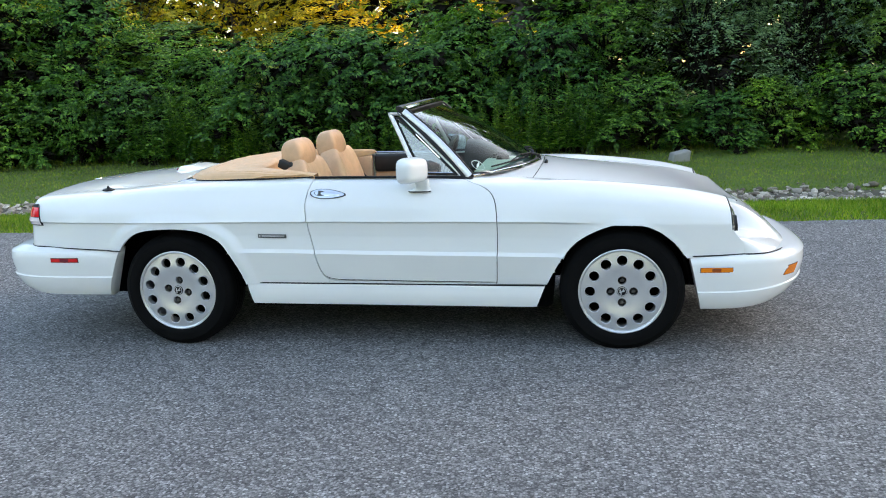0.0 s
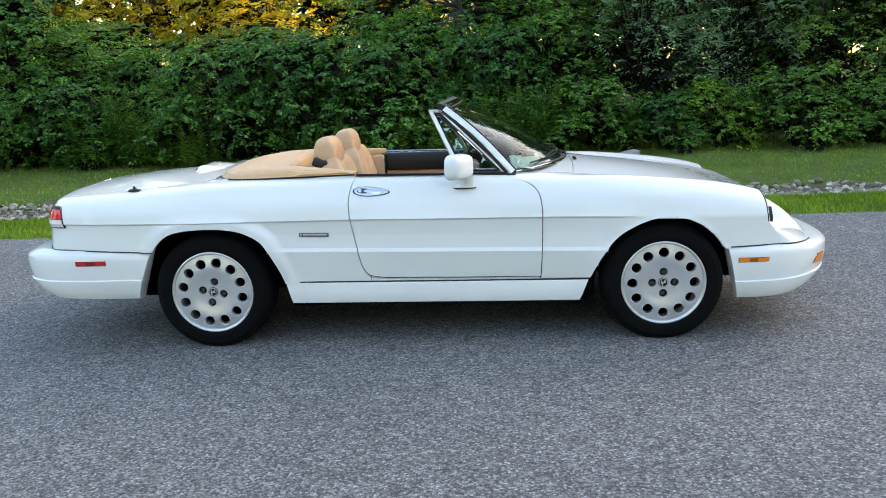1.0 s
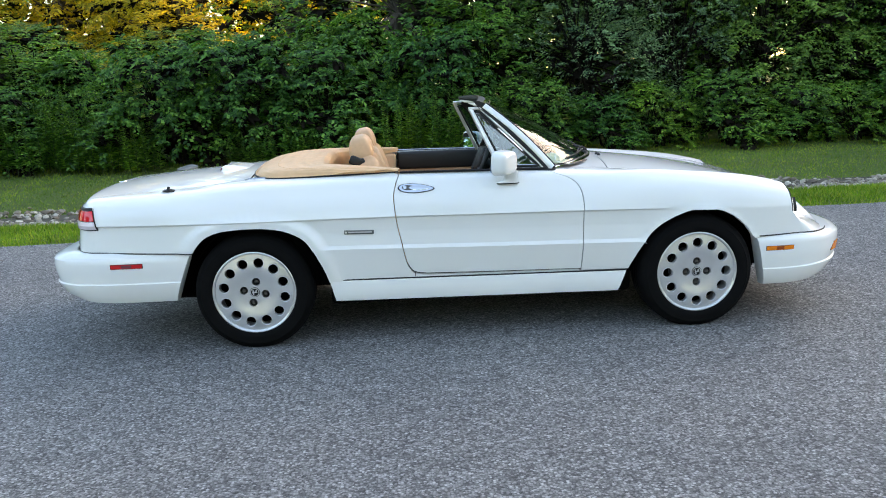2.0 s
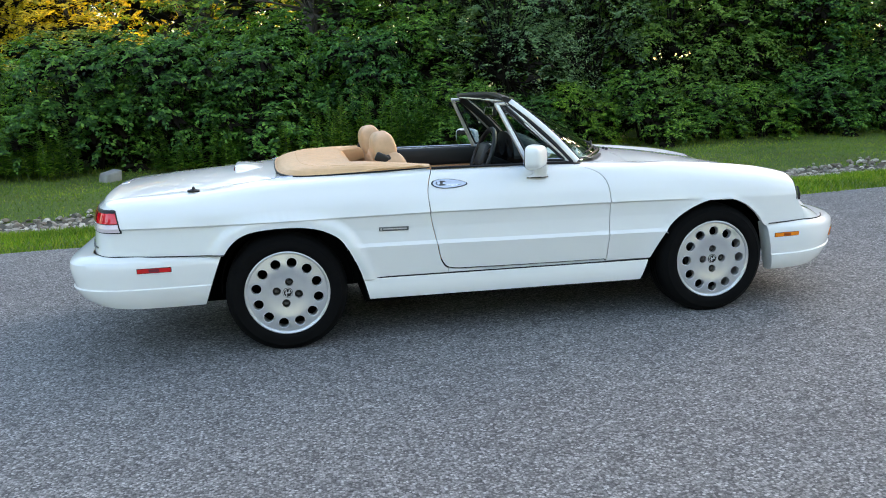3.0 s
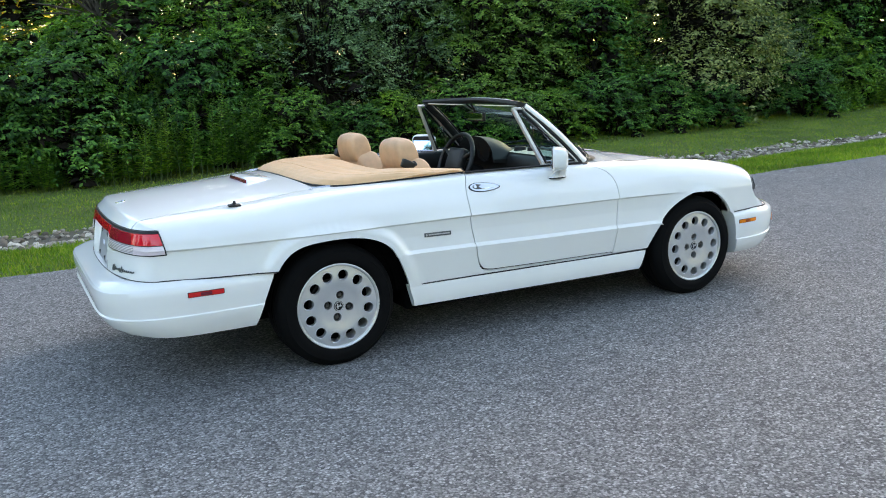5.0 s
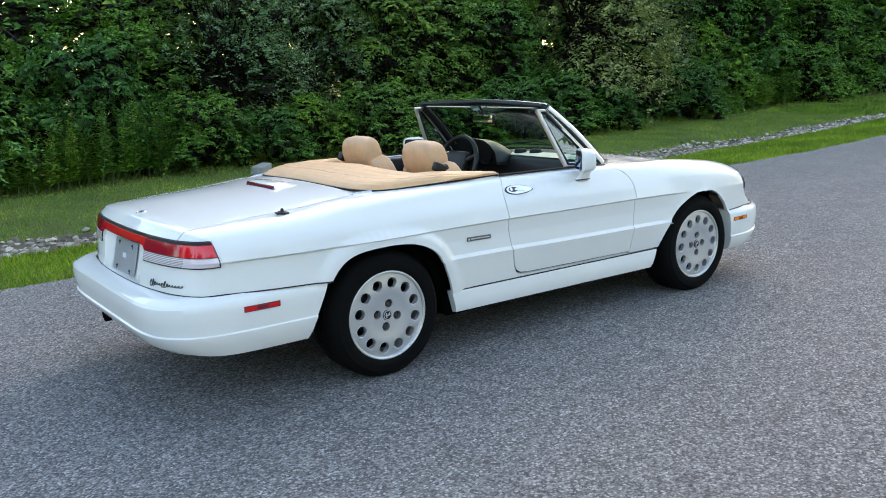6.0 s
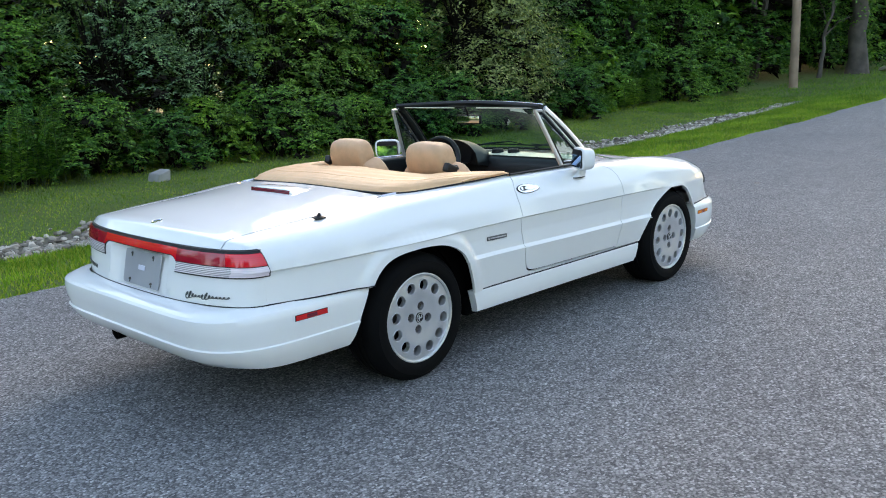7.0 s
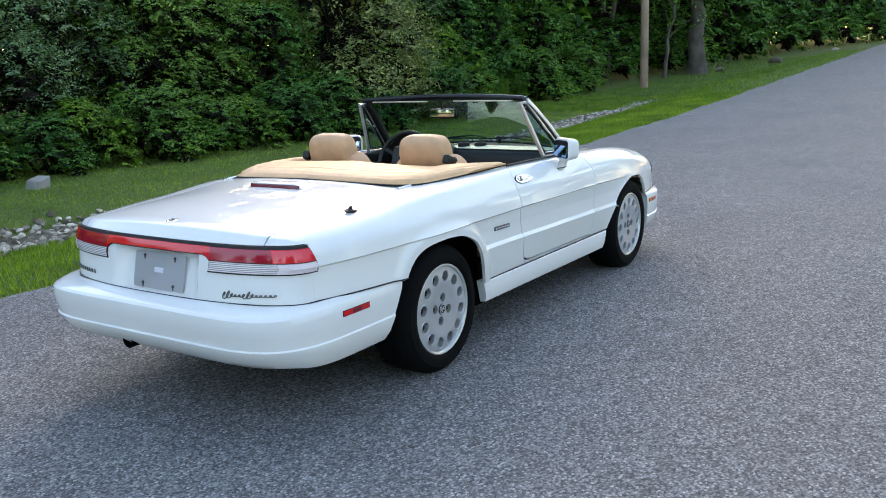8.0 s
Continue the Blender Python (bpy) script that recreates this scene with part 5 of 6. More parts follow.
for s in (-1, 1):
    bm = bmesh.new()
    seam = [nose_at(16, j if s > 0 else 80 - j) for j in range(19)]
    tube(bm, [Vector((p.x + 0.003, p.y * 1.003, 0.4685)) for p in seam], 0.0035, 6)
    part("bumper_seal", bm, TRIM, car)
    bm = bmesh.new()
    start = nose_at(16, 0)
    line = [Vector((x, bare_side(x, v_of(x, 0.4685)).y - 0.002, 0.4685)) for x in np.linspace(1.452, start.x - 0.01, 14)]
    line.append(Vector((start.x + 0.003, -abs(start.y) * 1.003, 0.4685)))
    tube(bm, [Vector((p.x, -s * p.y, p.z)) for p in line], 0.0035, 6)
    part("bumper_seal", bm, TRIM, car)

# exhaust tip
bm = bmesh.new()
lathe(bm, [(0.024, 0.0), (0.026, -0.01), (0.030, -0.09), (0.027, -0.09), (0.024, 0.0)], 24)
tip = part("exhaust_tip", bm, STEEL, car, "dark steel exhaust tip under the bumper")
tip.matrix_basis = pose(-2.022, 0.132, 0.321, 4, 0, -90) @ Matrix.Diagonal((0.92, 1, 0.92, 1))
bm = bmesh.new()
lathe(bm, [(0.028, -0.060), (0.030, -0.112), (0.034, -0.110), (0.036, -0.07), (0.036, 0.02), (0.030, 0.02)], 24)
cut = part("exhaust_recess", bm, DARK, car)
cut.matrix_basis = pose(-2.031, 0.132, 0.321, 4, 0, -90) @ Matrix.Diagonal((0.92, 1, 0.92, 1))

# headlamps
for s in (-1, 1):
    bm = bmesh.new()
    def lampface(i, j, grow=1.0, x0=1.642, bulge=0.034):
        a, r = 2 * math.pi * i / 40, j / 6
        c, q = math.cos(a), math.sin(a)
        y = 0.140 * grow * math.copysign(abs(c) ** 0.62, c) * r
        z = 0.073 * grow * math.copysign(abs(q) ** 0.7, q) * r
        return Vector((x0 + bulge * (1 - r * r) - 0.12 * abs(y) * (1 if y * s > 0 else 0) - 0.12 * z, s * 0.535 + y, 0.622 + z))
    grid(bm, lampface, 40, 6, loop_u=True)
    bmesh.ops.recalc_face_normals(bm, faces=bm.faces)
    hl = part("headlamp", bm, LAMPGLASS, car, "round-cornered headlamp glass in a dark rim")
    bm = bmesh.new()
    rim = [lampface(i, 6, 1.03, 1.638) for i in range(41)]
    tube(bm, rim, 0.0045, 6)
    part("lamp_rim", bm, TRIM, hl)
    bm = bmesh.new()
    def bowl(i, j):
        p = bare_side(lamp_edge(3.6 + 5.4 * i / 24) + 0.004, 3.6 + 5.4 * i / 24)
        p.y *= -s
        a = math.atan2((p.z - 0.622) / 0.073, (p.y - s * 0.535) / 0.140)
        q = lampface(a / (2 * math.pi) * 40, 6, 1.03, 1.636)
        return p.lerp(q, j / 4) + Vector((0.006 * math.sin(math.pi * j / 4), 0, 0))
    grid(bm, bowl, 24, 4)
    bmesh.ops.recalc_face_normals(bm, faces=bm.faces)
    part("lamp_surround", bm, PAINT, hl)
    # Dark tube laid along the wing's edge as the shade in the lamp gap.
    bm = bmesh.new()
    seam = [bare_side(lamp_edge(v) + 0.001, v) for v in np.linspace(3.7, 9, 30)]
    tube(bm, [Vector((p.x, -s * (p.y + 0.002), p.z - 0.0005)) for p in seam], 0.0034, 6)
    part("lamp_gap", bm, TRIM, hl)
    bm = bmesh.new()
    v_low, v_high = v_of(1.65, 0.583), v_of(1.65, 0.655)
    def lens_side(i, j):
        v = v_low + (v_high - v_low) * i / 10
        p = bare_side(lamp_edge(v) + 0.005 + 0.018 * j / 3, v)
        return Vector((p.x, -s * (p.y + 0.001 - 0.004 * (j in (0, 3))), p.z))
    grid(bm, lens_side, 10, 3)
    bmesh.ops.recalc_face_normals(bm, faces=bm.faces)
    part("lamp_side_lens", bm, PLASTIC, hl)

# windscreen
def screen_low(u):
    x = screen_x(u)
    p = crown_at(x, u)
    return Vector((x + 0.004, p.y, p.z + 0.006))


def screen_high(u):
    return Vector((0.118 - 0.052 * abs(u) ** 2.2, u * 0.548, 1.186 - 0.016 * abs(u) ** 2))


def screen_at(u, f):
    p = screen_low(u).lerp(screen_high(u), f)
    return p + Vector((0.035, 0, 0.045)) * (math.sin(math.pi * f) * 0.45)


bm = bmesh.new()
grid(bm, lambda i, j: screen_at(0.975 * (2 * i / 32 - 1), 0.015 + 0.965 * j / 14), 32, 14)
bmesh.ops.recalc_face_normals(bm, faces=bm.faces)
screen = part("windscreen", bm, GLASS, car, "tinted curved windscreen glass")
bm = bmesh.new()
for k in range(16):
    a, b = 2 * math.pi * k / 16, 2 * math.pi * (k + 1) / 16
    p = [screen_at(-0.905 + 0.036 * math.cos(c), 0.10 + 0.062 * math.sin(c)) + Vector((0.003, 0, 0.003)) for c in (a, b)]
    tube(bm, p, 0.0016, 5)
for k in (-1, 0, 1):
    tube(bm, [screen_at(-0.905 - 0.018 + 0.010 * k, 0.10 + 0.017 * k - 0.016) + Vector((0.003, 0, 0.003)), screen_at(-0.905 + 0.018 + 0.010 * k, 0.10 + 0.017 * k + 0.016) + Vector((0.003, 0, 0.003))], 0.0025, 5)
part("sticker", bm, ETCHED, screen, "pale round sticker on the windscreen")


def bar_strip(bm, pts, across, up, w, h):
    """A flat bar with a rounded-rectangle section along points."""
    prof = [(-w, -h * 0.6), (-w, h * 0.6), (-w * 0.6, h), (w * 0.6, h), (w, h * 0.6), (w, -h * 0.6), (w * 0.6, -h), (-w * 0.6, -h)]
    vs = grid(bm, lambda i, j: Vector(pts[i]) + across * prof[j][0] + up * prof[j][1], len(pts) - 1, 8, loop_v=True)
    bm.faces.new(vs[0])
    bm.faces.new(vs[-1][::-1])
    bmesh.ops.recalc_face_normals(bm, faces=bm.faces)


for s in (-1, 1):
    low, high = screen_low(s), screen_high(s)
    along = [low.lerp(high, k / 8) + Vector((0.035, 0, 0.045)) * (math.sin(math.pi * k / 8) * 0.25) for k in range(9)]
    d = (high - low).normalized()
    outw = Vector((0, s, 0.18)).normalized()
    face = d.cross(outw).normalized()
    bm = bmesh.new()
    bar_strip(bm, [p + outw * 0.006 for p in along], outw, face, 0.010, 0.017)
    pil = part("windscreen_pillar", bm, BRUSHED, car, "bright metal windscreen pillar with black seals")
    bm = bmesh.new()
    bar_strip(bm, [p + outw * 0.012 - Vector((0.026, 0, 0.004)) for p in along], outw, face, 0.006, 0.008)
    part("pillar_seal", bm, TRIM, pil)
    bm = bmesh.new()
    bar_strip(bm, [p - outw * 0.012 - Vector((0.016, 0, 0.002)) for p in along], outw, face, 0.010, 0.020)
    part("pillar_lining", bm, PLASTIC, pil)
    bm = bmesh.new()
    bar_strip(bm, [p + outw * 0.0 + face * (0.021 if face.x > 0 else -0.021) for p in along], outw, face, 0.009, 0.004)
    part("screen_seal", bm, TRIM, pil)

bm = bmesh.new()
head = [screen_high(2 * k / 28 - 1) + Vector((-0.008, 0, 0.008)) for k in range(29)]
bar_strip(bm, head, Vector((0.9, 0, -0.35)).normalized(), Vector((0.35, 0, 0.9)).normalized(), 0.034, 0.012)
header = part("windscreen_header", bm, PLASTIC, car, "black windscreen header rail with chrome trim")
bm = bmesh.new()
bar_strip(bm, [p + Vector((0.020, 0, 0.010)) for p in head], Vector((0.9, 0, -0.35)).normalized(), Vector((0.35, 0, 0.9)).normalized(), 0.013, 0.006)
part("header_trim", bm, CHROME, header)
bm = bmesh.new()
tube(bm, [screen_low(2 * k / 40 - 1) + Vector((0.006, 0, 0.004)) for k in range(41)], 0.007, 6)
part("screen_seal", bm, TRIM, car)
bm = bmesh.new()
tube(bm, [screen_low(2 * k / 40 - 1) + Vector((0.017, 0, 0.002)) for k in range(41)], 0.0055, 6)
part("screen_trim", bm, CHROME, car)
for s in (-1, 1):
    bm = bmesh.new()
    block(bm, (0.054, s * 0.29, 1.172), (0.056, 0.37, 0.006), 0.0028, (0, 4, 0))
    part("sun_visor", bm, CREAM, header, "pale folded sun visor")

bm = bmesh.new()
tube(bm, [(0.075, 0.02, 1.178), (0.095, 0.02, 1.15), (0.110, 0.025, 1.115)], 0.006, 8)
block(bm, (0.112, 0.022, 1.100), (0.026, 0.180, 0.056), 0.012, (0, 1, 3))
inner_mirror = part("inner_mirror", bm, PLASTIC, car, "black interior mirror on the windscreen header")
bm = bmesh.new()
block(bm, (0.0995, 0.0205, 1.101), (0.003, 0.164, 0.043), 0.001, (0, 1, 3))
part("mirror_glass", bm, MIRROR, inner_mirror)

# quarter lights
for s in (-1, 1):
    q = {"tr": Vector((-0.002, s * 0.548, 1.160)), "br": Vector((0.142, s * 0.612, 0.853)), "bf": Vector((0.362, s * 0.632, 0.850)), "tf": Vector((0.046, s * 0.560, 1.160))}
    bm = bmesh.new()
    outw = Vector((0, s, 0.25)).normalized()
    bar_strip(bm, [q["br"], q["tr"]], Vector((0.9, 0, 0.4)).normalized(), outw, 0.011, 0.009)
    bar_strip(bm, [q["tr"] + Vector((-0.009, 0, 0)), q["tf"]], Vector((0, 0, 1)), outw, 0.007, 0.008)
    bar_strip(bm, [q["br"], q["bf"]], Vector((0, 0, 1)), outw, 0.006, 0.008)
    bar_strip(bm, [q["bf"], q["tf"]], Vector((0.7, 0, 0.7)), outw, 0.006, 0.008)
    ql = part("quarter_light", bm, BRUSHED, car, "chrome-framed triangular quarter light")
    bm = bmesh.new()
    ins = {"tr": q["tr"] + Vector((0.022, 0, -0.020)), "br": q["br"] + Vector((0.016, 0, 0.014)), "bf": q["bf"] + Vector((-0.030, 0, 0.014)), "tf": q["tf"] + Vector((0.0, 0, -0.020))}
    for a, b in (("tr", "br"), ("br", "bf"), ("bf", "tf"), ("tf", "tr")):
        bar_strip(bm, [ins[a], ins[b]], Vector((0.6, 0, 0.6)), outw, 0.007, 0.006)
    part("rubber_seal", bm, TRIM, ql)
    bm = bmesh.new()
    mid = (ins["tr"] + ins["br"] + ins["bf"] + ins["tf"]) / 4
    bead = {k: p.lerp(mid, 0.035) + outw * 0.002 for k, p in ins.items()}
    for a, b in (("tr", "br"), ("br", "bf"), ("bf", "tf"), ("tf", "tr")):
        tube(bm, [bead[a], bead[b]], 0.0035, 6)
    part("pane_bead", bm, CHROME, ql)
    bm = bmesh.new()
    bm.faces.new([bm.verts.new(ins[k]) for k in ("tr", "br", "bf", "tf")])
    part("pane", bm, GLASS_SIDE, ql, smooth=0)
    bm = bmesh.new()
    bar_strip(bm, [ins["tf"].lerp(ins["bf"], 0.30) + outw * 0.008, ins["tf"].lerp(ins["bf"], 0.72) + outw * 0.008], Vector((0.6, 0, 0.6)), outw, 0.004, 0.004)
    block(bm, ins["tf"].lerp(ins["bf"], 0.46) - outw * 0.012, (0.012, 0.010, 0.032), 0.004, (0, -42, 0))
    part("catch", bm, CHROME, ql)

# door mirrors
for s in (-1, 1):
    turn = pose(0.144, s * 0.760, 0.899, 0, 0, s * 35)

    def shell(i, j):
        a, b = 2 * math.pi * i / 40, -math.pi / 2 + math.pi * j / 20
        c, q = math.cos(a), math.sin(a)
        x = math.copysign(abs(math.sin(b)) ** (0.30 if b < 0 else 0.62), b)
        r = abs(math.cos(b)) ** (0.30 if b < 0 else 0.55)
        return turn @ Vector((0.042 * x, (0.080 - 0.006 * x) * r * math.copysign(abs(c) ** 0.50, c), (0.0595 - 0.005 * x) * r * math.copysign(abs(q) ** 0.52, q)))
    bm = bmesh.new()
    grid(bm, shell, 40, 20, loop_u=True)
    stem = [(0.162, 0.057, 0.030, 0.700, 0.792), (0.163, 0.056, 0.029, 0.701, 0.797), (0.173, 0.040, 0.022, 0.708, 0.806), (0.177, 0.035, 0.019, 0.716, 0.820), (0.177, 0.035, 0.020, 0.726, 0.855)]
    grid(bm, lambda i, j: Vector((stem[j][0] + stem[j][1] * math.copysign(abs(math.cos(2 * math.pi * i / 24)) ** 0.7, math.cos(2 * math.pi * i / 24)), s * (stem[j][3] + stem[j][2] * math.sin(2 * math.pi * i / 24)), stem[j][4])), 24, 4, loop_u=True)
    bmesh.ops.recalc_face_normals(bm, faces=bm.faces)
    dm = part("door_mirror", bm, PAINT, car, "white door mirror on a short foot", smooth=50)
    bm = bmesh.new()
    tube(bm, [(0.162 + 0.058 * math.cos(2 * math.pi * i / 24), s * (0.700 + 0.031 * math.sin(2 * math.pi * i / 24)), 0.792) for i in range(25)], 0.003, 5)
    part("mirror_gasket", bm, TRIM, dm)
    bm = bmesh.new()
    rounded_plate(bm, 0.138, 0.099, 0.004, 0.020, turn @ pose(-0.0412, 0, 0))
    part("mirror_rim", bm, TRIM, dm)
    bm = bmesh.new()
    rounded_plate(bm, 0.131, 0.092, 0.003, 0.018, turn @ pose(-0.0450, 0, 0, 0, 9, 0))
    part("mirror_glass", bm, MIRROR_BLUE, dm, "blue-tinted mirror glass")

# door handles, badges and waist trims
for s in (-1, 1):
    def skin(x, v, off):
        p = side_at(x, v)
        n = (side_at(x + 0.01, v) - side_at(x - 0.01, v)).cross(side_at(x, v + 0.1) - side_at(x, v - 0.1)).normalized()
        n = n if n.y < 0 else -n
        p = p + n * off
        return Vector((p.x, -s * p.y * -1 if s < 0 else -p.y, p.z)) if s > 0 else p
    def oval(bm, cx, cz, rx, rz, off, taper=0.0, dome=0.001, n=36):
        mid = bm.verts.new(skin(cx, v_of(cx, cz), off + dome))
        ring, low = [], []
        for k in range(n):
            c, q = math.cos(2 * math.pi * k / n), math.sin(2 * math.pi * k / n)
            x, z = cx + rx * c, cz + (rz - taper * c) * q - 0.045 * (cx + rx * c + 0.298)
            ring.append(bm.verts.new(skin(x, v_of(x, z), off)))
            low.append(bm.verts.new(skin(x, v_of(x, z), off - 0.008)))
        for k in range(n):
            bm.faces.new((mid, ring[k], ring[(k + 1) % n]))
            bm.faces.new((ring[k], low[k], low[(k + 1) % n], ring[(k + 1) % n]))
        bmesh.ops.recalc_face_normals(bm, faces=bm.faces)
    bm = bmesh.new()
    oval(bm, -0.298, 0.786, 0.092, 0.0222, 0.002, 0.006)
    dh = part("door_handle", bm, TRIM, car, "oval chrome door handle plate with a dark oval for its grip recess")
    bm = bmesh.new()
    oval(bm, -0.298, 0.786, 0.085, 0.0195, 0.005, 0.006)
    part("handle_plate", bm, CHROME, dh)
    # Dark oval laid on the plate for the shade inside the grip recess.
    bm = bmesh.new()
    oval(bm, -0.334, 0.787, 0.034, 0.0115, 0.0062, 0.002)
    part("grip_recess", bm, STEEL, dh)
    bm = bmesh.new()
    oval(bm, -0.284, 0.786, 0.050, 0.0085, 0.0085, 0.002, 0.002)
    part("lever", bm, CHROME, dh)
    bm = bmesh.new()
    oval(bm, -0.354, 0.788, 0.0085, 0.0085, 0.0075, 0.0, n=16)
    part("lock", bm, CHROME, dh)
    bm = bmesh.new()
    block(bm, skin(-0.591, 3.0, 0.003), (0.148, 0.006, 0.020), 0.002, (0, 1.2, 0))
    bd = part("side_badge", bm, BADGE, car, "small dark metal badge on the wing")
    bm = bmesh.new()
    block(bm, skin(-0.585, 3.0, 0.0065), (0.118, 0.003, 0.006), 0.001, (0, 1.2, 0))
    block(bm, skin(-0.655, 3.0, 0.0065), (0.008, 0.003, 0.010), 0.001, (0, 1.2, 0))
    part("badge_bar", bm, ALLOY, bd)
    bm = bmesh.new()
    tube(bm, [skin(x, 9, 0.004) for x in np.linspace(-0.376, 0.375, 22)], 0.005, 6)
    waist = part("waist_trim", bm, CHROME, car)
    bm = bmesh.new()
    tube(bm, [skin(x, 9, 0.004) - Vector((0, -s * 0.010, -0.002)) * -1 * (-1) for x in np.linspace(-0.376, 0.36, 22)], 0.006, 6)
    part("waist_seal", bm, TRIM, waist)
    bm = bmesh.new()
    tube(bm, [skin(x, 9, 0.002) for x in np.linspace(-1.15, -0.40, 20)], 0.006, 6)
    block(bm, (-1.150, s * 0.537, 0.840), (0.036, 0.016, 0.006), 0.0025, (0, 3, -s * 20))
    part("top_cover_rail", bm, CHROME, car)

# antenna foot, lid lock and the raised stop lamp
bm = bmesh.new()
lathe(bm, [(0.0, -0.030), (0.007, -0.030), (0.009, -0.020), (0.013, -0.014), (0.024, -0.010), (0.027, 0.0)], 20, pose(0, 0, 0, -90, 0, 0))
block(bm, (0, 0, 0.003), (0.072, 0.036, 0.010), 0.004)
ant = part("aerial_base", bm, TRIM, car, "black aerial base on the rear wing")
ant.matrix_basis = pose(-1.543, -0.583, 0.806, 8, 2, 0) @ Matrix.Diagonal((0.8, 0.8, 0.75, 1))
bm = bmesh.new()
lathe(bm, [(0.0, -0.0045), (0.020, -0.004), (0.022, -0.0062), (0.026, -0.0058), (0.028, 0.004)], 28, pose(0, 0, 0, -90, 0, 0))
lock = part("lid_emblem", bm, CHROME, boot_lid, "round polished metal emblem on the lid")
lock.matrix_basis = pose(-1.957, 0.005, 0.797, 0, -9, 0) @ Matrix.Diagonal((0.9, 0.9, 0.8, 1))

bm = bmesh.new()
hx = [(-1.362, 0.022), (-1.352, 0.026), (-1.31, 0.022), (-1.26, 0.013), (-1.215, 0.003), (-1.20, -0.002)]
grid(bm, lambda i, j: Vector((hx[i][0], (0.176 - 0.010 * (i == 0)) * (1 - j / 6) - 0.176 * (j / 6), crown_at(hx[i][0], 0).z - 0.003 + (hx[i][1] if 0 < j < 6 else -0.004) * 1.0)), 5, 6)
vs0 = [(-1.362, 0.176 - 0.352 * j / 6, crown_at(-1.362, 0).z - 0.003 + (0.022 if 0 < j < 6 else -0.004)) for j in range(7)]
lo = [bm.verts.new((x, y, z - 0.03)) for x, y, z in vs0]
hi = [bm.verts.new(p) for p in vs0]
for k in range(6):
    bm.faces.new((lo[k], lo[k + 1], hi[k + 1], hi[k]))
bmesh.ops.recalc_face_normals(bm, faces=bm.faces)
hsl = part("high_stop_lamp", bm, PAINT, car, "white housing with a dark red stop lens", smooth=30)
bm = bmesh.new()
block(bm, (-1.3635, 0, crown_at(-1.362, 0).z + 0.006), (0.006, 0.300, 0.020), 0.002, (0, 12, 0))
part("stop_lens", bm, MAROON, hsl)

# wipers
for y0, y1 in ((-0.02, -0.50), (0.42, -0.06)):
    bm = bmesh.new()
    px = screen_x(y0 / 0.6) + 0.016
    piv = crown_at(px, y0 / lid_w(px)) + Vector((0, 0, 0.010))
    lathe(bm, [(0.0, -0.020), (0.008, -0.018), (0.012, -0.008), (0.014, 0.01)], 14, Matrix.Translation(piv) @ pose(0, 0, 0, -90, 0, 0))
    w = part("wiper", bm, TRIM, car, "black windscreen wiper resting on the glass")
    mid = screen_at((y0 * 0.45 + y1 * 0.55) / 0.6, 0.085) + Vector((0.014, 0, 0.018))
    bm = bmesh.new()
    tube(bm, [piv + Vector((0, 0, 0.016)), piv.lerp(mid, 0.5) + Vector((0.0, 0, 0.016)), mid], [0.006, 0.005, 0.004], 6)
    part("arm", bm, PLASTIC, w)
    bm = bmesh.new()
    us = [(y1 + (y0 - y1) * k / 8) / 0.60 for k in range(9)]
    tube(bm, [screen_at(u, 0.045 + 0.03 * k / 8) + Vector((0.006, 0, 0.008)) for k, u in enumerate(us)], 0.0042, 6)
    tube(bm, [screen_at(us[2], 0.055) + Vector((0.009, 0, 0.010)), mid, screen_at(us[6], 0.068) + Vector((0.009, 0, 0.010))], 0.003, 5)
    part("blade", bm, TRIM, w)
for y in (-0.12, -0.17):
    bm = bmesh.new()
    lathe(bm, [(0.0, -0.014), (0.006, -0.012), (0.011, 0.0)], 12, pose(0.755, y, crown_at(0.755, 0.3).z + 0.002, -90, 0, 0))
    part("washer_jet", bm, TRIM, car)

# ---- the car: cabin ----
def cushion(bm, at, size, turn=(0, 0, 0), power=0.32, nu=32, nv=18, dent=None):
    """A padded block with soft corners; dent(x, y, z) moves its face."""
    m = pose(*at, *turn)

    def pw(c, e):
        return math.copysign(abs(c) ** e, c)

    def place(i, j):
        a, b = 2 * math.pi * i / nu, -math.pi / 2 + math.pi * j / nv
        p = Vector((pw(math.cos(b), power) * pw(math.cos(a), power), pw(math.cos(b), power) * pw(math.sin(a), power), pw(math.sin(b), power)))
        if dent:
            p = dent(p)
        return m @ Vector((p.x * size[0] / 2, p.y * size[1] / 2, p.z * size[2] / 2))

    grid(bm, place, nu, nv, loop_u=True)
    bmesh.ops.recalc_face_normals(bm, faces=bm.faces)


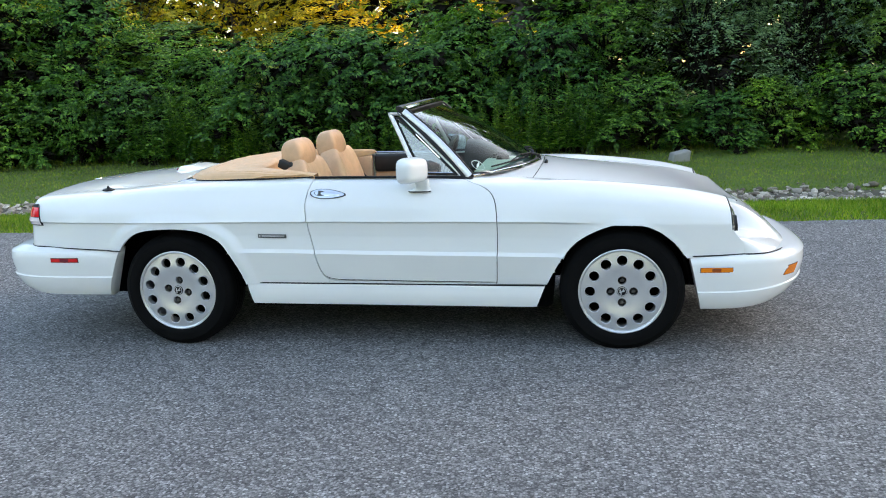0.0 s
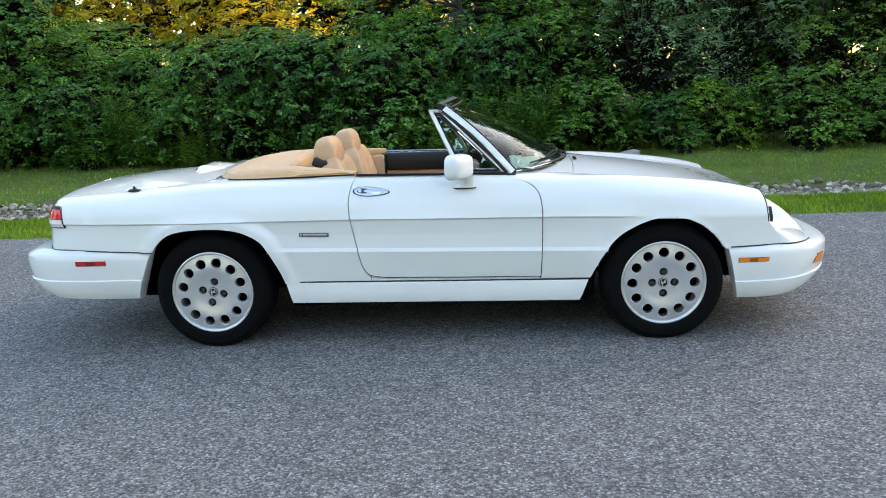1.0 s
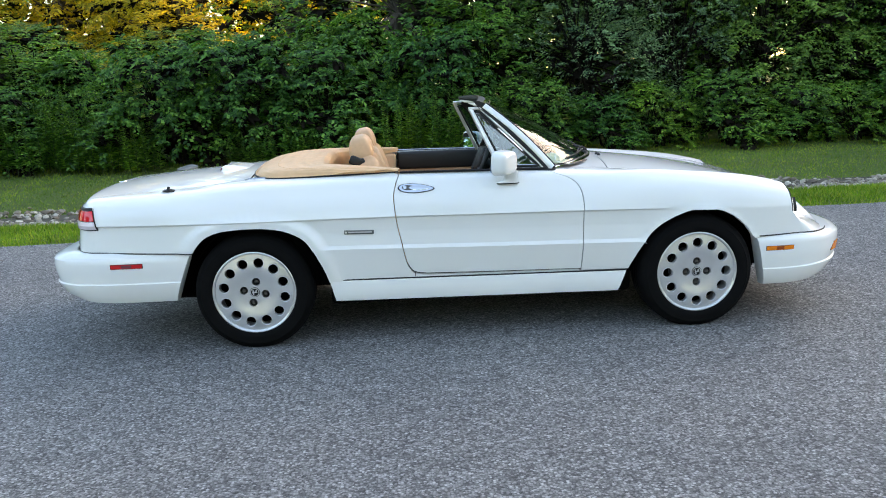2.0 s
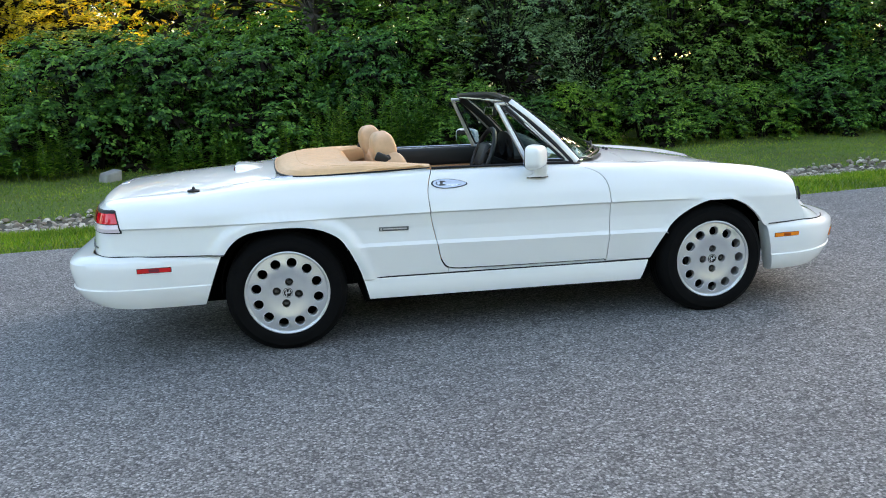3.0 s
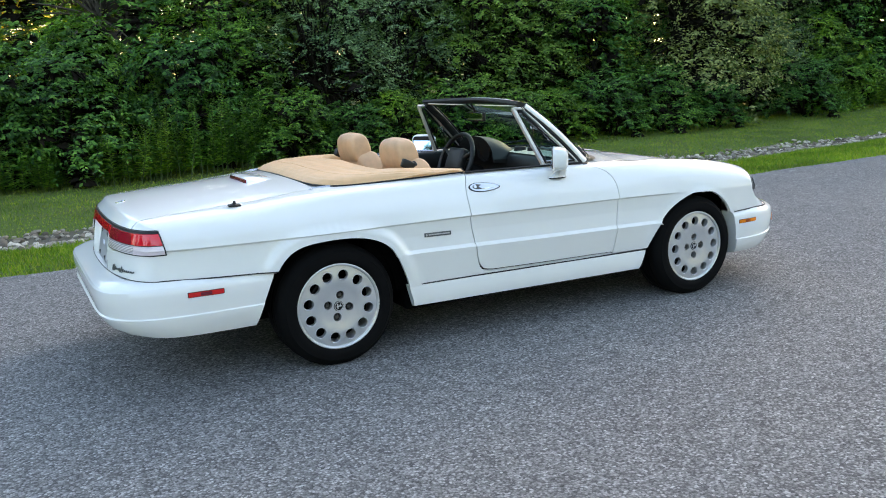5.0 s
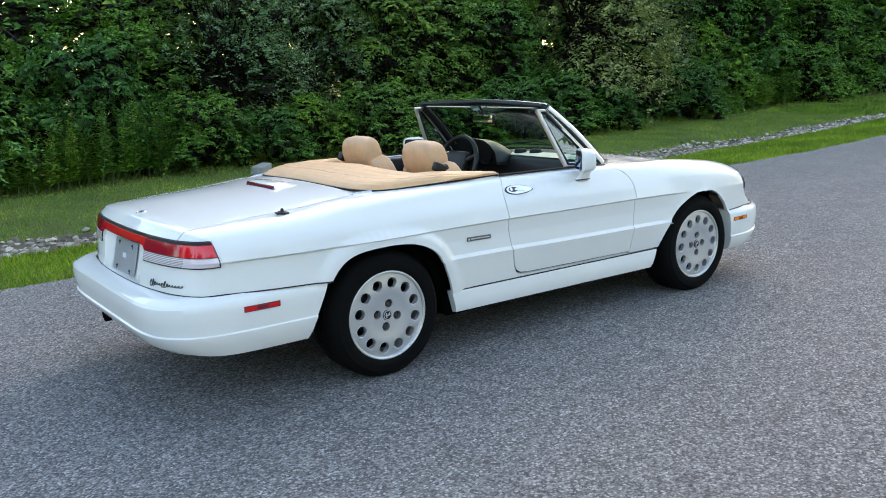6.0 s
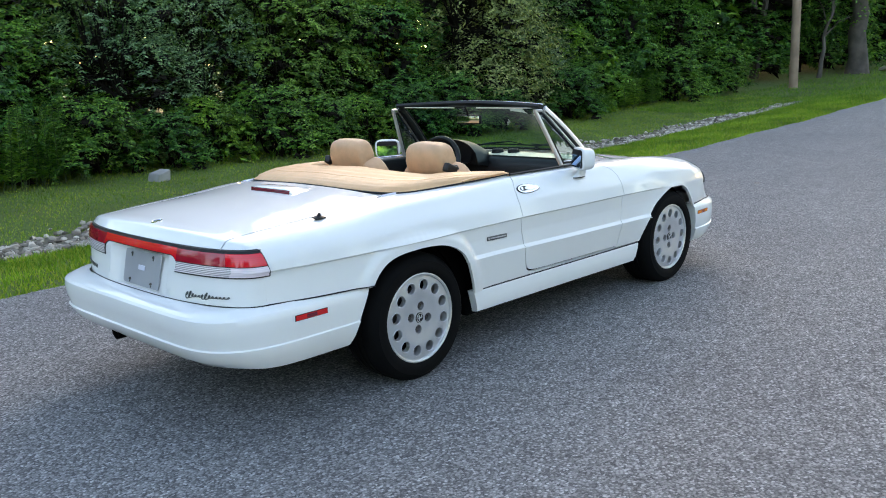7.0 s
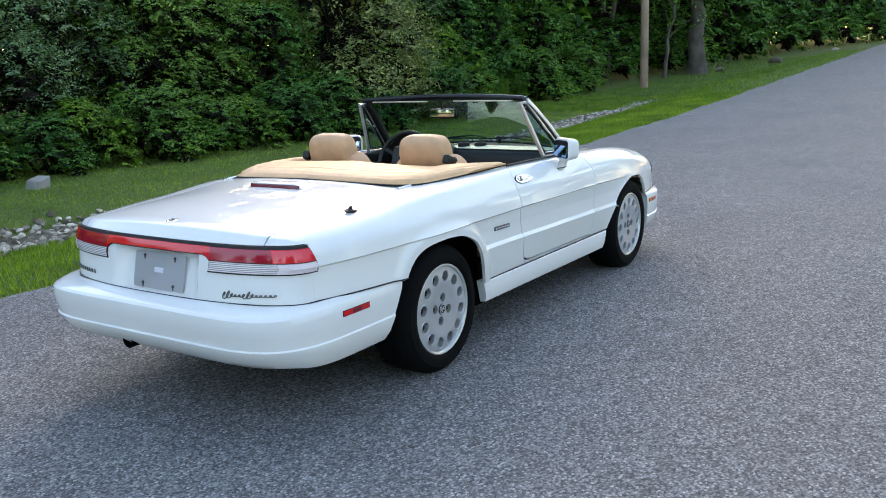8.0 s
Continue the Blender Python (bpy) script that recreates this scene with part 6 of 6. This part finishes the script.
for s in (-1, 1):
    bm = bmesh.new()
    cushion(bm, (-0.16, s * 0.31, 0.46), (0.50, 0.46, 0.16), (0, -8, 0))
    seat = part("seat", bm, LEATHER, car, "tan leather bucket seat with a headrest")
    bm = bmesh.new()
    def hollow(p):
        pleat = 0.05 * math.cos(p.y * 20) if abs(p.y) < 0.55 and p.x > 0 else 0
        return Vector((p.x - (0.35 * (1 - min(abs(p.y) / 0.75, 1) ** 3) if p.x > 0 else 0) - pleat, p.y * (1 - 0.16 * max(p.z, 0)), p.z))
    cushion(bm, (-0.475, s * 0.31, 0.665), (0.15, 0.48, 0.56), (0, -17, 0), 0.4, 72, 24, hollow)
    part("backrest", bm, LEATHER, seat)
    bm = bmesh.new()
    def face(p):
        round_x = math.sqrt(max(1 - 0.7 * p.z * p.z, 0.05))
        return Vector((p.x * round_x, p.y * (1 - 0.09 * max(p.z, 0)), p.z + 0.055 * (1 - p.y * p.y) * max(p.z, 0)))
    cushion(bm, (-0.572, s * 0.305, 0.943), (0.130, 0.272, 0.174), (0, -9, 0), 0.35, 44, 24, face)
    hr = part("headrest", bm, LEATHER, seat)
    bm = bmesh.new()
    hm = pose(-0.572, s * 0.305, 0.943, 0, -9, 0)
    for side in (-0.55, 0.55):
        loop = []
        for k in range(49):
            c, q = math.cos(2 * math.pi * k / 48), math.sin(2 * math.pi * k / 48)
            p = face(Vector((side, 0.965 * math.copysign(abs(c) ** 0.35, c), 0.965 * math.copysign(abs(q) ** 0.35, q))))
            loop.append(hm @ Vector((p.x * 0.0625, p.y * 0.135, p.z * 0.0855)))
        tube(bm, loop, 0.0030, 5)
    part("piping", bm, LEATHER, hr)
    bm = bmesh.new()
    for y in (-0.06, 0.06):
        tube(bm, [(-0.545, s * 0.305 + y, 0.80), (-0.565, s * 0.305 + y, 0.90)], 0.006, 8)
    part("headrest_post", bm, CHROME, seat)
    bm = bmesh.new()
    block(bm, (-0.598, s * 0.464, 0.906), (0.070, 0.040, 0.046), 0.009, (0, 24, s * 12))
    block(bm, (-0.565, s * 0.470, 0.882), (0.05, 0.030, 0.075), 0.010, (0, -30, 0))
    guide = part("belt_guide", bm, PLASTIC, seat, "black seat belt guide beside the headrest")
    bm = bmesh.new()
    bar_strip(bm, [(-0.585, s * 0.470, 0.915), (-0.50, s * 0.500, 0.80), (-0.30, s * 0.53, 0.55)], Vector((1, 0, 0.3)), Vector((0, s, 0)), 0.022, 0.0015)
    part("belt", bm, PLASTIC, guide)

# the folded top under its tan cover: a U round the back of the cabin
def cover_frame(t):
    """Outer edge, inner edge, height and base, t from 0 (right end) over 0.5 (back) to 1 (left end)."""
    s = -1 if t < 0.5 else 1
    f = 1 - abs(2 * t - 1)
    ox = curve([0.0, 0.25, 0.45, 0.60, 0.72, 0.82, 0.90, 1.0], [-0.385, -0.62, -0.86, -1.02, -1.095, -1.13, -1.142, -1.146])(f)
    ow = curve([0.0, 0.25, 0.45, 0.60, 0.72, 0.82, 0.90, 1.0], [0.660, 0.640, 0.606, 0.566, 0.508, 0.40, 0.24, 0.0])(f)
    ix = curve([0.0, 0.25, 0.45, 0.60, 0.72, 0.82, 0.90, 1.0], [-0.375, -0.56, -0.68, -0.735, -0.75, -0.755, -0.757, -0.758])(f)
    iw = curve([0.0, 0.25, 0.45, 0.60, 0.72, 0.82, 0.90, 1.0], [0.610, 0.545, 0.50, 0.455, 0.375, 0.25, 0.13, 0.0])(f)
    h = curve([0.0, 0.12, 0.3, 0.5, 0.65, 0.8, 1.0], [0.010, 0.020, 0.035, 0.049, 0.051, 0.049, 0.048])(f)
    base = curve([0.0, 0.3, 0.6, 1.0], [0.866, 0.857, 0.846, 0.864])(f)
    return Vector((ox, s * ow, base)), Vector((ix, s * iw, base + 0.004)), h


lift = [(-0.012, -0.006), (0.0, 0.02), (0.02, 0.20), (0.07, 0.46), (0.16, 0.68), (0.30, 0.85), (0.48, 0.95), (0.66, 1.0), (0.82, 1.0), (0.93, 0.93), (1.0, 0.60), (1.02, 0.0), (1.0, -1.2)]


LIFT = np.array(lift)
FINE = 4


def cover_at(i, j):
    """j counts quarter steps of the profile from the outer edge to the cabin."""
    o, n, h = cover_frame(i / 120)
    f, k = (float(np.interp(j / FINE, range(len(lift)), LIFT[:, c])) for c in (0, 1))
    p = o.lerp(n, f)
    wave = noise.noise((p.x * 2.2, p.y * 2.2, 0.0))
    back = step01(0.30, 0.65, 1 - abs(2 * i / 120 - 1))
    folds = 0.0
    for at, deep, wide in ((0.40, 0.003, 0.05), (0.60, 0.005, 0.045), (0.76, 0.003, 0.045)):
        folds -= deep * back * (0.5 + 0.9 * abs(noise.noise((p.y * 3, at * 9, 1.0)))) * math.exp(-((f - at - 0.05 * wave) / wide) ** 2)
    crease = 0.004 * noise.noise((p.x * 6, p.y * 5, 2.0)) + 0.004 * abs(noise.noise((p.x * 9 + 30 * f, p.y * 9, 4.0))) + folds
    inside = step01(1.5, 3.0, j / FINE) * (1 - step01(9.5, 11.0, j / FINE))
    return Vector((p.x, p.y, p.z + h * k + crease * inside))


bm = bmesh.new()
grid(bm, lambda i, j: crown_at(-1.142 + 0.20 * i / 6, (2 * j / 20 - 1) * 0.995) - Vector((0, 0, 0.005)), 6, 20)
bmesh.ops.recalc_face_normals(bm, faces=bm.faces)
part("rear_deck", bm, PAINT, car, smooth=40)

bm = bmesh.new()
grid(bm, cover_at, 120, 12 * FINE)
bmesh.ops.recalc_face_normals(bm, faces=bm.faces)
cover = part("top_cover", bm, VINYL, car, "tan vinyl cover over the folded soft top", smooth=50)
bm = bmesh.new()
tube(bm, [cover_at(i, FINE) + Vector((0, 0, 0.004)) for i in range(121)], 0.0045, 6)
part("piping", bm, VINYL, cover)
bm = bmesh.new()
tube(bm, [cover_at(i, 0) + Vector((0, 0, 0.0005)) for i in range(121)], 0.0050, 6)
part("edge_seal", bm, TRIM, cover)
# Thin darker tube put in for the shade of a fold in the cover.
bm = bmesh.new()
tube(bm, [cover_at(i, 5 * FINE) - Vector((0, 0, 0.0004)) for i in range(121)], 0.0014, 5)
part("stitching", bm, FOLD_TAN, cover)
for s in (-1, 1):
    bm = bmesh.new()
    def flap(i, j, under=0.0):
        f, g = i / 24, j / 6
        x = -0.70 + 0.325 * f
        w = 0.668 - 0.030 * (1 - f) ** 1.5 - g * (0.060 - 0.030 * f) - 0.010 * f ** 6
        rise = 0.011 * math.sin(math.pi * f ** 1.6) * (1 - g) ** 2 + 0.004 * math.sin(9 * f) * (1 - g)
        return Vector((x, s * w, 0.866 + 0.010 * f * (1 - f) + 0.010 * g * (1 - f) + rise - under))
    top = grid(bm, flap, 24, 6)
    low = grid(bm, lambda i, j: flap(i, j, 0.004), 24, 6)
    for p, q in (([r[0] for r in top], [r[0] for r in low]), (top[-1], low[-1]), (top[0], low[0])):
        for a, b, c, d in zip(p, p[1:], q[1:], q):
            bm.faces.new((a, b, c, d))
    bmesh.ops.recalc_face_normals(bm, faces=bm.faces)
    part("cover_flap", bm, VINYL, cover)

# side linings, doors' inner faces, floor, tunnel
for s in (-1, 1):
    bm = bmesh.new()
    block(bm, (0.02, s * 0.640, 0.60), (0.80, 0.035, 0.42), 0.012)
    lining = part("door_lining", bm, LEATHER, car, "tan door lining with a black top pad")
    bm = bmesh.new()
    block(bm, (0.02, s * 0.628, 0.795), (0.80, 0.055, 0.115), 0.018)
    block(bm, (0.04, s * 0.605, 0.655), (0.34, 0.050, 0.040), 0.012)
    part("top_pad", bm, PLASTIC, lining)
    bm = bmesh.new()
    block(bm, (-0.58, s * 0.585, 0.68), (0.38, 0.05, 0.33), 0.015, (0, 0, s * 8))
    part("rear_side_lining", bm, LEATHER, car, "tan lining beside the seats")
bm = bmesh.new()
block(bm, (-0.78, 0, 0.66), (0.05, 1.05, 0.42), 0.015, (0, -8, 0))
part("rear_bulkhead", bm, LEATHER, car)
bm = bmesh.new()
block(bm, (0.0, 0, 0.315), (1.50, 1.26, 0.03), 0.005)
part("cabin_floor", bm, CARPET, car)
bm = bmesh.new()
block(bm, (0.05, 0, 0.42), (1.10, 0.20, 0.20), 0.03)
block(bm, (0.36, 0, 0.56), (0.22, 0.24, 0.32), 0.02, (0, 20, 0))
tube(bm, [(0.22, 0, 0.52), (0.20, 0, 0.66)], 0.010, 8)
cushion(bm, (0.20, 0, 0.675), (0.045, 0.045, 0.055))
part("tunnel", bm, PLASTIC, car, "black centre console with a gear lever")

# dashboard
bm = bmesh.new()
dash = [(0.60, 0.60), (0.40, 0.62), (0.365, 0.70), (0.372, 0.80), (0.388, 0.840), (0.415, 0.856), (0.56, 0.866), (0.66, 0.857)]
grid(bm, lambda i, j: Vector((dash[j][0] + 0.03 * (1 - abs(2 * i / 24 - 1) ** 2) * (j > 5) - 0.16 * (abs(2 * i / 24 - 1) ** 3) * (j > 5), 0.60 * (2 * i / 24 - 1), dash[j][1])), 24, 7)
bmesh.ops.recalc_face_normals(bm, faces=bm.faces)
dashboard = part("dashboard", bm, PLASTIC, car, "black dashboard with a pale top pad and two instruments", smooth=50)
bm = bmesh.new()
grid(bm, lambda i, j: Vector((0.405 + 0.20 * j / 8 + 0.02 * (j / 8) * (1 - (i / 12) ** 2) - 0.10 * (j / 8) * (i / 12) ** 3, 0.175 - 0.755 * i / 12, 0.852 + 0.010 * math.sin(math.pi * j / 8) + 0.006)), 12, 8)
bmesh.ops.recalc_face_normals(bm, faces=bm.faces)
part("top_pad", bm, CREAM, dashboard)
bm = bmesh.new()
def hood_at(i, j):
    f = i / 24
    y = 0.10 + 0.46 * f
    top = 0.957 - 0.105 * abs(2 * f - 1) ** 3.2
    back, front = 0.52, 0.275
    k = j / 10
    return Vector((front + (back - front) * k, y, top - 0.11 * k ** 2.2 - (0.0 if 0 < i < 24 else 0.05)))
vs = grid(bm, hood_at, 24, 10)
low = [bm.verts.new((0.315, v.co.y * 0.98 + 0.006, 0.80)) for v in [r[0] for r in vs]]
front_row = [r[0] for r in vs]
for a, b, c, d in zip(front_row, front_row[1:], low[1:], low):
    bm.faces.new((a, b, c, d))
for row in (vs[0], vs[-1]):
    lo = [bm.verts.new((v.co.x, v.co.y, 0.82)) for v in row]
    for a, b, c, d in zip(row, row[1:], lo[1:], lo):
        bm.faces.new((a, b, c, d))
bmesh.ops.recalc_face_normals(bm, faces=bm.faces)
binn = part("instrument_hood", bm, PLASTIC, dashboard, smooth=50)
for y in (0.235, 0.425):
    bm = bmesh.new()
    lathe(bm, [(0.0, 0.018), (0.060, 0.018), (0.064, 0.0), (0.070, 0.0), (0.072, -0.02)], 32, pose(0.305, y, 0.872, 0, 0, 90) @ Matrix.Diagonal((1, -1, 1, 1)))
    part("gauge", bm, TRIM, binn)
for x, y in ((0.478, 0.109), (0.508, 0.005)):
    bm = bmesh.new()
    lathe(bm, [(0.0, -0.020), (0.024, -0.018), (0.028, -0.027), (0.036, -0.022), (0.040, 0.006)], 28, pose(x, y, 0.864, -90, 0, 0))
    for k in range(4):
        block(bm, (x, y - 0.018 + 0.012 * k, 0.886), (0.042, 0.004, 0.010), 0.001)
    part("air_vent", bm, TRIM, dashboard)

# steering wheel
wheel_m = pose(0.130, 0.33, 0.800, 0, -68, 0)
bm = bmesh.new()
tube(bm, [wheel_m @ Vector((0.188 * math.cos(a), 0.188 * math.sin(a), 0)) for a in (2 * math.pi * k / 48 for k in range(49))], 0.0145, 10)
steer = part("steering_wheel", bm, PLASTIC, car, "black four-spoke steering wheel with a padded hub")
bm = bmesh.new()
block(bm, (0, 0, 0), (0.15, 0.18, 0.06), 0.022)
for v in bm.verts:
    v.co = wheel_m @ (v.co + Vector((0.02, 0, -0.005)))
part("hub_pad", bm, PLASTIC, steer)
for a in (25, 155, 205, 335):
    bm = bmesh.new()
    a = radians(a + 90)
    tube(bm, [wheel_m @ Vector((0.06 * math.cos(a), 0.06 * math.sin(a), -0.005)), wheel_m @ Vector((0.18 * math.cos(a), 0.18 * math.sin(a), 0))], [0.018, 0.011], 8)
    part("spoke", bm, PLASTIC, steer)
bm = bmesh.new()
tube(bm, [wheel_m @ Vector((0, 0, 0.0)), wheel_m @ Vector((0, 0, -0.20))], 0.035, 12)
part("column", bm, PLASTIC, steer)

# ---- verge: stones, pole, trunks, grass ----
def rock_mesh(seed, mat=ROCK):
    r = np.random.default_rng(seed)
    bm = bmesh.new()
    bmesh.ops.create_icosphere(bm, subdivisions=1, radius=0.5)
    stretch = Vector((r.uniform(0.9, 1.25), r.uniform(0.7, 1.0), r.uniform(0.5, 0.75)))
    cuts = [(Vector(r.normal(0, 1, 3)).normalized(), r.uniform(0.34, 0.45)) for _ in range(8)]
    for v in bm.verts:
        for n, d in cuts:
            over = v.co.dot(n) - d
            if over > 0:
                v.co -= n * over * 0.9
        v.co *= 1 + 0.10 * noise.noise(v.co * 3 + Vector((seed, 0, 0)))
        v.co = Vector((v.co.x * stretch.x, v.co.y * stretch.y, v.co.z * stretch.z))
    return mesh_of("stone", bm, mat, 48)


rocks = [rock_mesh(100 + k) for k in range(10)]
bed = strip("stone_bed", list(np.arange(-9.0, 22.0, 0.25)), lambda x: [road_edge(x) + d for d in (2.3, 2.5, 2.7, 2.9, 3.1, 3.22)], 0.006, plain("ditch_soil", (0.10, 0.09, 0.062), 0.95, grain=0.8, scale=30.0, wear=0.4), "stony soil in the ditch", "ground")
r = np.random.default_rng(21)
spread = []
for k in range(4300):
    x = r.uniform(-8.5, 21.0)
    near = 1 - step01(9.0, 21.0, x)
    mid = 2.80 + 0.10 * math.sin(x * 0.9) + 0.02 * max(x - 8, 0)
    half = (0.56 + 0.10 * math.sin(1.9 * x)) * (0.45 + 0.55 * near)
    d = mid + half * (r.uniform(-1.0, 1.0) if r.random() < 0.9 else r.uniform(-1.4, 1.4))
    size = r.uniform(0.045, 0.115) * (1.4 if r.random() < 0.10 else 1.0)
    spread.append((x, road_edge(x) + d, size, r.uniform(0, 360), r.uniform(-20, 20), int(r.integers(10))))
spread.sort(key=lambda q: 0 if -1.5 < q[0] < 8.5 else 1)
joined = bmesh.new()
for i, (x, y, size, turn, tip, k) in enumerate(spread):
    m = pose(x, y, ground_z(x, y) + size * 0.12, tip, tip * 0.7, turn) @ Matrix.Diagonal((size, size, size, 1))
    if i < 300:
        ob = new("stone", rocks[k])
        ob.parent = bed
        ob.matrix_basis = m
    else:
        me = rocks[k].copy()
        me.transform(m)
        joined.from_mesh(me)
        bpy.data.meshes.remove(me)
rest = part("stones", joined, ROCK, bed, smooth=48)
tagged(rest, kind="stuff")

# a squared marker stone at the thicket's foot
bm = bmesh.new()
block(bm, (0, 0, 0.02), (0.29, 0.22, 0.25), 0.025, (4, -9, 20), 3)
for v in bm.verts:
    v.co += Vector((0.012, 0.012, 0.012)) * noise.noise(v.co * 9)
    v.co.x = v.co.x * (1 - 0.9 * max(v.co.z, 0)) + 0.25 * v.co.z
granite = mesh_of("marker_stone", bm, plain("pale_granite", (0.33, 0.32, 0.30), 0.85, grain=0.6, scale=45.0, wear=0.3), 40)
for x, y, turn in ((2.45, 8.42, 0), (-3.62, 8.42, 25)):
    stone = new("marker_stone", granite)
    stone.matrix_basis = pose(x, y, ground_at(x, y), 0, 0, turn)
    tagged(stone, "pale squared marker stone set in the grass bank", "stone", "marker stones on the bank")
for x, y, s in ((45.0, 8.2, 1.5), (52.0, 6.4, 0.8), (38.4, 9.3, 0.9)):
    b = new("boulder", rocks[3])
    b.matrix_basis = pose(x, y, ground_at(x, y) + 0.1, 0, 0, 30 * x) @ Matrix.Diagonal((0.7 * s, 0.6 * s, 0.55 * s, 1))
    tagged(b, "grey boulder beside the far road edge", "boulder", "boulders by the far road edge")

# utility pole and the bare trunks ahead
pole = thing("utility_pole", (28.0, 9.22, ground_at(28.0, 9.22)), "weathered wooden utility pole at the wood's edge", "pole")
bm = bmesh.new()
tube(bm, [(0, 0, -0.3), (0, 0, 3.0), (-0.02, 0.01, 6.0), (-0.04, 0.02, 9.5)], [0.155, 0.15, 0.14, 0.12], 16)
part("post", bm, POLEWOOD, pole)


def bare_trunk(x, y, r0, h, bend, seed, label):
    q = np.random.default_rng(seed)
    t = thing("tree", (x, y, ground_at(x, y)), label, "tree")
    bm = bmesh.new()
    spine = [Vector((bend * (k / 9) ** 1.5 + q.normal(0, 0.04), q.normal(0, 0.05), h * k / 9 - 0.2)) for k in range(10)]
    tube(bm, spine, [r0 * (1.35 if k == 0 else 1.0) * (1 - 0.06 * k) for k in range(10)], 14)
    for k in (4, 5, 6, 7, 8):
        a = q.uniform(0, 6.28)
        tip = spine[k] + Vector((math.cos(a), math.sin(a), 0.7)) * q.uniform(1.0, 2.4)
        tube(bm, [spine[k], spine[k].lerp(tip, 0.5) + Vector((0, 0, 0.2)), tip], [r0 * 0.4, r0 * 0.25, r0 * 0.08], 7)
    part("trunk", bm, BARK, t)
    p, way, face, big = sprays(seed, 7000, [(spine[k].x + q.normal(0, 1.2), q.normal(0, 1.2), spine[k].z + q.normal(0.8, 0.8), 1.5, 1.5, 1.0) for k in (5, 6, 6, 7, 7, 8, 8, 9, 9)], 0.17)
    crown = new("crown", leaf_mesh("crown", p, way, face, big, LEAF, 0.5))
    crown.parent = t


bare_trunk(36.5, 9.9, 0.42, 8.5, 0.5, 61, "thick grey-barked tree at the wood's edge")
bare_trunk(38.6, 10.6, 0.26, 7.5, -0.4, 62, "slim grey tree trunk at the wood's edge")
bare_trunk(33.2, 10.2, 0.095, 4.2, 1.5, 63, "thin leaning tree trunk among the shrubs")


# grass
def blades(name, n, area, height, seed, label, mat=BLADE):
    """Single bent blades; area(r) gives x, y and a height factor."""
    r = np.random.default_rng(seed)
    pts = [area(r) for _ in range(n)]
    at = np.array([(x, y, ground_z(x, y) - 0.014) for x, y, _ in pts])
    tall = height * np.array([h for *_, h in pts]) * r.uniform(0.5, 1.3, n)
    a = r.uniform(0, 2 * math.pi, n)
    side = np.stack([np.cos(a), np.sin(a), 0 * a], 1)
    lean = np.stack([r.normal(0, 0.45, n), r.normal(0, 0.45, n), np.ones(n)], 1)
    w = (0.006 + 0.06 * tall)[:, None] * 0.6
    tip = at + lean * tall[:, None]
    v = np.stack([at - side * w, at + side * w, tip], 1).reshape(-1, 3)
    tri = np.arange(n * 3).reshape(n, 3)
    me = bpy.data.meshes.new(name)
    me.vertices.add(len(v))
    me.vertices.foreach_set("co", v.astype(np.float32).ravel())
    me.loops.add(tri.size)
    me.loops.foreach_set("vertex_index", tri.astype(np.int32).ravel())
    me.polygons.add(len(tri))
    me.polygons.foreach_set("loop_start", np.arange(0, tri.size, 3, dtype=np.int32))
    me.update(calc_edges=True)
    me.materials.append(mat)
    return tagged(new(name, me), label, "grass", kind="stuff")


def near_strip(r):
    x = r.uniform(-7.5, 20.0)
    d = r.uniform(-0.03, 2.35)
    return x, road_edge(x) + d, 0.75 + 0.5 * r.random()


def bank_strip(r):
    x = r.uniform(-10.0, 24.0)
    d = r.uniform(3.1, 7.2)
    return x, road_edge(x) + d, 0.6 + 0.5 * r.random() + 0.9 * step01(6.5, 7.2, d)


def far_strip(r):
    x = 18 + 32 * r.random() ** 1.5
    d = r.uniform(0.0, 6.5)
    return x, road_edge(x) + d, 1.0


blades("verge_grass", 105000, near_strip, 0.052, 31, "bright green short grass along the road")
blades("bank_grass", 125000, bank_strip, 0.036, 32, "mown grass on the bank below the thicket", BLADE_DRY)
blades("far_grass", 30000, far_strip, 0.09, 33, "green grass along the far road edge")
